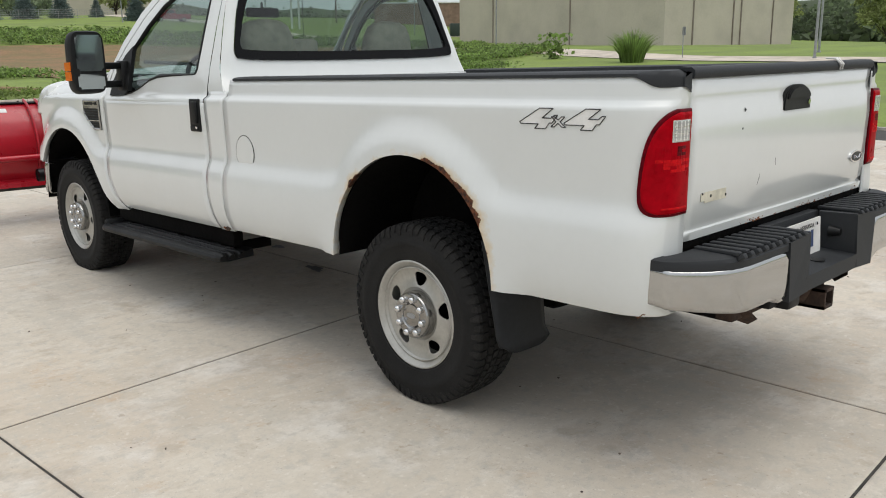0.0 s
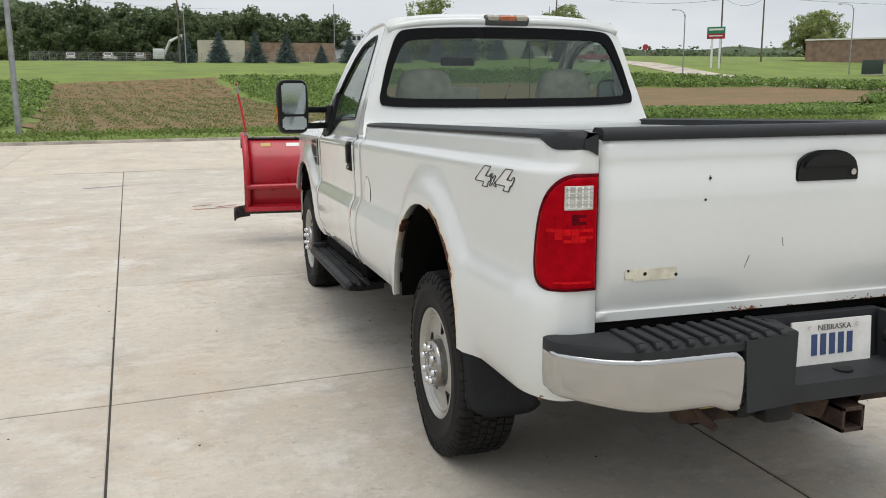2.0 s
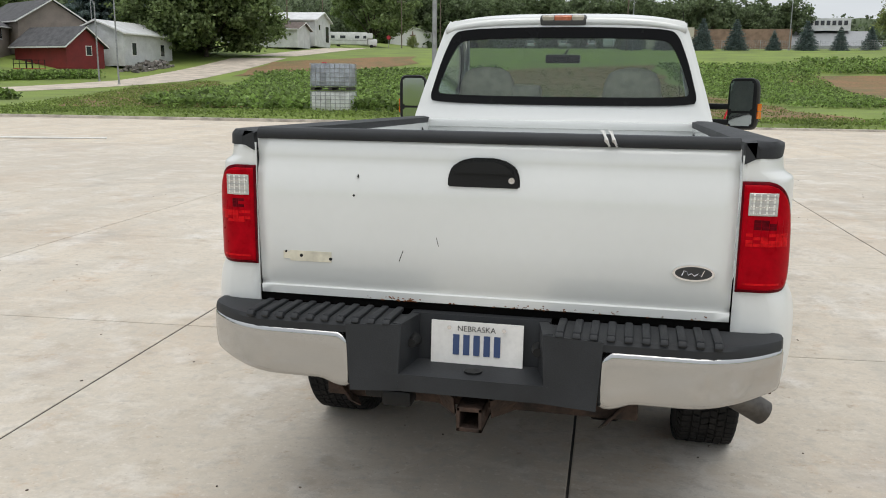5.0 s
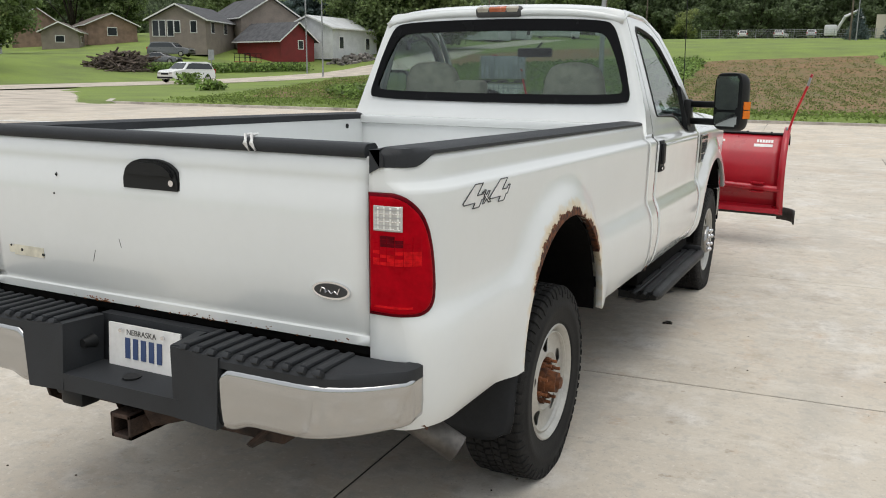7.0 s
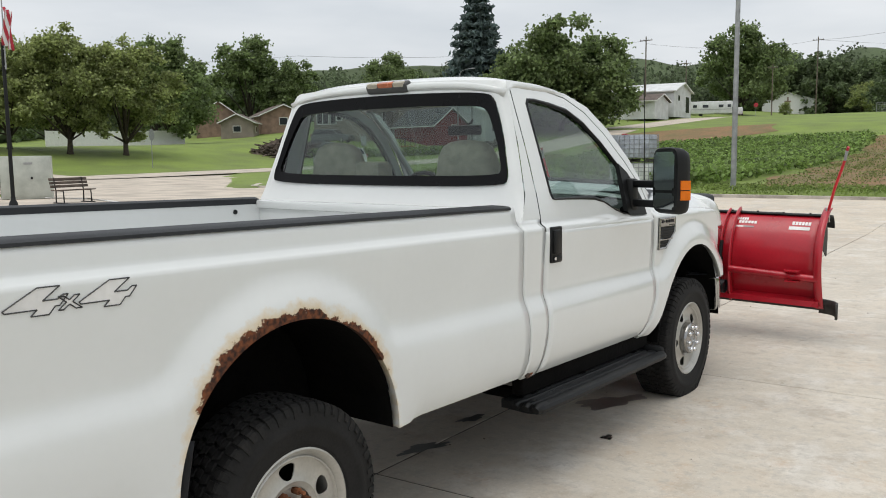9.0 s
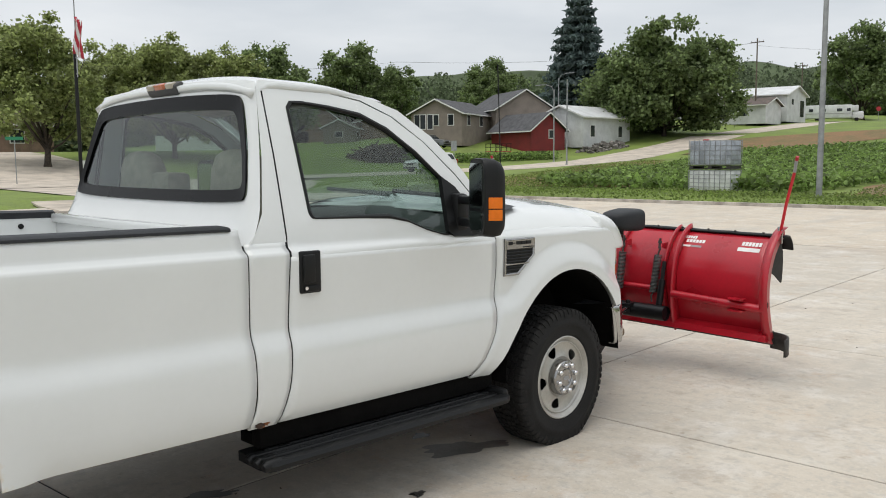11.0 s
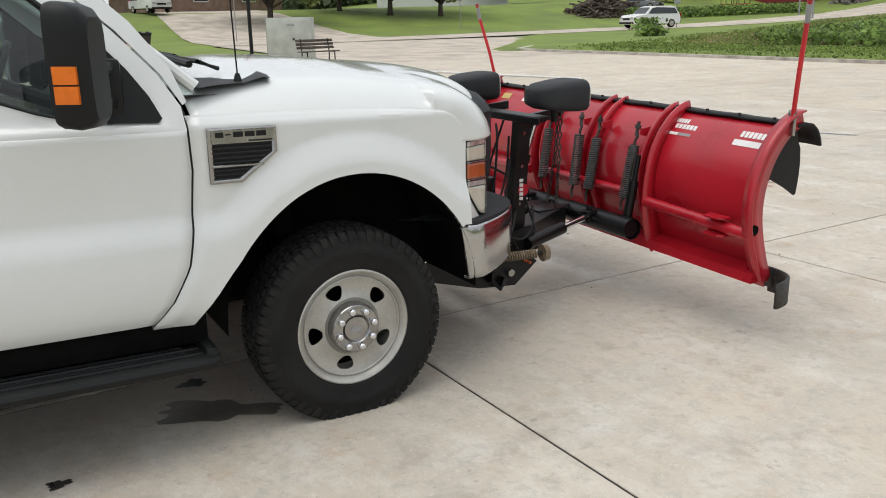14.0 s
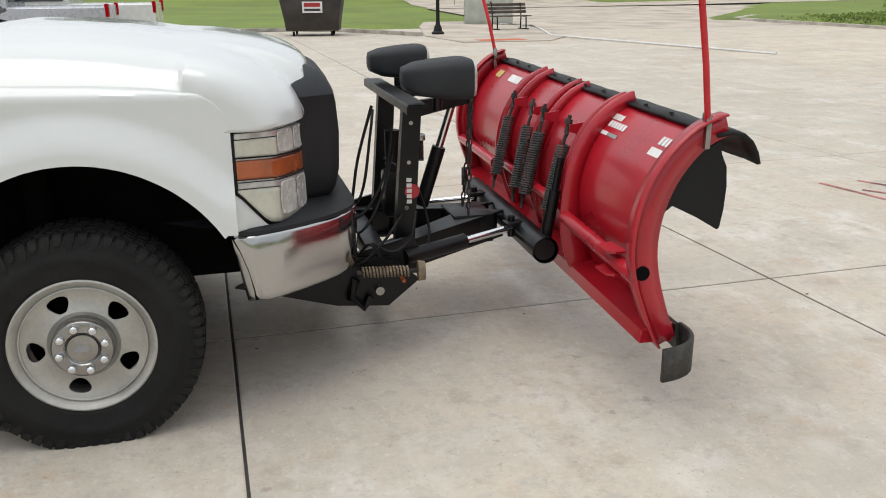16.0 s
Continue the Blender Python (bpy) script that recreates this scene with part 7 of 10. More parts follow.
# lift frame uprights, top bar, lamps
frame_lift = None
for s in (-1, 1):
    bm = bmesh.new()
    prism(bm, [(s * 0.26, 4.69, 0.32), (s * 0.26, 4.78, 0.32), (s * 0.26, 4.83, 1.07), (s * 0.26, 4.75, 1.07)], (s * 0.055, 0, 0))
    if s < 0:
        frame_lift = part("lift_frame", bm, "plow_black", plow, "black steel lift tower", smooth=25)
    else:
        part("upright", bm, "plow_black", frame_lift, smooth=25)
    bm = bmesh.new()
    prism(bm, [(s * 0.29, 4.78, 1.00), (s * 0.26, 5.06, 1.055), (s * 0.26, 5.06, 1.10), (s * 0.29, 4.76, 1.07)], (s * -0.03, 0, 0))
    part("lift_arm", bm, "plow_black", frame_lift, smooth=25)
    bm = bmesh.new()
    prism(bm, [(s * 0.40, 4.42, 0.32), (s * 0.40, 4.62, 0.26), (s * 0.40, 4.82, 0.40), (s * 0.40, 4.76, 0.52), (s * 0.40, 4.42, 0.44)], (s * 0.02, 0, 0))
    part("foot_plate", bm, "plow_black", frame_lift, smooth=25)
bm = bmesh.new()
box(bm, (0, 4.765, 1.088), (1.06, 0.085, 0.010), 0.003, seg=1)
box(bm, (0, 4.725, 1.072), (1.06, 0.008, 0.036), 0.003, seg=1)
part("lamp_bar", bm, "plow_black", frame_lift, smooth=25)
bm = bmesh.new()
box(bm, (-0.06, 4.77, 0.60), (0.13, 0.10, 0.22), 0.02)
cyl(bm, (-0.06, 4.77, 0.71), (-0.06, 4.77, 0.90), 0.036, seg=16)
part("pump_housing", bm, "plow_black", frame_lift)
bm = bmesh.new()
cyl(bm, (0.20, 4.85, 0.80), (0.20, 4.85, 0.90), 0.012, seg=8)
box(bm, (0.20, 4.85, 0.905), (0.035, 0.035, 0.03), 0.005)
part("valve_knob", bm, "cap", frame_lift)
for s in (-1, 1):
    for zz in (0.46, 0.62, 0.82, 0.99):
        bm = bmesh.new()
        cyl(bm, (s * 0.31, 4.71 + zz * 0.07, zz), (s * 0.326, 4.71 + zz * 0.07, zz), 0.010, seg=6)
        part("frame_bolt", bm, "cap", frame_lift)
bm = bmesh.new()
for k in range(5):
    box(bm, (0.3165, 4.768, 0.645 + 0.024 * k), (0.003, 0.022, 0.017), rot=(-4, 0, 0))
part("label_bars", bm, "white_decal", frame_lift, smooth=0)
bm = bmesh.new()
cyl(bm, (0.3155, 4.782, 0.69), (0.3175, 4.782, 0.69), 0.033, seg=20)
part("label_disc", bm, "plow", frame_lift)
bm = bmesh.new()
a, b = Vector((0.06, 4.88, 0.56)), Vector((0.10, 5.03, 1.06))
cyl(bm, a, a.lerp(b, 0.55), 0.032, seg=12)
lift_ram = part("lift_ram", bm, "plow_black", plow, "lift ram with a bright rod")
bm = bmesh.new()
cyl(bm, a.lerp(b, 0.5), b, 0.018, seg=12)
part("ram_rod", bm, "bright", lift_ram)
for s in (-1, 1):
    c = Vector((0.475 if s > 0 else -0.33, 4.86, 1.19))
    bm = bmesh.new()
    rows = []
    for yy, w, h, dz in ((-0.15, 0.03, 0.025, 0.005), (-0.14, 0.07, 0.045, 0.002), (-0.09, 0.105, 0.064, 0.0), (0.0, 0.122, 0.076, 0.0), (0.09, 0.128, 0.082, 0.0), (0.12, 0.126, 0.080, 0.0)):
        rows.append([c + Vector((w * math.copysign(abs(math.cos(t)) ** 0.45, math.cos(t)), yy, dz + h * math.copysign(abs(math.sin(t)) ** 0.45, math.sin(t)))) for t in [2 * math.pi * k / 32 for k in range(32)]])
    g = sheet(bm, rows, closed=True)
    bm.faces.new(g[0][::-1])
    bm.faces.new(g[-1])
    bmesh.ops.recalc_face_normals(bm, faces=bm.faces[:])
    lamp = part("plow_headlamp", bm, "grey_plastic", plow, "dark grey plow headlamp with a clear lens", smooth=45)
    bm = bmesh.new()
    rows = []
    for yy, w, h in ((0.12, 0.122, 0.077), (0.132, 0.118, 0.073), (0.142, 0.09, 0.05)):
        rows.append([c + Vector((w * math.copysign(abs(math.cos(t)) ** 0.45, math.cos(t)), yy, h * math.copysign(abs(math.sin(t)) ** 0.45, math.sin(t)))) for t in [2 * math.pi * k / 32 for k in range(32)]])
    g = sheet(bm, rows, closed=True)
    bm.faces.new(g[-1])
    bmesh.ops.recalc_face_normals(bm, faces=bm.faces[:])
    part("lens", bm, "clear_lens", lamp)
    bm = bmesh.new()
    cyl(bm, c + Vector((0, 0, -0.13)), c + Vector((0, 0, -0.07)), 0.02, seg=10)
    part("lamp_stem", bm, "plow_black", lamp)
# chain


def chain(pts, parent, link=0.034):
    pts = [Vector(p) for p in pts]
    k = 0
    for a, b in zip(pts, pts[1:]):
        n = max(1, round((b - a).length / link))
        q0 = (b - a).to_track_quat("Z", "Y").to_matrix()
        for j in range(n):
            c = a.lerp(b, (j + 0.5) / n)
            q = q0 @ Matrix.Rotation(math.pi / 2 * (k % 2), 3, "Z")
            bm = bmesh.new()
            tube(bm, [c + q @ Vector((0.009 * math.cos(t), 0, 0.020 * math.sin(t))) for t in [2 * math.pi * m / 10 for m in range(11)]], 0.0042, 5)
            part("chain_link", bm, "dirty_edge", parent)
            k += 1


hook = bmesh.new()
cyl(hook, (0.20, 5.06, 1.075), (0.28, 5.06, 1.075), 0.012, seg=8)
chains = part("lift_chain", hook, "dirty_edge", plow, "dark steel lift chain")
chain([(0.235, 5.065, 1.07), (0.225, 5.06, 0.85), (0.17, 5.05, 0.57)], chains)
chain([(0.26, 5.065, 1.07), (0.255, 5.06, 0.80), (0.235, 5.06, 0.54)], chains)
# spring-loaded locking pin with its knob
bm = bmesh.new()
cyl(bm, (0.50, 4.50, 0.40), (0.525, 4.77, 0.395), 0.010, seg=8)
pin = part("locking_pin", bm, "dirty_edge", plow, "rusty spring-loaded locking pin")
bm = bmesh.new()
a, b = Vector((0.50, 4.52, 0.40)), Vector((0.52, 4.72, 0.396))
q = (b - a).to_track_quat("Z", "Y").to_matrix()
tube(bm, [a + q @ Vector((0.020 * math.cos(2 * math.pi * k / 9), 0.020 * math.sin(2 * math.pi * k / 9), (b - a).length * k / 126)) for k in range(127)], 0.0055, 5)
part("pin_spring", bm, "tan_iron", pin)
bm = bmesh.new()
cyl(bm, (0.524, 4.755, 0.395), (0.527, 4.785, 0.395), 0.045, 0.040, seg=20)
part("pin_knob", bm, "tan_iron", pin)
bm = bmesh.new()
cyl(bm, (0.425, 4.70, 0.345), (0.50, 4.70, 0.345), 0.008, seg=8)
part("pin_handle", bm, "orange", pin)
# mount plates under the bumper and hook
for s in (-1, 1):
    bm = bmesh.new()
    prism(bm, [(s * 0.43, 4.0, 0.36), (s * 0.43, 4.42, 0.24), (s * 0.43, 4.64, 0.22), (s * 0.43, 4.78, 0.33), (s * 0.43, 4.66, 0.44), (s * 0.43, 4.20, 0.46)], (s * 0.016, 0, 0))
    plate_ob = part("mount_plate", bm, "plow_black", plow, smooth=25)
    bm = bmesh.new()
    cyl(bm, (s * 0.44, 4.60, 0.30), (s * 0.475, 4.60, 0.30), 0.02, seg=8)
    part("bolt", bm, "cap", plate_ob)
    bm = bmesh.new()
    tube(bm, [(s * 0.47, 4.50, 0.36), (s * 0.47, 4.47, 0.28), (s * 0.47, 4.53, 0.23), (s * 0.47, 4.56, 0.28)], 0.018, 8)
    part("tow_hook", bm, "plow_black", plate_ob)
# hoses and cables
for pts in ([(0.30, 4.45, 0.55), (0.36, 4.55, 0.70), (0.34, 4.60, 0.95), (0.30, 4.62, 1.05)], [(0.38, 4.42, 0.46), (0.46, 4.50, 0.42), (0.44, 4.62, 0.50), (0.30, 4.75, 0.60)],
            [(0.25, 4.42, 0.50), (0.33, 4.50, 0.62), (0.36, 4.54, 0.85), (0.40, 4.6, 1.08)], [(0.10, 4.70, 0.80), (0.20, 4.82, 0.70), (0.30, 4.86, 0.50), (0.42, 4.80, 0.44)],
            [(0.42, 4.58, 0.50), (0.47, 4.66, 0.47), (0.46, 4.74, 0.52), (0.40, 4.78, 0.62)], [(0.36, 4.46, 0.58), (0.38, 4.56, 0.63), (0.33, 4.66, 0.78), (0.30, 4.70, 0.98)],
            [(0.32, 4.44, 0.52), (0.40, 4.54, 0.55), (0.37, 4.63, 0.68), (0.31, 4.70, 0.86)], [(0.44, 4.52, 0.46), (0.50, 4.56, 0.52), (0.48, 4.62, 0.44), (0.40, 4.70, 0.40)]):
    bm = bmesh.new()
    vs = [Vector(p) for p in pts]
    fine = []
    for k in range(len(vs) - 1):
        p0, p1, p2, p3 = vs[max(0, k - 1)], vs[k], vs[k + 1], vs[min(len(vs) - 1, k + 2)]
        for t in [j / 6 for j in range(6)]:
            fine.append(0.5 * ((2 * p1) + (p2 - p0) * t + (2 * p0 - 5 * p1 + 4 * p2 - p3) * t * t + (3 * p1 - p0 - 3 * p2 + p3) * t ** 3))
    tube(bm, fine + [vs[-1]], 0.0065, 6)
    part("hose", bm, "black", plow, "black hydraulic hose")
# decals on the back of the blade: plain bars in the colours of the lettering
for x0, x1, f0, f1, mt in ((1.05, 1.22, 0.735, 0.775, "white_decal"), (1.07, 1.225, 0.795, 0.84, "white_decal"), (0.62, 0.78, 0.785, 0.82, "white_decal"), (0.58, 0.70, 0.83, 0.865, "white_decal"),
                           (0.58, 0.67, 0.735, 0.755, "white_decal"), (0.675, 0.76, 0.735, 0.755, "grey_decal"), (-1.16, -1.06, 0.80, 0.86, "yellow_label"), (-0.90, -0.70, 0.80, 0.86, "white_decal")):
    n = 6 if (f0 > 0.78 and mt == "white_decal" and x0 > 0.5) else 1
    for k in range(n):
        bm = bmesh.new()
        a = x0 + (x1 - x0) * k / n
        b = x0 + (x1 - x0) * (k + (0.8 if n > 1 else 1)) / n
        sheet(bm, [[blade_pt(a, f, 0.0065), blade_pt(b, f, 0.0065)] for f in (f0, (f0 + f1) / 2, f1)])
        part("decal_bar", bm, mt, board, smooth=0)
# ---- field, plants, trees ----


def at_ground(x, y, lift=0.0):
    return Vector((x, y, land(x, y) + lift))


def drape(name, outline, lift, mat, label, category, step=2.5, kind="structure"):
    """A patch of ground cover on the land inside a plan outline, in strips along y."""
    bm = bmesh.new()
    ys = sorted({p[1] for p in outline})
    y0, y1 = ys[0], ys[-1]
    n = max(2, round((y1 - y0) / step))
    rows = []
    for k in range(n + 1):
        y = y0 + (y1 - y0) * (k + (0.001 if k == 0 else -0.001 if k == n else 0)) / n
        xs = []
        for (ax, ay), (bx, by) in zip(outline, outline[1:] + outline[:1]):
            if min(ay, by) <= y < max(ay, by):
                xs.append(ax + (bx - ax) * (y - ay) / (by - ay))
        a, b = min(xs), max(xs)
        m = 12
        rows.append([at_ground(a + (b - a) * j / m + 0.5 * math.sin(k * 1.3 + j) * (j in (0, m)), y, lift) for j in range(m + 1)])
    sheet(bm, rows)
    bm.normal_update()
    if sum(f.normal.z for f in bm.faces) < 0:
        bmesh.ops.reverse_faces(bm, faces=bm.faces[:])
    ob = part(name, bm, mat, None, smooth=60)
    return tagged(ob, label, category, kind=kind)


M["soil_rows"] = material("tilled_soil_rows", (0.20, 0.115, 0.052), 0.98, var=0.3, scale=0.35, fine=4, bump=1.0, second=(0.135, 0.12, 0.04))
M["leaf_soy"] = leafy("bean_leaf", (0.215, 0.315, 0.085), rough=0.6, var=0.2, scale=0.8, island=0.6)
M["leaf"] = leafy("tree_leaf", (0.31, 0.36, 0.135), rough=0.65, var=0.15, scale=0.6, island=0.5)
M["leaf_dark"] = leafy("tree_leaf_dark", (0.20, 0.265, 0.105), rough=0.65, var=0.15, scale=0.6, island=0.5)
# leaf colour of the far trees, lightened to carry the haze of distance
M["leaf_far"] = leafy("hazed_tree_leaf", (0.155, 0.205, 0.10), rough=0.7, var=0.15, scale=0.6, island=0.5)
M["needle"] = leafy("spruce_needles", (0.14, 0.19, 0.18), rough=0.7, var=0.15, scale=1.0, island=0.45)
M["woods"] = leafy("far_woods", (0.125, 0.165, 0.085), rough=0.8, var=0.2, scale=0.05, island=0.5)
M["bark"] = material("bark", (0.07, 0.055, 0.042), 0.95, var=0.3, scale=6, fine=30, bump=0.6)
M["grass_blade"] = leafy("grass_blades", (0.20, 0.27, 0.07), rough=0.8, var=0.15, scale=0.5, island=0.4)
M["weed"] = leafy("seedling_leaf", (0.20, 0.24, 0.08), rough=0.9, var=0.2, scale=2, island=0.4)

drape("soil_patch", [(-7.5, 30.5), (-15.5, 101), (2, 107), (6.5, 57), (9.5, 30.5)], 0.05, "soil_rows", "bare brown tilled soil with sparse weeds", "soil")
drape("soil_patch", [(14, 43), (60, 46), (62, 78), (38, 98), (16, 96)], 0.05, "soil_rows", "bare brown tilled soil between bean rows", "soil")
drape("soil_patch", [(-46, 90), (-49, 108), (-31, 117), (-28, 107), (-34, 97)], 0.05, "soil_rows", "bare brown soil strip beside the street", "soil")
drape("soil_patch", [(-27, 32), (-34, 44), (-46, 70), (-45, 84), (-30, 60), (-21, 44), (-18, 33)], 0.04, "soil_rows", "weedy tilled soil by the street", "soil")


def leaf_cloud(name, centers, sizes, mat, tilt=0.6, seed=1, aspect=0.75, smooth=False):
    """One mesh of small leaf faces at the centres given (numpy)."""
    rng = np.random.default_rng(seed)
    n = len(centers)
    d = rng.normal(size=(n, 3))
    d[:, 2] = np.abs(d[:, 2]) * (1.0 / max(0.05, tilt))
    d /= np.linalg.norm(d, axis=1)[:, None]
    a = np.cross(d, rng.normal(size=(n, 3)))
    a /= np.linalg.norm(a, axis=1)[:, None] + 1e-9
    b = np.cross(d, a)
    s = np.asarray(sizes)[:, None]
    c = np.asarray(centers)
    fold = d * s * 0.25
    v = np.stack([c - a * s, c - b * s * aspect + fold, c + a * s, c + b * s * aspect + fold], 1).reshape(-1, 3)
    me = bpy.data.meshes.new(name)
    me.vertices.add(4 * n)
    me.vertices.foreach_set("co", v.astype(np.float32).ravel())
    me.loops.add(4 * n)
    me.loops.foreach_set("vertex_index", np.arange(4 * n, dtype=np.int32))
    me.polygons.add(n)
    me.polygons.foreach_set("loop_start", np.arange(0, 4 * n, 4, dtype=np.int32))
    me.update(calc_edges=True)
    me.materials.append(M[mat])
    return me


def inside(outline, x, y):
    hit = False
    for (ax, ay), (bx, by) in zip(outline, outline[1:] + outline[:1]):
        if (ay > y) != (by > y) and x < ax + (bx - ax) * (y - ay) / (by - ay):
            hit = not hit
    return hit


def crop(name, outline, per_m2, leaves, height, size, mat, label, seed, far=55.0, row=0.9):
    """Low leafy plants in rows inside an outline, thinner far away."""
    rnd = random.Random(seed)
    x0, x1 = min(p[0] for p in outline), max(p[0] for p in outline)
    y0, y1 = min(p[1] for p in outline), max(p[1] for p in outline)
    pts, sz = [], []
    for _ in range(int((x1 - x0) * (y1 - y0) * per_m2)):
        x, y = rnd.uniform(x0, x1), rnd.uniform(y0, y1)
        u = x + 0.12 * y
        x = round(u / row) * row - 0.12 * y + rnd.gauss(0, row * 0.22)
        keep = min(1.0, (far / max(far, y)) ** 1.6)
        if not inside(outline, x, y) or rnd.random() > keep:
            continue
        big = 1 + 0.8 * (1 - keep)
        patch = 0.65 + 0.7 * (noise.noise((x * 0.15, y * 0.15, seed)) * 0.5 + 0.5)
        hh = height * patch * rnd.uniform(0.7, 1.15)
        g = land(x, y) + 0.04
        for _ in range(leaves):
            f = rnd.random() ** 0.6
            pts.append((x + rnd.gauss(0, 0.2) * big, y + rnd.gauss(0, 0.2) * big, g + hh * f))
            sz.append(size * big * rnd.uniform(0.7, 1.25))
    ob = new(name, leaf_cloud(name, np.array(pts), sz, mat, 0.55, seed))
    return tagged(ob, label, "plants", kind="stuff")


crop("bean_plants", [(-24, 35), (-20.5, 32.5), (-8.6, 32.0), (-15.6, 101), (-43, 90), (-30, 58)], 7.0, 11, 0.60, 0.125, "leaf_soy", "dense green bean plants in rows", 21)
crop("bean_plants", [(9.8, 31.5), (40, 34), (38, 44), (14, 42.5)], 7.0, 16, 0.40, 0.08, "leaf_soy", "green bean plants in a row", 22)
crop("bean_plants", [(7.2, 57), (3, 107), (20, 108), (15, 46), (9, 45)], 5.0, 12, 0.4, 0.09, "leaf_soy", "green bean plants in rows", 23)
crop("bean_plants", [(18, 98), (38, 99), (62, 79), (60, 47), (42, 40), (44, 46), (68, 62), (66, 88), (44, 113), (20, 111)], 4.5, 14, 0.7, 0.11, "leaf_soy", "green bean rows along the field edge", 24)
crop("weeds", [(-7.5, 31), (-15.0, 100), (2, 106), (6.5, 57), (9.4, 31)], 6.0, 4, 0.10, 0.045, "weed", "sparse green seedlings in rows on the bare soil", 25, row=1.5)
crop("weeds", [(-28, 31), (-46, 70), (-45, 84), (-21, 44), (-17, 33)], 8.0, 5, 0.14, 0.05, "grass_blade", "patchy weeds on tilled soil", 26, row=1.1)
crop("grass_tufts", [(-27, 26.0), (-28, 30.5), (9, 31.5), (30, 33), (30, 28.8), (9, 27.8)], 16.0, 5, 0.15, 0.055, "grass_blade", "rough grass verge along the kerb", 27, row=0.3)


def tree_meshes(name, height, radius, seed, leaf="leaf", leaf_size=0.34, count=2600, low=0.28, airy=0.35):
    """Trunk with limbs, and a crown of leaf clumps with gaps; returns two meshes."""
    rnd = random.Random(seed)
    bm = bmesh.new()
    r0 = height * 0.026
    top = Vector((rnd.uniform(-0.3, 0.3), rnd.uniform(-0.3, 0.3), height * 0.62))
    fork = height * low * rnd.uniform(0.7, 0.95)
    tube(bm, [(0, 0, -0.2), (0.02, 0.0, height * 0.03), (0.05, 0.04, fork), top.lerp(Vector((0, 0, fork)), 0.5), top], [r0 * 1.5, r0, r0 * 0.8, r0 * 0.55, r0 * 0.2], 9)
    lobes = []
    for k in range(11):
        a = k * 2.4 + rnd.uniform(-0.4, 0.4)
        h = height * (low + 0.10 + (0.86 - low) * ((k + 0.5) / 11) ** 0.9)
        f = (h / height - low) / (1 - low)
        rr = radius * (0.35 + 0.75 * math.sin(math.pi * min(1, f * 0.85 + 0.12))) * rnd.uniform(0.55, 0.85)
        c = Vector((rr * math.cos(a), rr * math.sin(a), h))
        tube(bm, [(0, 0, fork * rnd.uniform(0.85, 1.2)), c * 0.45 + Vector((0, 0, h * 0.12)), c], [r0 * 0.5, r0 * 0.3, r0 * 0.08], 6)
        lobes.append((c, radius * rnd.uniform(0.36, 0.52)))
    lobes.append((Vector((0, 0, height * 0.88)), radius * 0.42))
    lobes.append((Vector((0, 0, height * 0.62)), radius * 0.6))
    tm = bpy.data.meshes.new(name + "_trunk")
    bm.to_mesh(tm)
    bm.free()
    tm.shade_smooth()
    tm.materials.append(M["bark"])
    pts, sz = [], []
    clumps = []
    for c, r in lobes:
        for _ in range(22):
            d = Vector((rnd.gauss(0, 1), rnd.gauss(0, 1), rnd.gauss(0, 0.8))).normalized() * r * rnd.uniform(0.55, 1.05)
            clumps.append((c + d, r * rnd.uniform(0.16, 0.34)))
    clumps = [c for c in clumps if rnd.random() > airy * 0.5]
    for _ in range(count):
        c, r = rnd.choice(clumps)
        p = c + Vector((rnd.gauss(0, 1), rnd.gauss(0, 1), rnd.gauss(0, 0.7))) * r * 0.75
        if p.z > height * low * 0.75:
            pts.append(p)
            sz.append(leaf_size * rnd.uniform(0.6, 1.3))
    return tm, leaf_cloud(name + "_crown", np.array(pts), sz, leaf, 0.8, seed)


def spruce_meshes(name, height, radius, seed, count=2600, size=0.30):
    rnd = random.Random(seed)
    bm = bmesh.new()
    tube(bm, [(0, 0, -0.2), (0, 0, height * 0.5), (0, 0, height * 0.97)], [height * 0.022, height * 0.014, 0.01], 8)
    pts, sz = [], []
    tiers = 17
    for t in range(tiers):
        f = t / tiers
        r = radius * (1 - f) ** 0.85
        for k in range(max(5, int(13 * (1 - f) + 4))):
            a = k * 2.399 + t
            ln = r * rnd.uniform(0.75, 1.1)
            z = height * (0.05 + 0.93 * f)
            tube(bm, [(0, 0, z + 0.1 * ln), (ln * 0.9 * math.cos(a), ln * 0.9 * math.sin(a), z - 0.16 * ln)], [0.03, 0.006], 4)
            m = max(3, int(count / tiers / 13 * (0.4 + 1.2 * (1 - f))))
            for _ in range(m):
                g = rnd.random() ** 0.7
                pts.append((ln * g * math.cos(a) + rnd.gauss(0, 0.09 * radius * (1 - f * 0.6)), ln * g * math.sin(a) + rnd.gauss(0, 0.09 * radius * (1 - f * 0.6)), z + 0.1 * ln - 0.26 * ln * g + rnd.gauss(0, 0.05 * height / 6)))
                sz.append(size * rnd.uniform(0.6, 1.2))
    tm = bpy.data.meshes.new(name + "_trunk")
    bm.to_mesh(tm)
    bm.free()
    tm.materials.append(M["bark"])
    return tm, leaf_cloud(name + "_crown", np.array(pts), sz, "needle", 0.9, seed, 0.4)


def plant(kind_name, meshes, x, y, turn, scale, label, category="tree", group=""):
    tm, cm = meshes
    t = empty(kind_name, label, category, group)
    t.matrix_world = Matrix.Translation(at_ground(x, y, -0.05)) @ Matrix.Rotation(radians(turn), 4, "Z") @ Matrix.Scale(scale, 4)
    for nm, me in (("trunk", tm), ("crown", cm)):
        ob = new(nm, me)
        ob.parent = t
    return t


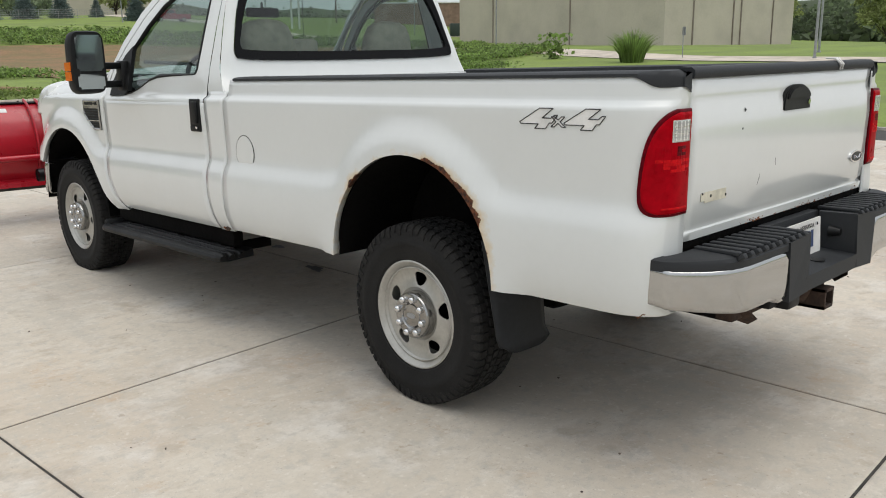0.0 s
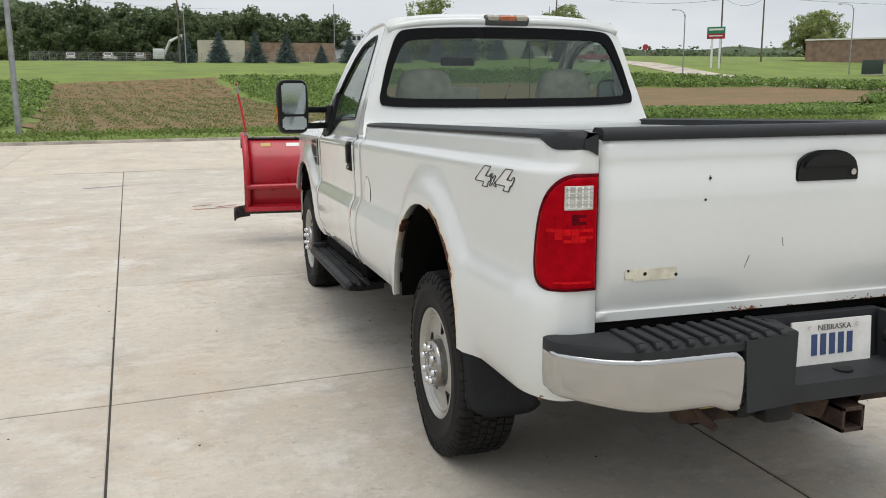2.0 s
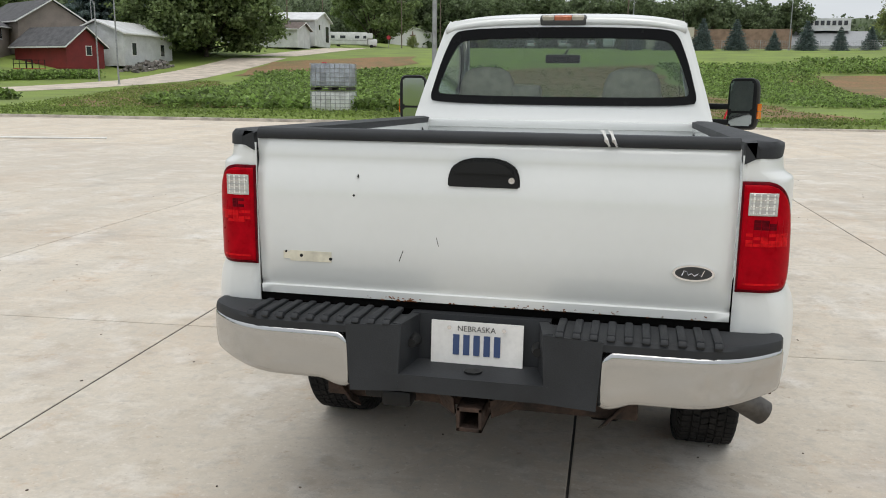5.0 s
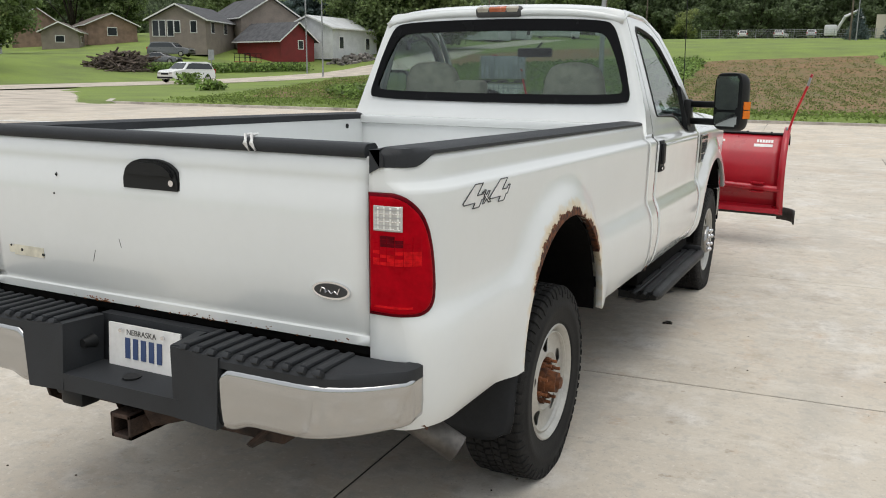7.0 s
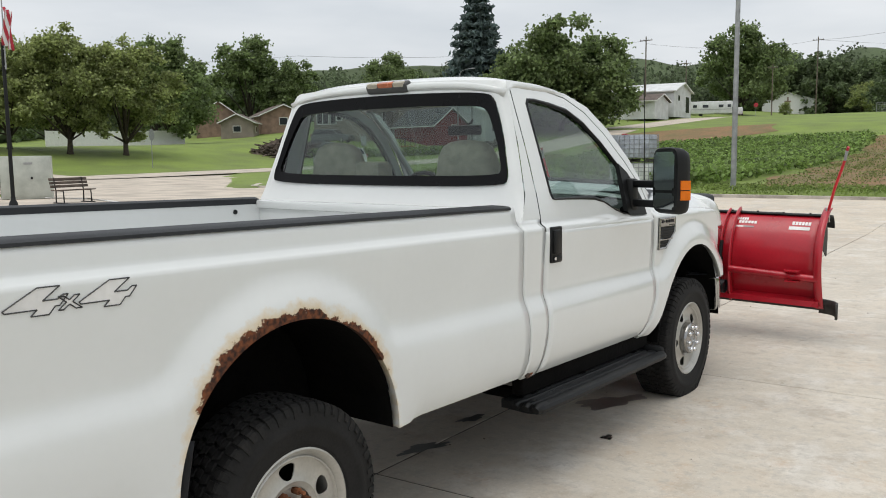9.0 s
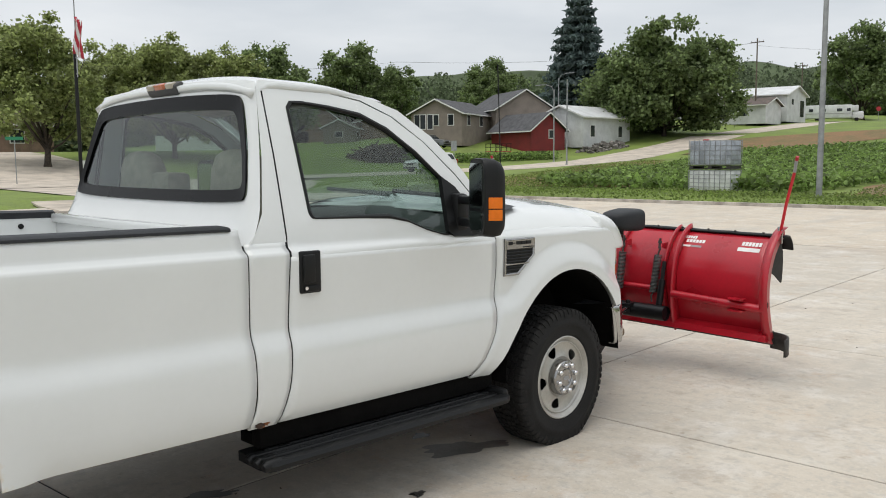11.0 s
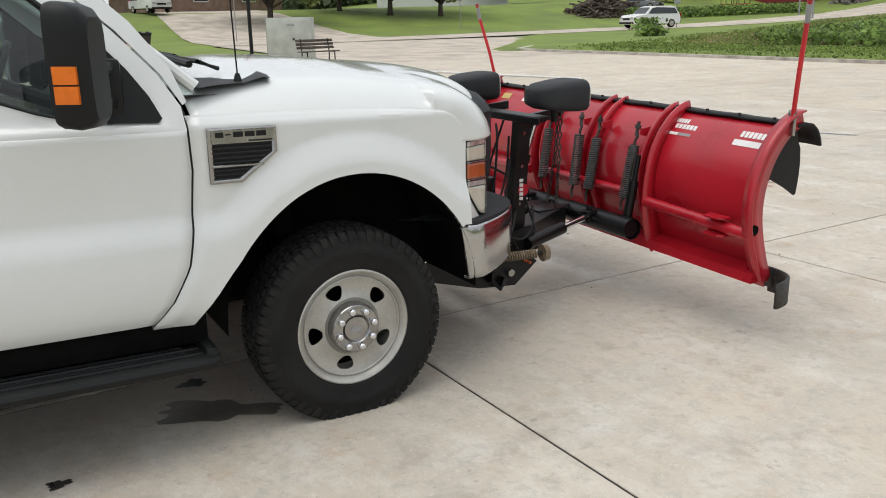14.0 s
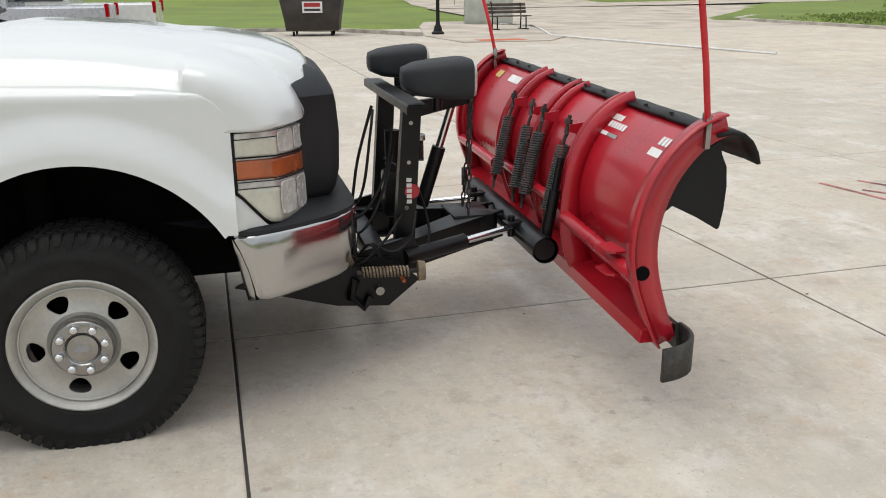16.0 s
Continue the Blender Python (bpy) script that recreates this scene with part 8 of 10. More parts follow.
T1 = tree_meshes("lawn_tree", 10.6, 4.8, 31, "leaf", 0.16, 26000, 0.17, 0.7)
T2 = tree_meshes("lawn_tree_b", 10.2, 4.3, 32, "leaf", 0.16, 26000, 0.16, 0.7)
T3 = tree_meshes("dark_tree", 14.0, 6.4, 33, "leaf_dark", 0.27, 17000, 0.08, 0.3)
T4 = tree_meshes("broad_tree", 13.0, 9.2, 34, "leaf_dark", 0.30, 70000, 0.10, 0.0)
T6 = tree_meshes("far_tree", 14.0, 6.6, 38, "leaf_far", 0.44, 6000, 0.04, 0.05)
T5 = tree_meshes("round_tree", 8.0, 3.6, 35, "leaf", 0.16, 9000, 0.12)
S1 = spruce_meshes("tall_spruce", 22.0, 5.6, 36, 20000, 0.56)
S2 = spruce_meshes("blue_spruce", 6.4, 2.7, 37, 6500, 0.20)
for x, y, turn, sc, ms in ((-74, 41.2, 20, 1.0, T1), (-72.3, 46.0, 110, 1.0, T2), (-79, 38.0, 200, 0.95, T2), (-70, 27.5, 45, 1.05, T1)):
    plant("lawn_tree", ms, x, y, turn, sc, "leafy green shade tree on the lawn", group="lawn trees")
for x, y, turn, sc, ms in ((-99, 70, 10, 0.93, T3), (-133, 113, 80, 1.16, T3), (-112, 60, 140, 0.80, T3), (-100, 118, 220, 0.66, T3), (-143, 98, 60, 0.95, T3), (-118, 40, 300, 0.85, T3), (-95, 20, 30, 0.95, T3), (-108, 10, 200, 0.95, T3),
                           (-120, -10, 90, 1.0, T3), (-84, 128, 190, 0.72, T3), (-92, 140, 250, 0.75, T3), (-66.5, 212, 10, 1.42, T3), (-110, 130, 40, 0.85, T3), (-128, 120, 140, 0.85, T3)):
    plant("tree", ms, x, y, turn, sc, "dense dark green tree behind the houses", group="trees behind the houses")
far = random.Random(41)
for k in range(34):
    az, d = -17.5 + 26.5 * k / 33 + far.uniform(-0.4, 0.4), (186, 200, 215)[k % 3] + far.uniform(-4, 4) + (105 if k < 12 else 0)
    up = lerp_rows([(-18, 6.2), (-14, 5.2), (-9, 5.0), (-4, 5.1), (0, 5.0), (4, 4.7), (9, 4.5)], az) * far.uniform(0.9, 1.04)
    x, y = d * math.sin(radians(az)), d * math.cos(radians(az)) - 3
    plant("tree", T6, x, y, far.uniform(0, 360), (1.7 + d * math.tan(radians(up)) - land(x, y)) / 13.6, "dark green tree beyond the far fence", group="trees beyond the fence")
plant("broad_tree", T4, -61.6, 113.4, 15, 0.97, "very broad dark green tree by the street")
plant("spruce_tree", S1, -81, 119, 0, 1.2, "tall dark spruce behind the broad tree", "tree")
for k, (x, sc) in enumerate(((-0.6, 0.77), (4.8, 0.86), (10.8, 0.85), (16.1, 0.83), (22.0, 0.53), (27.0, 0.78), (32.1, 0.62), (36.7, 0.62), (43.0, 0.84), (48.8, 0.86), (54.7, 0.82), (60.7, 0.55))):
    plant("blue_spruce", S2, x, 147.0, k * 70, sc, "blue-green spruce in a row by a fence", "tree", "spruce row")
plant("blue_spruce", S2, 60.0, 130.5, 40, 0.82, "blue-green spruce in a row by a fence", "tree", "spruce row")
for x, y, turn, sc in ((-45, 243, 40, 0.95), (-60.7, 229.5, 10, 0.42), (104, 124, 0, 0.95), (109, 126, 120, 1.0), (70, 160, 60, 0.9), (51, 180, 0, 1.5), (76, 165, 90, 1.2), (128, 62, 30, 1.6), (120, 80, 120, 1.6), (118, 25, 80, 1.0), (125, 40, 10, 1.1), (110, 20, 200, 0.9)):
    plant("round_tree", T5, x, y, turn, sc, "rounded green tree beyond the field", group="trees beyond the field")

# far woods on the rising land, one mesh
rnd = random.Random(5)
pts, sz = [], []
SKY = [(-75, 4.5), (-64, 5.2), (-52, 5.6), (-45, 6.0), (-40, 6.2), (-34, 6.3), (-28, 6.4), (-24, 6.4), (-21, 5.9), (-15, 6.2), (-13.5, 5.8), (-11, 6.4), (-8, 5.8), (-4.6, 5.4), (-3, 5.0), (2, 5.2), (3.8, 5.8), (6, 4.9), (8.3, 4.7), (9.8, 4.3), (12, 4.05), (14.5, 4.0), (16, 4.6), (18.5, 4.7), (21, 3.6), (24, 3.4), (30, 3.0), (45, 2.6), (60, 2.8), (80, 3.2)]
for k in range(2600):
    az = rnd.uniform(-78, 82)
    d = rnd.choice((310, 325, 345, 370, 400)) + rnd.uniform(-8, 8) if -30 < az < -7 else rnd.choice((232, 250, 270, 300, 340)) + rnd.uniform(-8, 8)
    near = 310 if -30 < az < -7 else 232
    el = lerp_rows(SKY, az) * rnd.uniform(0.62, 1.0) * (0.82 + 0.18 * (d - near) / 100)
    x, y = d * math.sin(radians(az)), d * math.cos(radians(az)) - 2
    g = land(x, y)
    top = 1.6 + d * math.tan(radians(el))
    h = max(5.0, top - g)
    r = rnd.uniform(3.4, 6.4)
    c = Vector((x, y, top - r * 1.1))
    for _ in range(62):
        v = Vector((rnd.gauss(0, 1), rnd.gauss(0, 1), rnd.gauss(0, 1))).normalized()
        q = c + Vector((v.x, v.y, v.z * 1.1)) * r * rnd.uniform(0.8, 1.06)
        pts.append(q)
        sz.append(rnd.uniform(0.42, 0.86))
    for _ in range(20):
        pts.append((x + rnd.gauss(0, r * 0.7), y + rnd.gauss(0, r * 0.7), g + (top - r - g) * rnd.random()))
        sz.append(rnd.uniform(1.0, 1.9))
# the wooded slope under the crowns
bm = bmesh.new()
rows = []
for k in range(161):
    az = -78 + k
    d = 412 if -30 < az < -7 else 348
    x, y = d * math.sin(radians(az)), d * math.cos(radians(az)) - 2
    top = 1.6 + d * math.tan(radians(lerp_rows(SKY, az) * 0.94)) + 2.5 * noise.noise((az * 0.35, 3.0, 0.0))
    g = land(x, y) - 1
    rows.append([(x * f, y * f, g + (top - g) * h) for f, h in ((0.90, 0.0), (0.95, 0.55), (1.0, 0.92), (1.04, 1.0), (1.12, 0.9))])
sheet(bm, rows)
facing(bm, (0, -1, 0.3))
tagged(part("wooded_slope", bm, "woods", None, smooth=60), "wooded hillside beyond the town", "hillside", kind="structure")
woods = new("far_woods", leaf_cloud("far_woods", np.array(pts), sz, "woods", 0.9, 6))
tagged(woods, "wooded hills beyond the town", "woods", kind="stuff")
# ---- things round the yard and in the distance ----
M["ibc_blue"] = material("translucent_plastic", (0.44, 0.47, 0.54), 0.4, var=0.2, scale=2.5, fine=20)
M["ibc_white"] = material("white_plastic", (0.72, 0.73, 0.72), 0.45, var=0.15, scale=2)
M["galv"] = material("galvanised_steel", (0.34, 0.35, 0.36), 0.5, metal=0.5, var=0.12, scale=4)
M["wood_pole"] = material("grey_pole_wood", (0.16, 0.13, 0.10), 0.9, var=0.2, scale=3, fine=25, bump=0.3)
M["siding"] = material("taupe_siding", (0.25, 0.21, 0.18), 0.8, var=0.08, scale=1.0, fine=8)
M["shingle"] = material("grey_shingles", (0.085, 0.085, 0.09), 0.9, var=0.2, scale=1.5, fine=12, bump=0.3)
M["shingle_brown"] = material("brown_shingles", (0.13, 0.10, 0.085), 0.9, var=0.2, scale=1.5, fine=12, bump=0.3)
M["barn_red"] = material("red_barn_siding", (0.19, 0.022, 0.022), 0.75, var=0.1, scale=1.0, fine=8)
M["white_metal"] = material("white_metal_siding", (0.60, 0.61, 0.61), 0.5, var=0.08, scale=0.8, fine=6)
M["white_trim"] = material("white_trim", (0.72, 0.72, 0.70), 0.6, var=0.05)
M["beige_wall"] = material("beige_concrete_panel", (0.50, 0.455, 0.385), 0.85, var=0.06, scale=0.3, fine=6)
M["tan_wall"] = material("tan_brick", (0.27, 0.18, 0.135), 0.9, var=0.15, scale=1.2, fine=14)
M["pane"] = material("dark_window", (0.03, 0.035, 0.04), 0.08, var=0.1, scale=0.5)
M["car_white"] = material("pearl_white_car", (0.66, 0.66, 0.64), 0.25, var=0.04, coat=0.5)
M["car_grey"] = material("grey_car", (0.10, 0.105, 0.11), 0.3, var=0.06, coat=0.5)
M["car_red"] = material("red_car", (0.32, 0.02, 0.03), 0.3, var=0.06, coat=0.5)
M["car_silver"] = material("silver_car", (0.42, 0.43, 0.46), 0.28, metal=0.3, var=0.01, coat=0.5)
M["dumpster"] = material("brown_dumpster", (0.035, 0.027, 0.022), 0.6, var=0.2, scale=4)
M["green_box"] = material("pale_green_cabinet", (0.46, 0.48, 0.43), 0.55, var=0.1, scale=2)
M["green_dark"] = material("transformer_green", (0.035, 0.055, 0.045), 0.6, var=0.1)
M["sign_green"] = material("green_sign", (0.02, 0.20, 0.10), 0.5, var=0.05)
M["sign_red"] = material("red_sign", (0.36, 0.02, 0.03), 0.5, var=0.05)
M["stone"] = material("rubble", (0.22, 0.20, 0.18), 0.95, var=0.3, scale=2, island=0.3)
M["logs"] = material("weathered_logs", (0.13, 0.10, 0.08), 0.95, var=0.3, scale=3, island=0.35)
M["flag_red"] = material("flag_red", (0.42, 0.03, 0.05), 0.8, var=0.05)
M["flag_white"] = material("flag_white", (0.68, 0.68, 0.68), 0.8, var=0.05)


def thing(name, label, category, x, y, turn=0.0, group="", lift=0.0, z=None):
    ob = empty(name, label, category, group)
    ob.matrix_world = Matrix.Translation(at_ground(x, y, lift) if z is None else Vector((x, y, z))) @ Matrix.Rotation(radians(turn), 4, "Z")
    return ob


def quick(name, parent, mat, boxes, bevel=0.0, label="", smooth=30):
    bm = bmesh.new()
    for b in boxes:
        box(bm, b[0], b[1], bevel if len(b) < 3 else b[2])
    return part(name, bm, mat, parent, label, smooth)


# liquid container: caged tank on a pallet, stacked on an empty one
ibc = thing("liquid_container", "caged bluish liquid tote stacked on a white one", "tote tank", -12.6, 32.3, 4)
for z0, mt, h, nm in ((0.02, "ibc_white", 0.86, "lower_tank"), (1.08, "ibc_blue", 1.00, "upper_tank")):
    tank = quick(nm, ibc, mt, [((0, 0, z0 + h / 2 + 0.05), (1.74, 1.1, h - 0.05))], 0.06)
    for k in range(9):
        x = -0.88 + 1.76 * k / 8
        quick("cage_bar", tank, "galv", [((x, -0.57, z0 + h / 2 + 0.05), (0.022, 0.022, h))])
        quick("cage_bar", tank, "galv", [((x, 0.57, z0 + h / 2 + 0.05), (0.022, 0.022, h))])
    for k in range(6):
        z = z0 + 0.06 + (h - 0.04) * k / 5
        bm = bmesh.new()
        for a, b in (((-0.89, -0.58), (0.89, -0.58)), ((0.89, -0.58), (0.89, 0.58)), ((0.89, 0.58), (-0.89, 0.58)), ((-0.89, 0.58), (-0.89, -0.58))):
            tube(bm, [(*a, z), (*b, z)], 0.012, 5)
        part("cage_ring", bm, "galv", tank)
quick("pallet", ibc, "dirty_edge", [((0, 0, 0.97), (1.76, 1.14, 0.03)), ((-0.78, 0, 1.03), (0.16, 1.12, 0.08)), ((0, 0, 1.03), (0.16, 1.12, 0.08)), ((0.78, 0, 1.03), (0.16, 1.12, 0.08)), ((0, 0, 1.085), (1.76, 1.14, 0.02))])
quick("cap", ibc, "sign_red", [((-0.4, 0, 2.14), (0.2, 0.2, 0.06))], 0.02)


def pole(x, y, h, r=0.09, mat="galv", label="grey steel light pole", category="pole", name="light_pole", arm=None, group=""):
    p = thing(name, label, category, x, y, 0, group)
    bm = bmesh.new()
    cyl(bm, (0, 0, 0), (0, 0, h), r, r * 0.7, 12)
    part("shaft", bm, mat, p)
    if name != "utility_pole":
        bm = bmesh.new()
        cyl(bm, (0, 0, 0), (0, 0, 0.12), r * 1.7, r * 1.5, 12)
        part("base", bm, mat, p)
    if arm:
        dx, dy = arm
        bm = bmesh.new()
        tube(bm, [(0, 0, h - 0.5), (dx * 0.15, dy * 0.15, h + 0.3), (dx * 0.5, dy * 0.5, h + 0.55), (dx, dy, h + 0.6)], r * 0.5, 8)
        part("arm", bm, mat, p)
        bm = bmesh.new()
        box(bm, (dx * 1.12, dy * 1.12, h + 0.57), (0.5, 0.28, 0.12), 0.04)
        part("lamp_head", bm, "galv", p)
    if name == "utility_pole":
        bm = bmesh.new()
        box(bm, (0, 0, h - 0.7), (2.4, 0.12, 0.14))
        part("crossarm", bm, mat, p)
        for xx in (-1.05, -0.4, 0.4, 1.05):
            bm = bmesh.new()
            cyl(bm, (xx, 0, h - 0.63), (xx, 0, h - 0.42), 0.05, 0.04, 8)
            part("insulator", bm, "galv", p)
    return p


pole(-7.4, 29.6, 10.0, 0.105)
for x, y, h, arm in ((-50.5, 74, 9.0, None), (-57.5, 81, 8.5, (-2.2, 0)), (-65, 139, 9.0, (2.4, 0)), (-71, 100, 9.0, (2.2, 0)), (71, 64, 8.5, (2.4, 0.6)), (62, 97, 8.0, (-1.5, 0)), (88, 96, 9.0, (-1.4, 0.8)), (-0.6, 142, 9.5, None), (24.4, 147, 10.0, None), (56, 127, 9, None), (52, 20, 9.0, None), (60, 23, 8.0, None)):
    pole(x, y, h, 0.09, arm=arm, group="street lights")
for x, y, h in ((-62, 145, 15), (-46, 200, 17), (-72, 190, 12), (-57, 205, 12), (78, 112, 11.5), (90, 118, 12), (-1.5, 143, 17), (60, 133, 13)):
    pole(x, y, h, 0.15, "wood_pole", "weathered wooden utility pole", "pole", "utility_pole", group="utility poles")
for pts in (((-62, 145, 20.5), (-46, 200, 25.0), (10, 260, 26)), ((-62, 145, 21.0), (-105, 100, 18), (-150, 60, 18)), ((-1.5, 143, 22.5), (78, 112, 15.6), (90, 118, 16.4), (150, 90, 15)), ((-46, 200, 25.0), (-1.5, 143, 22.5), (60, 133, 18.5), (78, 112, 15.2))):
    w = empty("power_line", "thin dark overhead power lines", "cable")
    for a, b in zip(pts, pts[1:]):
        bm = bmesh.new()
        a, b = Vector(a), Vector(b)
        tube(bm, [a.lerp(b, t / 8) - Vector((0, 0, 4 * 1.3 * (t / 8) * (1 - t / 8))) for t in range(9)], 0.022, 4)
        part("span", bm, "black", w)


def gable_house(name, label, x, y, turn, w, l, eave, ridge, wall, roof, windows=(), over=0.5, door=None, base=None, category="house"):
    """Ridge along local y. w: across, l: along. windows: (face, along, z, width, height); faces s (gable at -y), e (+x side), n, w."""
    h = thing(name, label, category, x, y, turn)
    bm = bmesh.new()
    hw, hl = w / 2, l / 2
    prism(bm, [(-hw, -hl, -0.6), (hw, -hl, -0.6), (hw, -hl, eave), (0, -hl, ridge), (-hw, -hl, eave)], (0, l, 0))
    part("wall", bm, wall, h, smooth=0)
    for s in (-1, 1):
        bm = bmesh.new()
        k = (ridge - eave) / hw
        x1 = hw + over
        prism(bm, [(0, -hl - over, ridge + 0.08), (s * x1, -hl - over, ridge + 0.08 - k * x1), (s * x1, -hl - over, ridge + 0.24 - k * x1), (0, -hl - over, ridge + 0.24)], (0, l + 2 * over, 0))
        part("roof", bm, roof, h, smooth=0)
        bm = bmesh.new()
        for yy in (-hl - over - 0.03, hl + over):
            prism(bm, [(0, yy, ridge + 0.02), (s * x1, yy, ridge + 0.02 - k * x1), (s * x1, yy, ridge + 0.22 - k * x1), (0, yy, ridge + 0.22)], (0, 0.03, 0))
        box(bm, (s * (x1 + 0.03), 0, ridge + 0.12 - k * x1), (0.06, l + 2 * over, 0.16))
        part("trim", bm, "white_trim", h, smooth=0)
    for f, a, z, ww, hh in windows:
        c = {"s": Vector((a, -hl, z)), "n": Vector((a, hl, z)), "e": Vector((hw, a, z)), "w": Vector((-hw, a, z))}[f]
        flat = f in "sn"
        win = quick("window", h, "white_trim", [(c, (ww + 0.2 if flat else 0.10, 0.10 if flat else ww + 0.2, hh + 0.2))])
        quick("pane", win, "pane", [(c, (ww if flat else 0.14, 0.14 if flat else ww, hh))])
    if door:
        f, a, ww, hh = door
        c = {"s": Vector((a, -hl, hh / 2)), "e": Vector((hw, a, hh / 2))}[f]
        quick("door", h, "white_trim", [(c, (ww if f == "s" else 0.12, 0.12 if f == "s" else ww, hh))])
    return h


gable_house("house", "taupe two-storey house with a grey gable roof", -80.9, 88.4, 20, 7.6, 12.0, 3.8, 5.6, "siding", "shingle",
            [("s", -2.9, 2.7, 0.75, 1.9), ("s", -2.0, 2.7, 0.75, 1.9), ("s", -0.9, 2.7, 0.75, 1.9), ("s", 0.0, 2.9, 0.7, 1.4), ("s", 2.2, 2.9, 0.75, 1.4), ("e", -3.6, 2.9, 1.0, 1.3), ("e", 1.0, 2.9, 1.0, 1.3)])
gable_house("house", "taupe house wing under a long grey roof", -79.9, 99.5, 62, 9.0, 12.5, 3.6, 6.3, "siding", "shingle")
gable_house("barn", "small red barn with white trim and a grey roof", -70.5, 92.2, 75, 5.6, 9.4, 2.2, 4.3, "barn_red", "shingle", [("s", 0.5, 1.6, 0.7, 1.0)], door=None, category="barn")
gable_house("metal_shed", "white metal shed with a pale roof", -67.0, 100.9, 0, 7.5, 11.5, 3.5, 5.0, "white_metal", "white_metal", [("e", -3.6, 1.6, 0.9, 1.5), ("e", 3.2, 1.6, 0.9, 1.5)], category="shed")
gable_house("house", "low brown ranch house with a hipped-looking roof", -115.6, 104.5, 60, 8.0, 11.0, 2.6, 4.4, "tan_wall", "shingle_brown", [("s", 0, 1.6, 1.4, 1.2), ("e", 2, 1.6, 1.4, 1.2), ("e", -3, 1.6, 1.4, 1.2), ("w", 2, 1.6, 1.4, 1.2)])
gable_house("garage", "small grey garage beside the ranch house", -113.0, 93.8, 40, 5.4, 5.5, 2.4, 3.7, "siding", "shingle_brown", [("s", 0, 1.3, 1.2, 0.9), ("e", 0, 1.3, 1.2, 0.9)], category="garage")
gable_house("house", "tan house with a steep brown roof behind the garage", -125.6, 99.7, 48, 8.0, 9.0, 3.0, 5.9, "tan_wall", "shingle_brown", [("s", 1.5, 1.6, 1.0, 1.1), ("e", -2, 1.6, 1.0, 1.1)])
gable_house("house", "brown brick ranch house beyond the lawn", -92.0, 27.0, 20, 10.0, 15.0, 3.0, 5.8, "tan_wall", "shingle_brown", [("e", -3, 1.7, 1.6, 1.3), ("e", 3, 1.7, 1.6, 1.3), ("s", 0, 1.7, 1.6, 1.3)])
gable_house("metal_shed", "long low white metal workshop", -68.6, 146.2, 95, 8.0, 18.0, 2.6, 3.8, "white_metal", "shingle_brown", [("w", -2, 1.1, 1.4, 2.0), ("w", -5, 1.4, 1.2, 1.2)], category="shed")
gable_house("metal_shed", "tall white metal building with a pale roof", -68.0, 157.2, 95, 11.0, 16.0, 4.2, 5.8, "white_metal", "white_metal", [("s", 3, 1.9, 2.2, 3.0), ("s", -2.5, 3.0, 1.0, 1.0)], category="shed")
gable_house("church", "small pale church with a shallow gable", -73.0, 279.0, 10, 15.0, 12.0, 3.6, 5.9, "white_trim", "shingle_brown", category="church")
quick("cross", bpy.data.objects["church"], "tan_wall", [((0, -6.15, 2.6), (0.4, 0.2, 4.0)), ((0, -6.15, 3.3), (1.9, 0.2, 0.4))])

# large panel building to the east
big = thing("industrial_building", "large windowless beige panel building", "building", 0, 0, 0, z=0)
corner = [(82.3, 49.2), (86.5, 84.9), (111.5, 80.9), (106.5, 45.4)]
bm = bmesh.new()
prism(bm, [(x, y, 1.0) for x, y in corner], (0, 0, 9.4))
part("wall", bm, "beige_wall", big, smooth=0)
bm = bmesh.new()
prism(bm, [(95 + (x - 95) * 1.004, 64 + (y - 64) * 1.004, 10.4) for x, y in corner], (0, 0, 0.35))
part("parapet", bm, "siding", big, smooth=0)
for a, b, fr in ((corner[0], corner[1], (0.40, 0.80)), (corner[0], corner[3], (0.2, 0.5, 0.56, 0.82))):
    for f in fr:
        x, y = a[0] + (b[0] - a[0]) * f, a[1] + (b[1] - a[1]) * f
        bm = bmesh.new()
        cyl(bm, (x - 0.06, y - 0.06, 1.2), (x - 0.06, y - 0.06, 10.5), 0.09, seg=8)
        part("downpipe", bm, "siding", big)
low = thing("low_building", "long low tan brick building", "building", 113, 118, -40)
quick("wall", low, "tan_wall", [((0, 0, 1.6), (22, 10, 4.2))])
quick("roof_edge", low, "white_trim", [((0, 0, 3.8), (22.3, 10.3, 0.25))])
school = thing("stadium_building", "pale grey grandstand with a press box", "building", 36.2, 178, 0)
bm = bmesh.new()
prism(bm, [(-8.5, -6, -1), (-8.5, 6, -1), (-8.5, 6, 3.7), (-8.5, -6, 0.4)], (17, 0, 0))
part("seating_deck", bm, "galv", school, smooth=0)
quick("press_box", school, "white_metal", [((0.2, 5.5, 4.9), (9.4, 3, 2.4))])
for k in range(8):
    quick("window", school, "pane", [((-3.6 + 1.08 * k, 3.98, 5.2), (0.7, 0.06, 0.9))])
low2 = thing("brick_building", "low brick building behind the spruce row", "building", 15, 172, 0)
quick("wall", low2, "tan_wall", [((0, 0, 1.0), (26, 9, 5.0))])
quick("grey_wall", low2, "beige_wall", [((-8.8, -4.7, 0.8), (8.7, 0.6, 6.0))])
gym = thing("gymnasium", "large grey flat-roofed building", "building", 82, 189, -23)
quick("wall", gym, "beige_wall", [((0, 0, 0.6), (23, 16, 12))])
quick("roof_edge", gym, "galv", [((0, 0, 6.7), (23.3, 16.3, 0.35))])

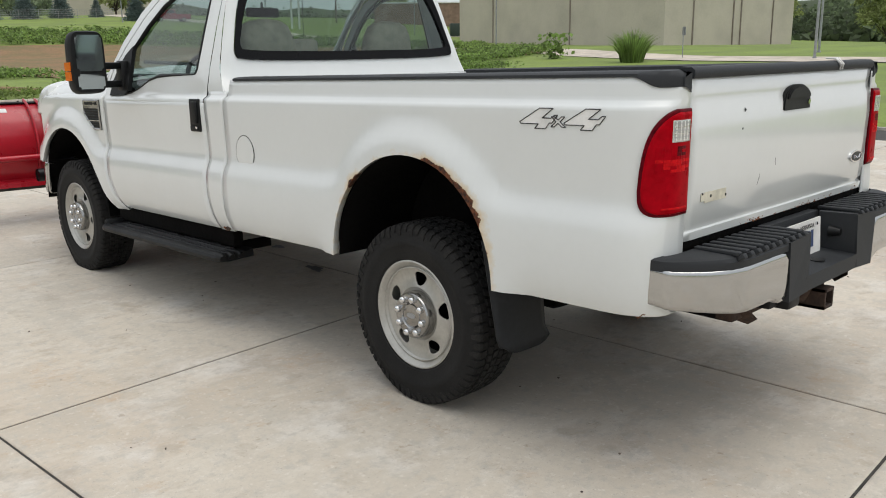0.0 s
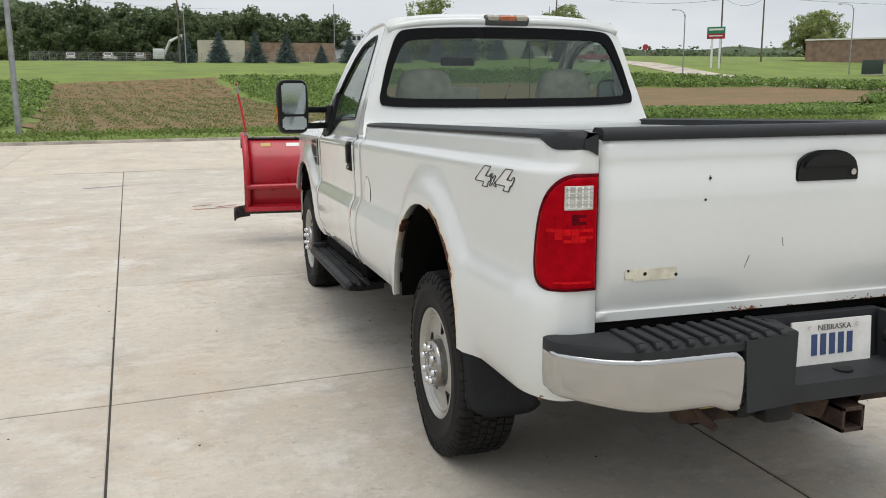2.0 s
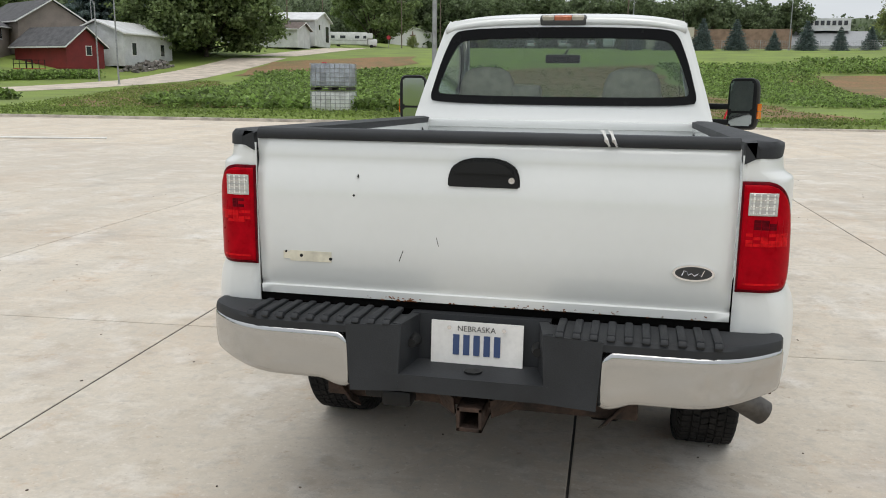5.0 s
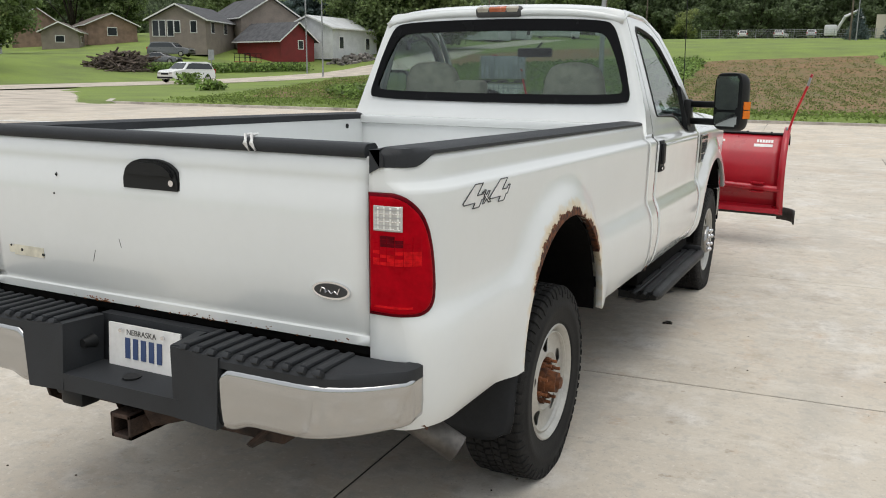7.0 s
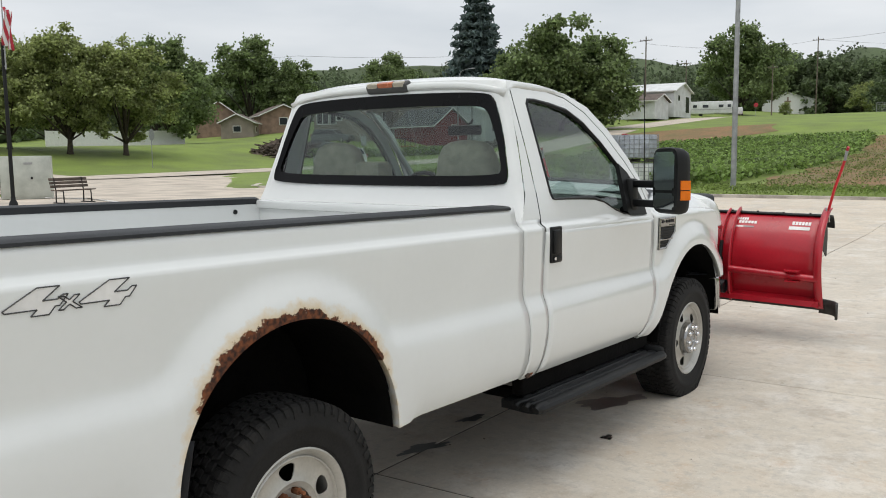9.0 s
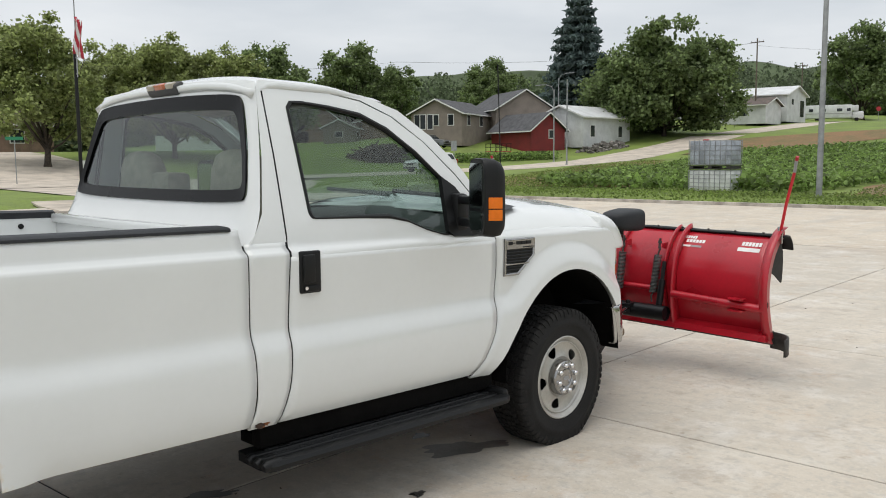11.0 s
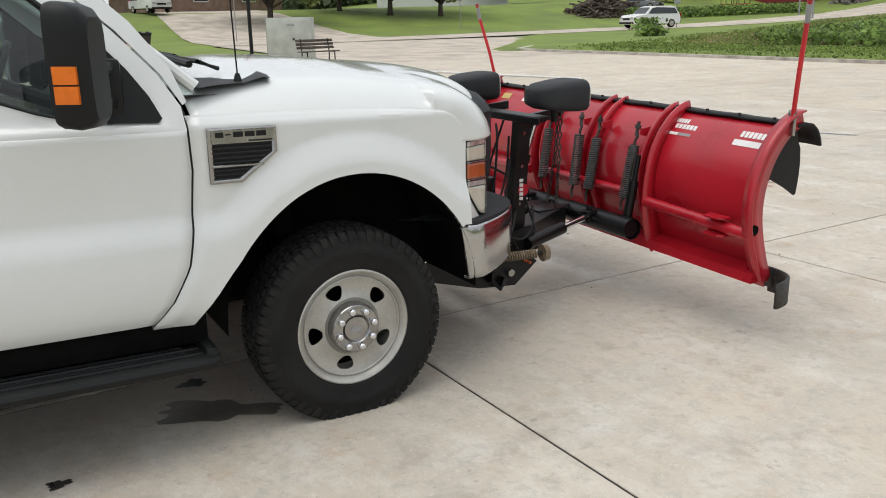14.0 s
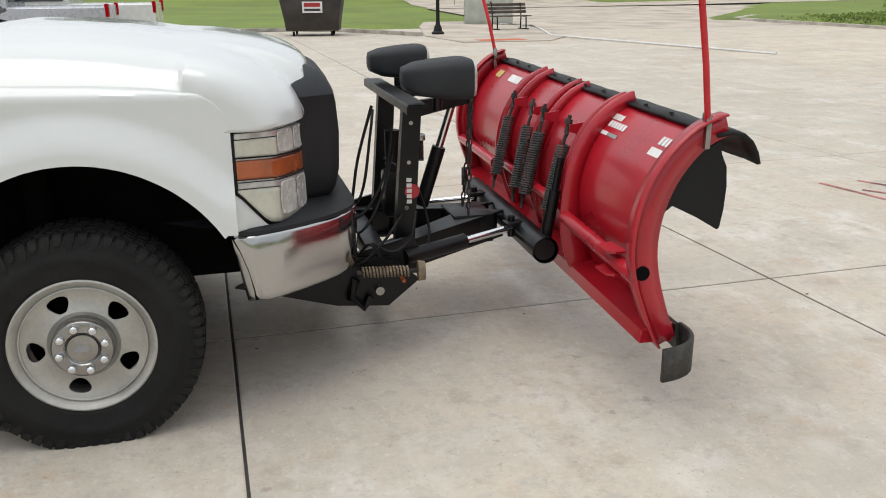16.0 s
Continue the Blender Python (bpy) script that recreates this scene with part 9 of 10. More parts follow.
# fence behind the spruces, white fence behind the lawn
def fence(name, a, b, z_h, label, mat, panel=3.0, solid_panel=False, group=""):
    a, b = Vector(a), Vector(b)
    f = empty(name, label, "fence", group)
    n = max(1, round((b - a).length / panel))
    for k in range(n):
        p, q = a.lerp(b, k / n), a.lerp(b, (k + 1) / n)
        zp, zq = land(p.x, p.y), land(q.x, q.y)
        bm = bmesh.new()
        if solid_panel:
            prism(bm, [(p.x, p.y, zp), (q.x, q.y, zq), (q.x, q.y, zq + z_h), (p.x, p.y, zp + z_h)], (0.05, 0.05, 0))
        else:
            for h in (0.15, 0.5, 0.85, 1.2, z_h):
                tube(bm, [(p.x, p.y, zp + h), (q.x, q.y, zq + h)], 0.02, 4)
            for j in range(8):
                r = p.lerp(q, j / 8)
                zr = zp + (zq - zp) * j / 8
                tube(bm, [(r.x, r.y, zr), (r.x, r.y, zr + z_h)], 0.012, 4)
        part("panel", bm, mat, f, smooth=0)
        bm = bmesh.new()
        cyl(bm, (p.x, p.y, zp - 0.1), (p.x, p.y, zp + z_h + 0.08), 0.05, seg=6)
        part("post", bm, mat, f)
    return f


fence("chain_fence", (-25, 152, 0), (62, 143, 0), 1.5, "grey wire fence along the far grass bank", "galv")
fence("vinyl_fence", (-95, 50, 0), (-97.3, 71, 0), 1.9, "white vinyl privacy fence behind the lawn", "white_trim", 2.4, True)


def car(name, label, x, y, turn, paint, length=4.7, width=1.85, height=1.7, style="suv", category="car"):
    """A simple but shaped car: nose towards local +y."""
    c = thing(name, label, category, x, y, turn, lift=0.03)
    L, W, H = length / 2, width / 2, height
    if style == "suv":
        prof = [(-L, 0.55), (-L + 0.02, 0.95), (-L + 0.15, H * 0.62), (-L + 0.45, H * 0.95), (-L + 0.9, H), (0.1, H * 0.99), (0.55, H * 0.93), (1.15, H * 0.64), (L - 0.25, H * 0.58), (L - 0.02, H * 0.48), (L, 0.5), (L - 0.05, 0.3), (-L + 0.05, 0.3)]
        glass = [(-L + 0.35, H * 0.64), (-L + 0.6, H * 0.9), (0.05, H * 0.93), (0.50, H * 0.88), (0.95, H * 0.65)]
    elif style == "sedan":
        prof = [(-L, 0.5), (-L + 0.05, 0.9), (-L + 0.9, 0.95), (-L + 1.5, H), (0.3, H), (1.0, 0.98), (L - 0.1, 0.8), (L, 0.5), (L - 0.05, 0.25), (-L + 0.05, 0.25)]
        glass = [(-L + 1.05, 0.97), (-L + 1.55, H * 0.95), (0.25, H * 0.95), (0.8, 0.98)]
    else:
        prof = [(-L, 0.6), (-L + 0.02, H * 0.62), (-0.5, H * 0.62), (-0.45, H * 0.98), (0.7, H), (1.25, H * 0.66), (L - 0.1, H * 0.6), (L, 0.6), (L - 0.05, 0.4), (-L + 0.05, 0.4)]
        glass = [(-0.35, H * 0.66), (-0.3, H * 0.93), (0.6, H * 0.94), (1.05, H * 0.66)]
    bm = bmesh.new()
    rows = []
    for u in (-1, -0.93, -0.6, 0.6, 0.93, 1):
        edge = 1 if abs(u) == 1 else 0
        rows.append([Vector((u * W * (1 - 0.22 * max(0, (z - H * 0.62) / (H * 0.4)) * (abs(u) > 0.9)), yy * (1 - 0.03 * edge), z - 0.05 * edge * (z > H * 0.5) + 0.04 * edge * (z < 0.5))) for yy, z in prof])
    g = sheet(bm, rows, closed=True)
    bm.faces.new(g[0])
    bm.faces.new(g[-1][::-1])
    bmesh.ops.recalc_face_normals(bm, faces=bm.faces[:])
    part("body", bm, paint, c, smooth=40)
    for s in (-1, 1):
        bm = bmesh.new()
        prism(bm, [(s * W * (0.995 - 0.20 * max(0, (z - H * 0.62) / (H * 0.4))), yy, z) for yy, z in glass], (s * 0.012, 0, 0))
        part("side_window", bm, "pane", c, smooth=0)
        for yy in (-L * 0.60, L * 0.64):
            bm = bmesh.new()
            lathe(bm, [(0.0, 0.09), (0.2, 0.09), (0.33, 0.10), (0.35, 0.0), (0.34, -0.10)], (s * (W - 0.08), yy, 0.35), s, 20)
            wh = part("wheel", bm, "rubber", c)
            bm = bmesh.new()
            lathe(bm, [(0.0, 0.115), (0.22, 0.105), (0.225, 0.09)], (s * (W - 0.08), yy, 0.35), s, 16)
            part("rim", bm, "silver", wh)
        quick("headlight", c, "clear_lens", [((s * W * 0.72, L - 0.06, H * 0.46), (0.36, 0.14, 0.16))], 0.03)
        quick("tail_light", c, "red_lens", [((s * W * 0.86, -L + 0.03, H * 0.56), (0.22, 0.10, 0.34))], 0.03)
    bm = bmesh.new()
    k = 0.62 if style != "sedan" else 0.5
    if style == "suv":
        prism(bm, [(-W * 0.80, 1.12, H * 0.665), (W * 0.80, 1.12, H * 0.665), (W * 0.68, 0.60, H * 0.925), (-W * 0.68, 0.60, H * 0.925)], (0, 0.02, 0.012))
        part("windscreen", bm, "pane", c, smooth=0)
        bm = bmesh.new()
        prism(bm, [(-W * 0.75, -L + 0.18, H * 0.66), (W * 0.75, -L + 0.18, H * 0.66), (W * 0.66, -L + 0.42, H * 0.92), (-W * 0.66, -L + 0.42, H * 0.92)], (0, -0.02, 0.01))
    elif style == "pickup":
        prism(bm, [(-W * 0.80, 1.22, H * 0.68), (W * 0.80, 1.22, H * 0.68), (W * 0.68, 0.74, H * 0.97), (-W * 0.68, 0.74, H * 0.97)], (0, 0.02, 0.012))
        part("windscreen", bm, "pane", c, smooth=0)
        bm = bmesh.new()
        prism(bm, [(-W * 0.75, -0.5, H * 0.68), (W * 0.75, -0.5, H * 0.68), (W * 0.68, -0.47, H * 0.93), (-W * 0.68, -0.47, H * 0.93)], (0, -0.02, 0))
    else:
        prism(bm, [(-W * 0.80, 0.95, 1.0), (W * 0.80, 0.95, 1.0), (W * 0.68, 0.36, H * 0.97), (-W * 0.68, 0.36, H * 0.97)], (0, 0.02, 0.012))
    part("windscreen" if style == "sedan" else "rear_window", bm, "pane", c, smooth=0)
    for yy, zz in ((L - 0.04, 0.42), (-L + 0.04, 0.45)):
        quick("bumper", c, "black", [((0, yy, zz), (W * 1.9, 0.12, 0.16))], 0.03)
    quick("grille", c, "black", [((0, L - 0.01, H * 0.42), (W * 0.9, 0.06, 0.16))], 0.02)
    return c


car("sport_utility", "white sport utility vehicle on the street", -50.5, 53.5, 176, "car_white", 4.9, 1.9, 1.75)
car("pickup", "dark grey pickup with a canopy by the house", -76.5, 79.0, -75, "car_grey", 5.6, 1.95, 1.8, "suv")
car("sedan", "dark sedan among weeds before the house", -71.0, 71.5, -70, "car_grey", 4.5, 1.75, 1.35, "sedan")
car("red_pickup", "red pickup on the road beyond the field", 62.5, 124.0, 75, "car_red", 5.6, 1.95, 1.85, "pickup")
car("pickup", "silver pickup parked by the lawn", -21.6, -1.6, 178, "car_silver", 5.8, 2.0, 1.9, "pickup")
car("pickup", "white pickup parked by the lawn", -25.0, -0.6, 176, "car_white", 5.8, 2.0, 1.9, "pickup")
car("pickup", "white pickup parked beyond the street", -80.0, 19.5, -80, "car_white", 5.6, 1.95, 1.85, "pickup")
for x, y, t, p in ((-21.7, 178, 10, "car_white"), (-14.3, 176, -8, "car_white"), (-9.0, 176, 5, "car_silver")):
    car("parked_car", "pale car parked beyond the fence", x, y, t, p, 4.6, 1.8, 1.6, "suv")
rv = thing("motorhome", "white motorhome beside the metal building", "motorhome", -62.7, 183.4, -71)
quick("body", rv, "white_metal", [((0, -1, 2.0), (2.5, 9.0, 2.7)), ((0, 3.9, 2.6), (2.4, 1.6, 1.2))], 0.15)
quick("cab", rv, "white_metal", [((0, 4.6, 1.2), (2.2, 2.2, 1.5))], 0.3)
for yy, ww in ((-4.2, 0.8), (-2.0, 1.2), (1.2, 1.0), (2.9, 0.7)):
    quick("side_window", rv, "pane", [((1.27, yy, 2.3), (0.05, ww, 0.6))])
quick("stripe", rv, "grey_decal", [((1.262, -1, 1.6), (0.03, 8.6, 0.12))])
for yy in (-3.0, 4.4):
    quick("wheel", rv, "rubber", [((0.9, yy, 0.4), (0.4, 0.8, 0.8))], 0.2)
exc = thing("excavator", "white excavator arm beyond the fence", "excavator", -4.5, 163, 0)
bm = bmesh.new()
tube(bm, [(0, 0, 0.6), (1.5, 0, 3.6), (3.5, 0, 4.6), (4.2, 0, 3.2)], 0.28, 8)
part("boom", bm, "white_metal", exc)
quick("cab", exc, "white_metal", [((-0.6, 0, 1.3), (2.0, 2.2, 1.8))], 0.2)

# sign on two posts, transformers, street signs
sg = thing("roadside_sign", "green and red roadside sign on two posts", "sign", 73.0, 106.0, -38)
quick("green_panel", sg, "sign_green", [((0, 0, 5.4), (2.5, 0.3, 0.95))])
quick("red_panel", sg, "sign_red", [((0, 0, 4.55), (2.5, 0.3, 0.72))])
quick("text_bar", sg, "white_trim", [((0, -0.17, 5.5), (2.0, 0.04, 0.28)), ((0, -0.17, 4.6), (1.9, 0.04, 0.16))])
for xx in (-0.5, 0.6):
    quick("post", sg, "white_trim", [((xx, 0, 2.1), (0.28, 0.2, 4.3))])
for x, y in ((91, 95), (95, 93.5)):
    tb = thing("transformer_box", "dark green transformer cabinet on the grass", "transformer", x, y, -40)
    quick("cabinet", tb, "green_dark", [((0, 0, 1.0), (2.6, 2.0, 2.1))], 0.05)
    quick("pad", tb, "kerb", [((0, 0, 0.0), (3.0, 2.4, 0.2))])


def street_sign(x, y, h, face, mat, label, turn=0, shape="box"):
    s_ = thing("street_sign", label, "sign", x, y, turn)
    bm = bmesh.new()
    cyl(bm, (0, 0, 0), (0, 0, h), 0.035, seg=8)
    part("post", bm, "galv", s_)
    bm = bmesh.new()
    if shape == "oct":
        prism(bm, [(face[0] / 2 * 1.08 * math.cos(math.pi / 8 + k * math.pi / 4), -0.05, h - face[1] / 2 + face[1] / 2 * 1.08 * math.sin(math.pi / 8 + k * math.pi / 4)) for k in range(8)], (0, 0.015, 0))
    else:
        box(bm, (0, -0.045, h - face[1] / 2), (face[0], 0.015, face[1]))
    part("face", bm, mat, s_, smooth=0)
    return s_


street_sign(-63.4, 42.9, 3.4, (1.0, 1.0), "galv", "back of an octagonal sign by the lawn", 120, "oct")
street_sign(-49.5, 55.5, 2.8, (0.5, 0.9), "galv", "grey street sign at the verge", 40)
street_sign(-57, 20.5, 3.2, (1.1, 0.22), "sign_green", "green street name sign on a grey post", 60)
street_sign(-56, 190, 3.0, (0.9, 0.9), "sign_red", "red octagonal stop sign", 20, "oct")
street_sign(68.5, 118, 2.8, (0.9, 0.9), "sign_red", "red octagonal stop sign", -20, "oct")

# bench, cabinet, lamp post with flag, dumpster on the yard's west side
bench = thing("park_bench", "black metal park bench with wooden slats", "bench", -24.7, 13.8, 98, z=0.025)
for k in range(4):
    quick("seat_slat", bench, "logs", [((0, 0.03 + 0.11 * k, 0.45), (1.5, 0.085, 0.035))], 0.008)
for k in range(3):
    bm = bmesh.new()
    box(bm, (0, 0.42 + 0.035 * k, 0.58 + 0.12 * k), (1.5, 0.03, 0.095), 0.008, rot=(-14, 0, 0))
    part("back_slat", bm, "logs", bench)
for xx in (-0.55, 0.55):
    bm = bmesh.new()
    tube(bm, [(xx, 0.0, 0.02), (xx, 0.02, 0.43), (xx, 0.40, 0.43), (xx, 0.50, 0.88)], 0.025, 6)
    tube(bm, [(xx, 0.40, 0.43), (xx, 0.42, 0.02)], 0.025, 6)
    box(bm, (xx, 0.2, 0.02), (0.06, 0.7, 0.03))
    part("leg_frame", bm, "black", bench)
cab = thing("utility_cabinet", "pale green-grey utility cabinet on the pad", "cabinet", -29.3, 14.4, 58, z=0.025)
quick("body", cab, "green_box", [((0, 0, 0.82), (1.75, 0.9, 1.62))], 0.02)
quick("door_panel", cab, "green_box", [((0.1, -0.46, 0.82), (1.4, 0.03, 1.45))], 0.01)
quick("side_panel", cab, "green_dark", [((-0.885, 0, 0.82), (0.02, 0.8, 1.5))])
quick("label", cab, "grey_decal", [((0.1, -0.48, 1.35), (0.3, 0.01, 0.08))])
quick("lock", cab, "black", [((0.2, -0.485, 0.8), (0.07, 0.02, 0.09))])
lp = thing("lamp_post", "black lamp post carrying a flag", "lamp post", -23.0, 10.75, 0, z=0.025)
bm = bmesh.new()
lathe(bm, [(0.20, 0.0), (0.20, 0.06), (0.14, 0.10), (0.12, 0.22), (0.075, 0.30), (0.065, 0.4)], (0, 0, 0), 1, 20)
bmesh.ops.rotate(bm, verts=bm.verts[:], cent=(0, 0, 0), matrix=Matrix.Rotation(-math.pi / 2, 3, "Y"))
part("base", bm, "black", lp)
bm = bmesh.new()
cyl(bm, (0, 0, 0.3), (0, 0, 5.0), 0.06, 0.05, 12)
part("shaft", bm, "black", lp)
bm = bmesh.new()
cyl(bm, (0.12, 0, 4.2), (0.12, 0.0, 6.6), 0.022, 0.018, 8)
cyl(bm, (0, 0, 4.8), (0.14, 0, 4.8), 0.02, seg=6)
cyl(bm, (0, 0, 4.3), (0.14, 0, 4.3), 0.02, seg=6)
part("flag_staff", bm, "galv", lp)
flag = thing("flag", "red and white striped flag hanging from the lamp post", "flag", -22.75, 10.55, 0, z=0.025)
for k in range(7):
    bm = bmesh.new()
    rows = []
    for j in range(9):
        t = j / 8
        rows.append([(0.30 - 0.05 * t + 0.075 * (k + e) + 0.03 * math.sin(6 * t + k * 0.9), 0.06 * math.sin(5 * t + (k + e) * 1.3), 5.95 - 1.1 * t - 0.03 * k) for e in (0, 1)])
    sheet(bm, rows)
    solid(part("stripe", bm, "flag_red" if k % 2 == 0 else "flag_white", flag), 0.004, 0)
du = thing("dumpster", "dark brown waste dumpster with a white label", "dumpster", -24.4, 7.0, 78, z=0.0)
bm = bmesh.new()
rows = []
for z, hw, hl in ((0.16, 0.82, 0.55), (0.5, 0.86, 0.6), (1.2, 0.98, 0.72)):
    rows.append([(-hw, -hl, z), (hw, -hl, z), (hw, hl, z), (-hw, hl, z)])
g = sheet(bm, rows, closed=True)
bm.faces.new(g[0][::-1])
bmesh.ops.recalc_face_normals(bm, faces=bm.faces[:])
solid(part("bin", bm, "dumpster", du, smooth=20), 0.03)
quick("lid", du, "black", [((0, 0, 1.24), (2.0, 1.5, 0.06))], 0.02)
for k in range(9):
    quick("lid_rib", du, "black", [((-0.88 + 0.22 * k, 0, 1.28), (0.07, 1.4, 0.05))], 0.01)
quick("label", du, "white_decal", [((0.05, -0.70, 0.88), (0.62, 0.02, 0.34))])
quick("label_bars", du, "sign_red", [((0.05, -0.715, 0.95), (0.5, 0.01, 0.12))])
quick("number_bars", du, "black_decal", [((0.05, -0.712, 0.80), (0.5, 0.01, 0.07))])
for xx in (-0.6, 0.6):
    for yy in (-0.4, 0.4):
        bm = bmesh.new()
        cyl(bm, (xx - 0.03, yy, 0.07), (xx + 0.03, yy, 0.07), 0.07, seg=12)
        part("castor", bm, "rubber", du)
bm = bmesh.new()
tube(bm, [(-28.4, 14.6, 0.06), (-26.5, 15.2, 0.06), (-24.6, 14.8, 0.05), (-21.0, 13.8, 0.04), (-18, 14.6, 0.035), (-13, 16.0, 0.02)], 0.03, 6)
hose_w = part("garden_hose", bm, "white_trim", None)
tagged(hose_w, "white hose lying across the concrete", "hose")
bm = bmesh.new()
box(bm, (-19.65, 11.75, 0.0275), (0.62, 1.35, 0.006), rot=(0, 0, 4))
ramp = part("ramp_plate", bm, "orange", None)
tagged(ramp, "red tactile plate in the pad", "plate")

# rubble by the shed, log pile, shrubs and junk before the houses
def pile(name, x, y, w, d, h, n, mat, label, seed, long_=False):
    rnd = random.Random(seed)
    p = bmesh.new()
    for _ in range(n):
        u, v = rnd.uniform(-1, 1), rnd.uniform(-1, 1)
        top = h * max(0.15, 1 - u * u - 0.4 * v * v)
        s = rnd.uniform(0.25, 0.6)
        g = land(x + u * w, y + v * d)
        box(p, (x + u * w, y + v * d, g + rnd.random() * top), (s * 4.5, s * 0.28, s * 0.28) if long_ else (s * 1.2, s * 0.6, s * 0.6), 0.0, rot=(rnd.uniform(-25, 25), rnd.uniform(-25, 25), rnd.uniform(0, 180)))
    ob = part(name, p, mat, None, smooth=0)
    return tagged(ob, label, "pile", kind="stuff")


pile("rubble_pile", -61.2, 97.0, 1.2, 4.5, 1.1, 160, "stone", "grey rubble heaped beside the shed", 61)
pile("log_pile", -69.4, 64.6, 2.6, 3.3, 1.7, 420, "logs", "weathered logs and branches in a heap", 62, True)
pts, sz = [], []
rnd = random.Random(8)
for cx, cy, r, h in [(-66 + 0.35 * k, 66 + 1.5 * k, 1.2, 1.0) for k in range(14)] + [(-46.5, 49.5, 1.0, 0.9), (-36, 40, 0.8, 0.6), (50.5, 39.5, 0.9, 1.9)]:
    for _ in range(260):
        a, f = rnd.uniform(0, 6.28), rnd.random()
        pts.append((cx + rnd.gauss(0, r * 0.5), cy + rnd.gauss(0, r * 0.5), land(cx, cy) + h * f))
        sz.append(rnd.uniform(0.10, 0.22))
shr = new("shrubs", leaf_cloud("shrubs", np.array(pts), sz, "leaf_soy", 0.7, 9))
tagged(shr, "low green shrubs and weeds before the houses", "shrubs", kind="stuff")
# clump of tall ornamental grass by the eastern road
rnd = random.Random(19)
bm = bmesh.new()
gx, gy = 47.6, 30.6
for _ in range(620):
    a, q = rnd.uniform(0, 6.283), rnd.random() ** 0.5
    root = Vector((gx + 0.75 * q * math.cos(a), gy + 0.75 * q * math.sin(a), land(gx, gy) - 0.02))
    out = Vector((math.cos(a), math.sin(a), 0)) * q * rnd.uniform(0.5, 1.0)
    h, w = rnd.uniform(1.7, 2.9) * (1 - 0.25 * q), rnd.uniform(0.018, 0.034)
    sd = Vector((rnd.uniform(-1, 1), rnd.uniform(-1, 1), 0)).normalized()
    last = None
    for f, k in ((0.0, 1.0), (0.4, 1.0), (0.75, 0.7), (1.0, 0.12)):
        c = root + out * (0.25 * f + 1.05 * f ** 2.6) + Vector((0, 0, h * (f - 0.14 * f ** 4)))
        pair = [bm.verts.new(c - sd * w * k), bm.verts.new(c + sd * w * k)]
        if last:
            bm.faces.new((last[0], last[1], pair[1], pair[0]))
        last = pair
tagged(part("grass_clump", bm, "leaf_soy", None, smooth=0), "clump of tall arching green ornamental grass", "grass", kind="stuff")
street_sign(52.5, 29.6, 2.2, (0.45, 0.6), "galv", "grey sign on a post beside the grass clump", 60)
bm = bmesh.new()
trl = thing("trailer", "small dark utility trailer beside the red barn", "trailer", -67.0, 82.0, 80)
quick("deck", trl, "sign_red", [((0, 0, 0.6), (1.8, 3.0, 0.08))], 0.01)
for xx in (-0.9, 0.9):
    for yy in (-1.4, -0.5, 0.5, 1.4):
        quick("stake", trl, "black", [((xx, yy, 1.1), (0.06, 0.06, 1.0))])
    quick("rail", trl, "black", [((xx, 0, 1.58), (0.05, 3.0, 0.06)), ((xx, 0, 1.15), (0.05, 3.0, 0.06))])
    bm = bmesh.new()
    lathe(bm, [(0.0, 0.1), (0.3, 0.1), (0.33, 0.0), (0.3, -0.1)], (xx * 1.1, 0, 0.33), 1, 16)
    part("wheel", bm, "rubber", trl)

# ---- marks on the concrete ----
def blot(name, label, x, y, r0, r1, turn, mat, seed, z=None, n=40):
    """A thin stain with a ragged outline."""
    rnd = random.Random(seed)
    z = yard_z(x) + 0.0042
    bm = bmesh.new()
    vs = []
    for k in range(n):
        a = 2 * math.pi * k / n
        w = 1 + 0.22 * math.sin(3 * a + seed) + 0.14 * math.sin(7 * a + 2 * seed) + rnd.uniform(-0.08, 0.08)
        p = Vector((r0 * w * math.cos(a), r1 * w * math.sin(a)))
        ca, sa = math.cos(radians(turn)), math.sin(radians(turn))
        vs.append(bm.verts.new((x + p.x * ca - p.y * sa, y + p.x * sa + p.y * ca, z)))
    bm.faces.new(vs)
    ob = part(name, bm, mat, None, smooth=0)
    return tagged(ob, label, "stain")


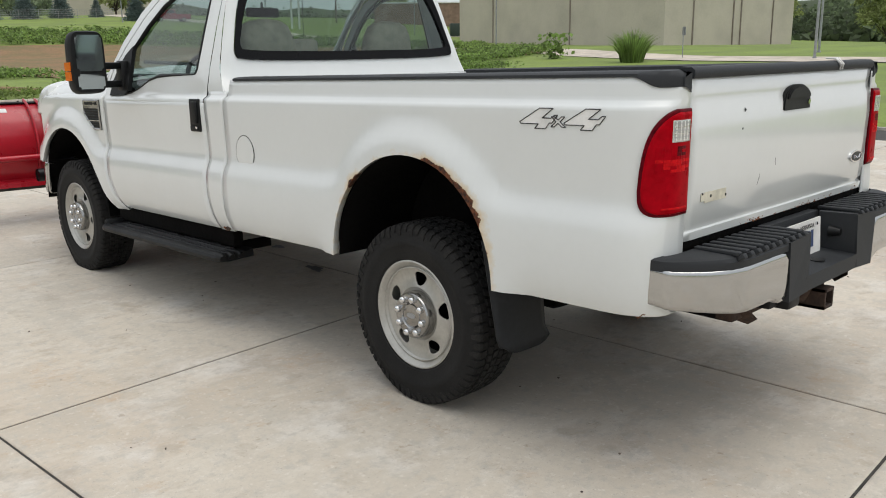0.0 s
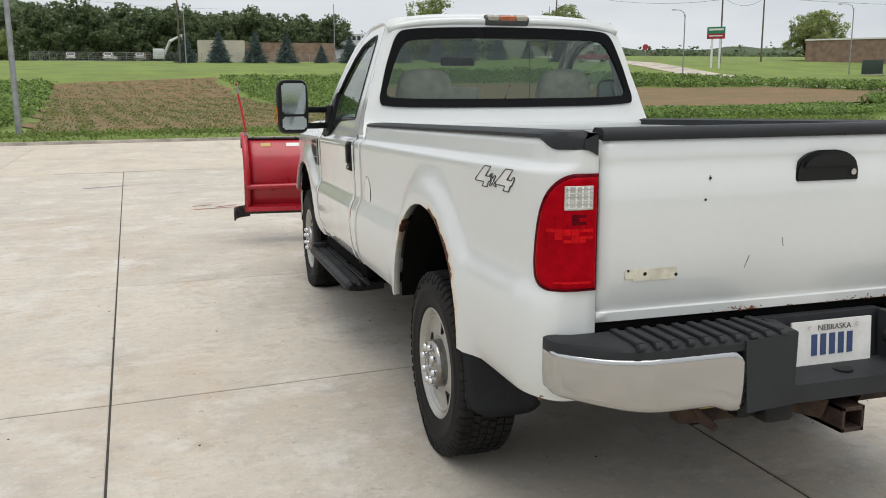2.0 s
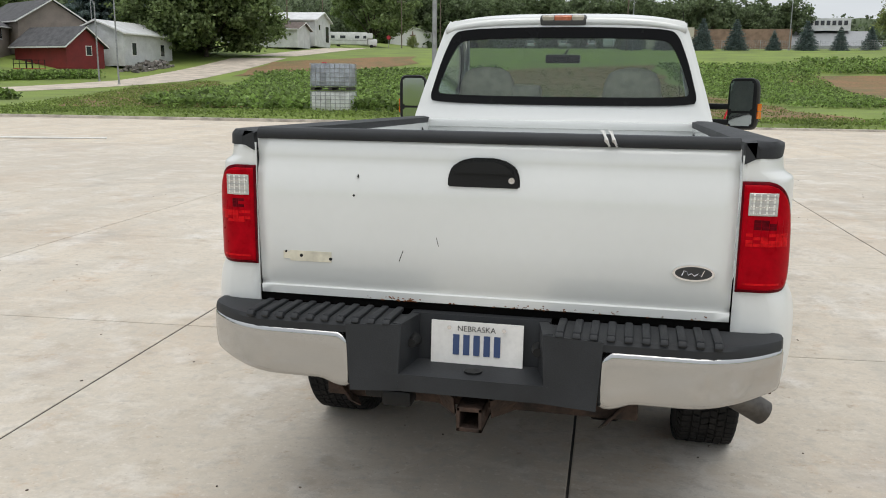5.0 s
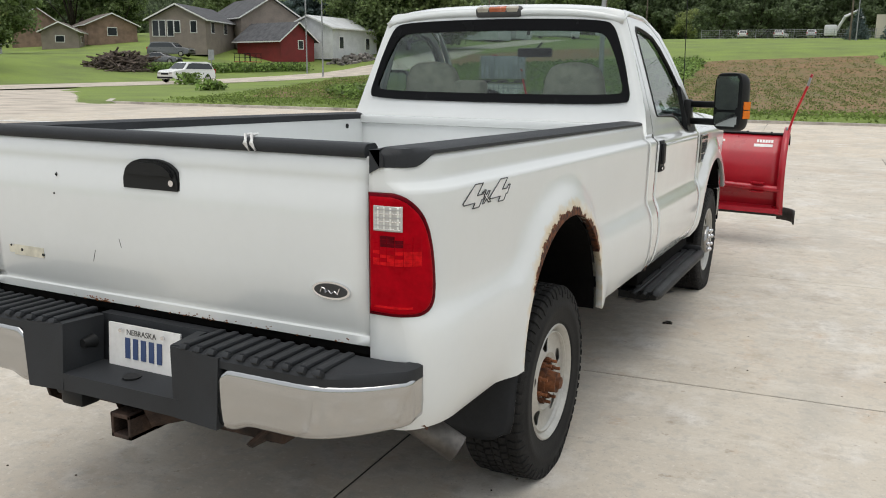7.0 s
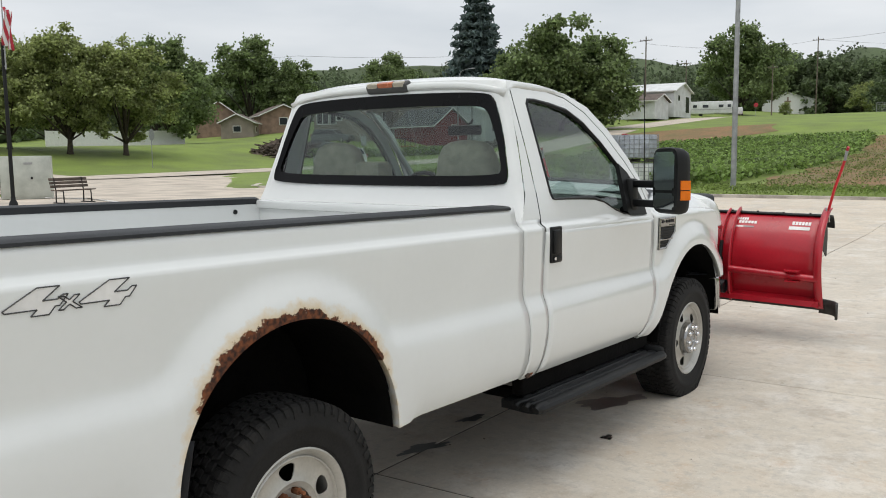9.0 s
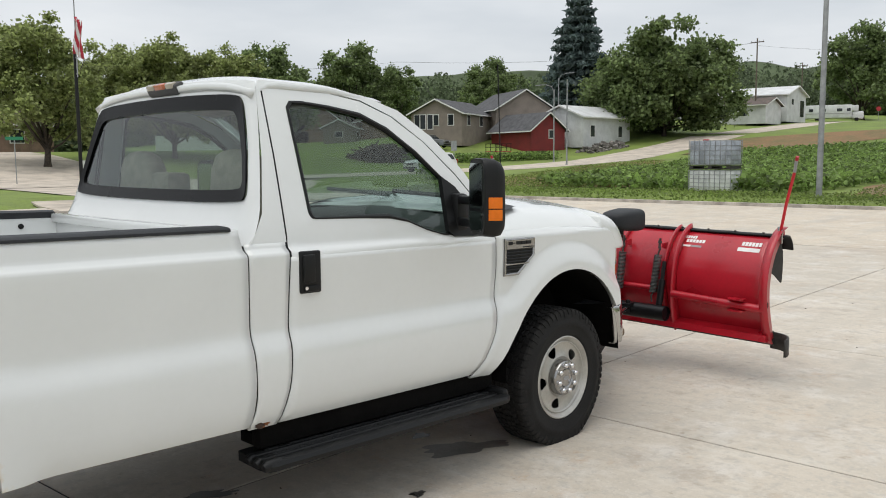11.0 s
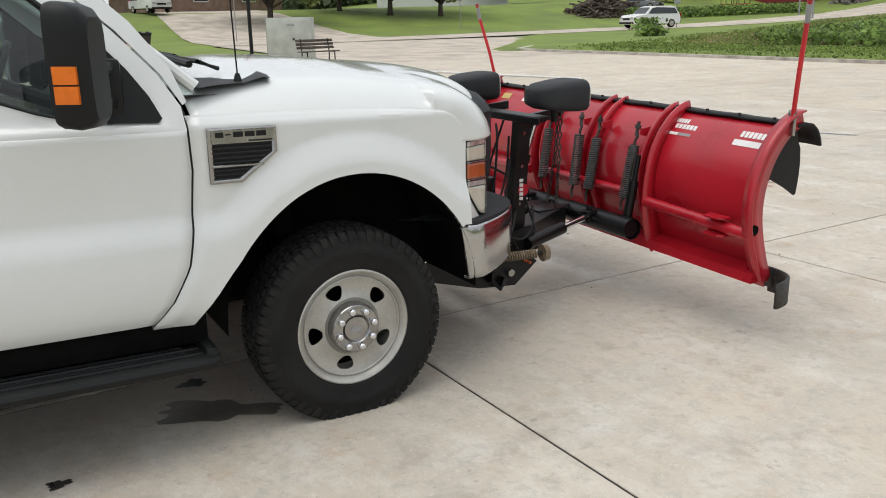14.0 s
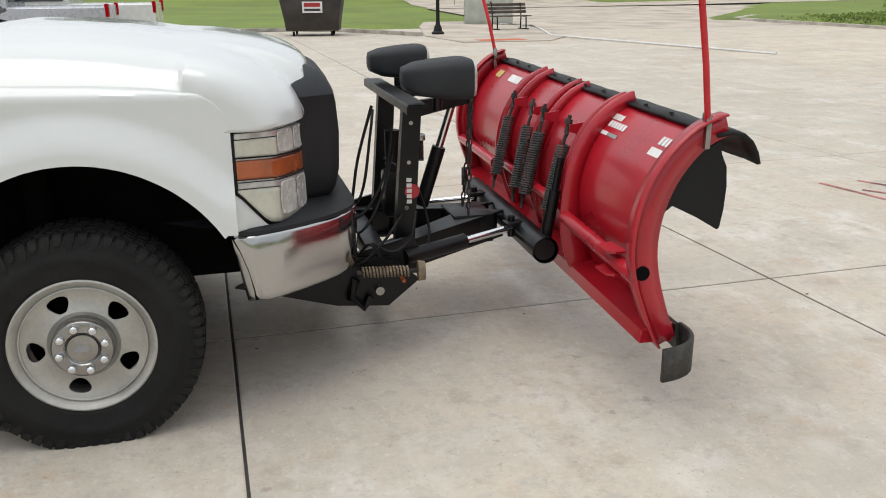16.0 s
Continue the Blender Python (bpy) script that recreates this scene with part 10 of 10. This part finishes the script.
M["wet"] = material("damp_concrete", (0.19, 0.17, 0.145), 0.35, var=0.2, scale=5, fine=45)
M["oil"] = material("oil_stain", (0.05, 0.045, 0.04), 0.3, var=0.2, scale=5)
M["rust_stain"] = material("rust_stained_concrete", (0.44, 0.34, 0.25), 0.85, var=0.15, scale=3, fine=45)
M["marking"] = material("faded_red_paint", (0.50, 0.20, 0.18), 0.85, var=0.3, scale=8, fine=30)
M["marking_blue"] = material("faded_blue_paint", (0.30, 0.38, 0.52), 0.85, var=0.3, scale=8, fine=30)
blot("damp_stain", "dark damp stain behind the front wheel", 0.66, 2.98, 0.10, 0.24, -28, "wet", 3)
blot("oil_stain", "dark oil stain under the cab", 0.20, 1.62, 0.05, 0.15, -18, "oil", 5)
blot("oil_stain", "dark oil stain under the cab", 0.12, 2.20, 0.04, 0.10, -10, "oil", 8)
blot("oil_stain", "small dark drip on concrete", 0.95, 2.35, 0.03, 0.04, 0, "oil", 9)
blot("oil_stain", "small dark drip on concrete", 0.33, 2.97, 0.04, 0.06, 0, "oil", 12)
for k, (a, b) in enumerate((((-1.85, 8.60), (-1.24, 8.70)), ((-1.85, 8.95), (-1.60, 9.05)), ((-1.55, 8.75), (-1.25, 8.95)))):
    bm = bmesh.new()
    d = (Vector((*b, 0)) - Vector((*a, 0)))
    sd = Vector((-d.y, d.x, 0)).normalized() * 0.02
    bm.faces.new([bm.verts.new(Vector((*p, yard_z(p[0]) + 0.004)) + q) for p, q in ((a, -sd), (b, -sd), (b, sd), (a, sd))])
    tagged(part("paint_mark", bm, "marking", None, smooth=0), "faded red survey mark on concrete", "paint mark")
bm = bmesh.new()
bm.faces.new([bm.verts.new(p) for p in ((-3.6, 12.0, 0.003), (-2.9, 12.3, 0.003), (-2.88, 12.35, 0.003), (-3.6, 12.06, 0.003))])
tagged(part("paint_mark", bm, "marking_blue", None, smooth=0), "faded blue survey mark on concrete", "paint mark")
# specks of grit and leaf on the slabs
rnd = random.Random(77)
bm = bmesh.new()
for _ in range(260):
    x, y = rnd.uniform(-6, 6), rnd.uniform(-4, 12)
    s = rnd.uniform(0.003, 0.008)
    box(bm, (x, y, yard_z(x) + s * 0.35), (s * rnd.uniform(0.8, 2.6), s, s * 0.5), rot=(0, 0, rnd.uniform(0, 180)))
grit = part("grit", bm, "logs", None, smooth=0)
tagged(grit, "specks of grit and dry leaf on the slabs", "grit", kind="stuff")
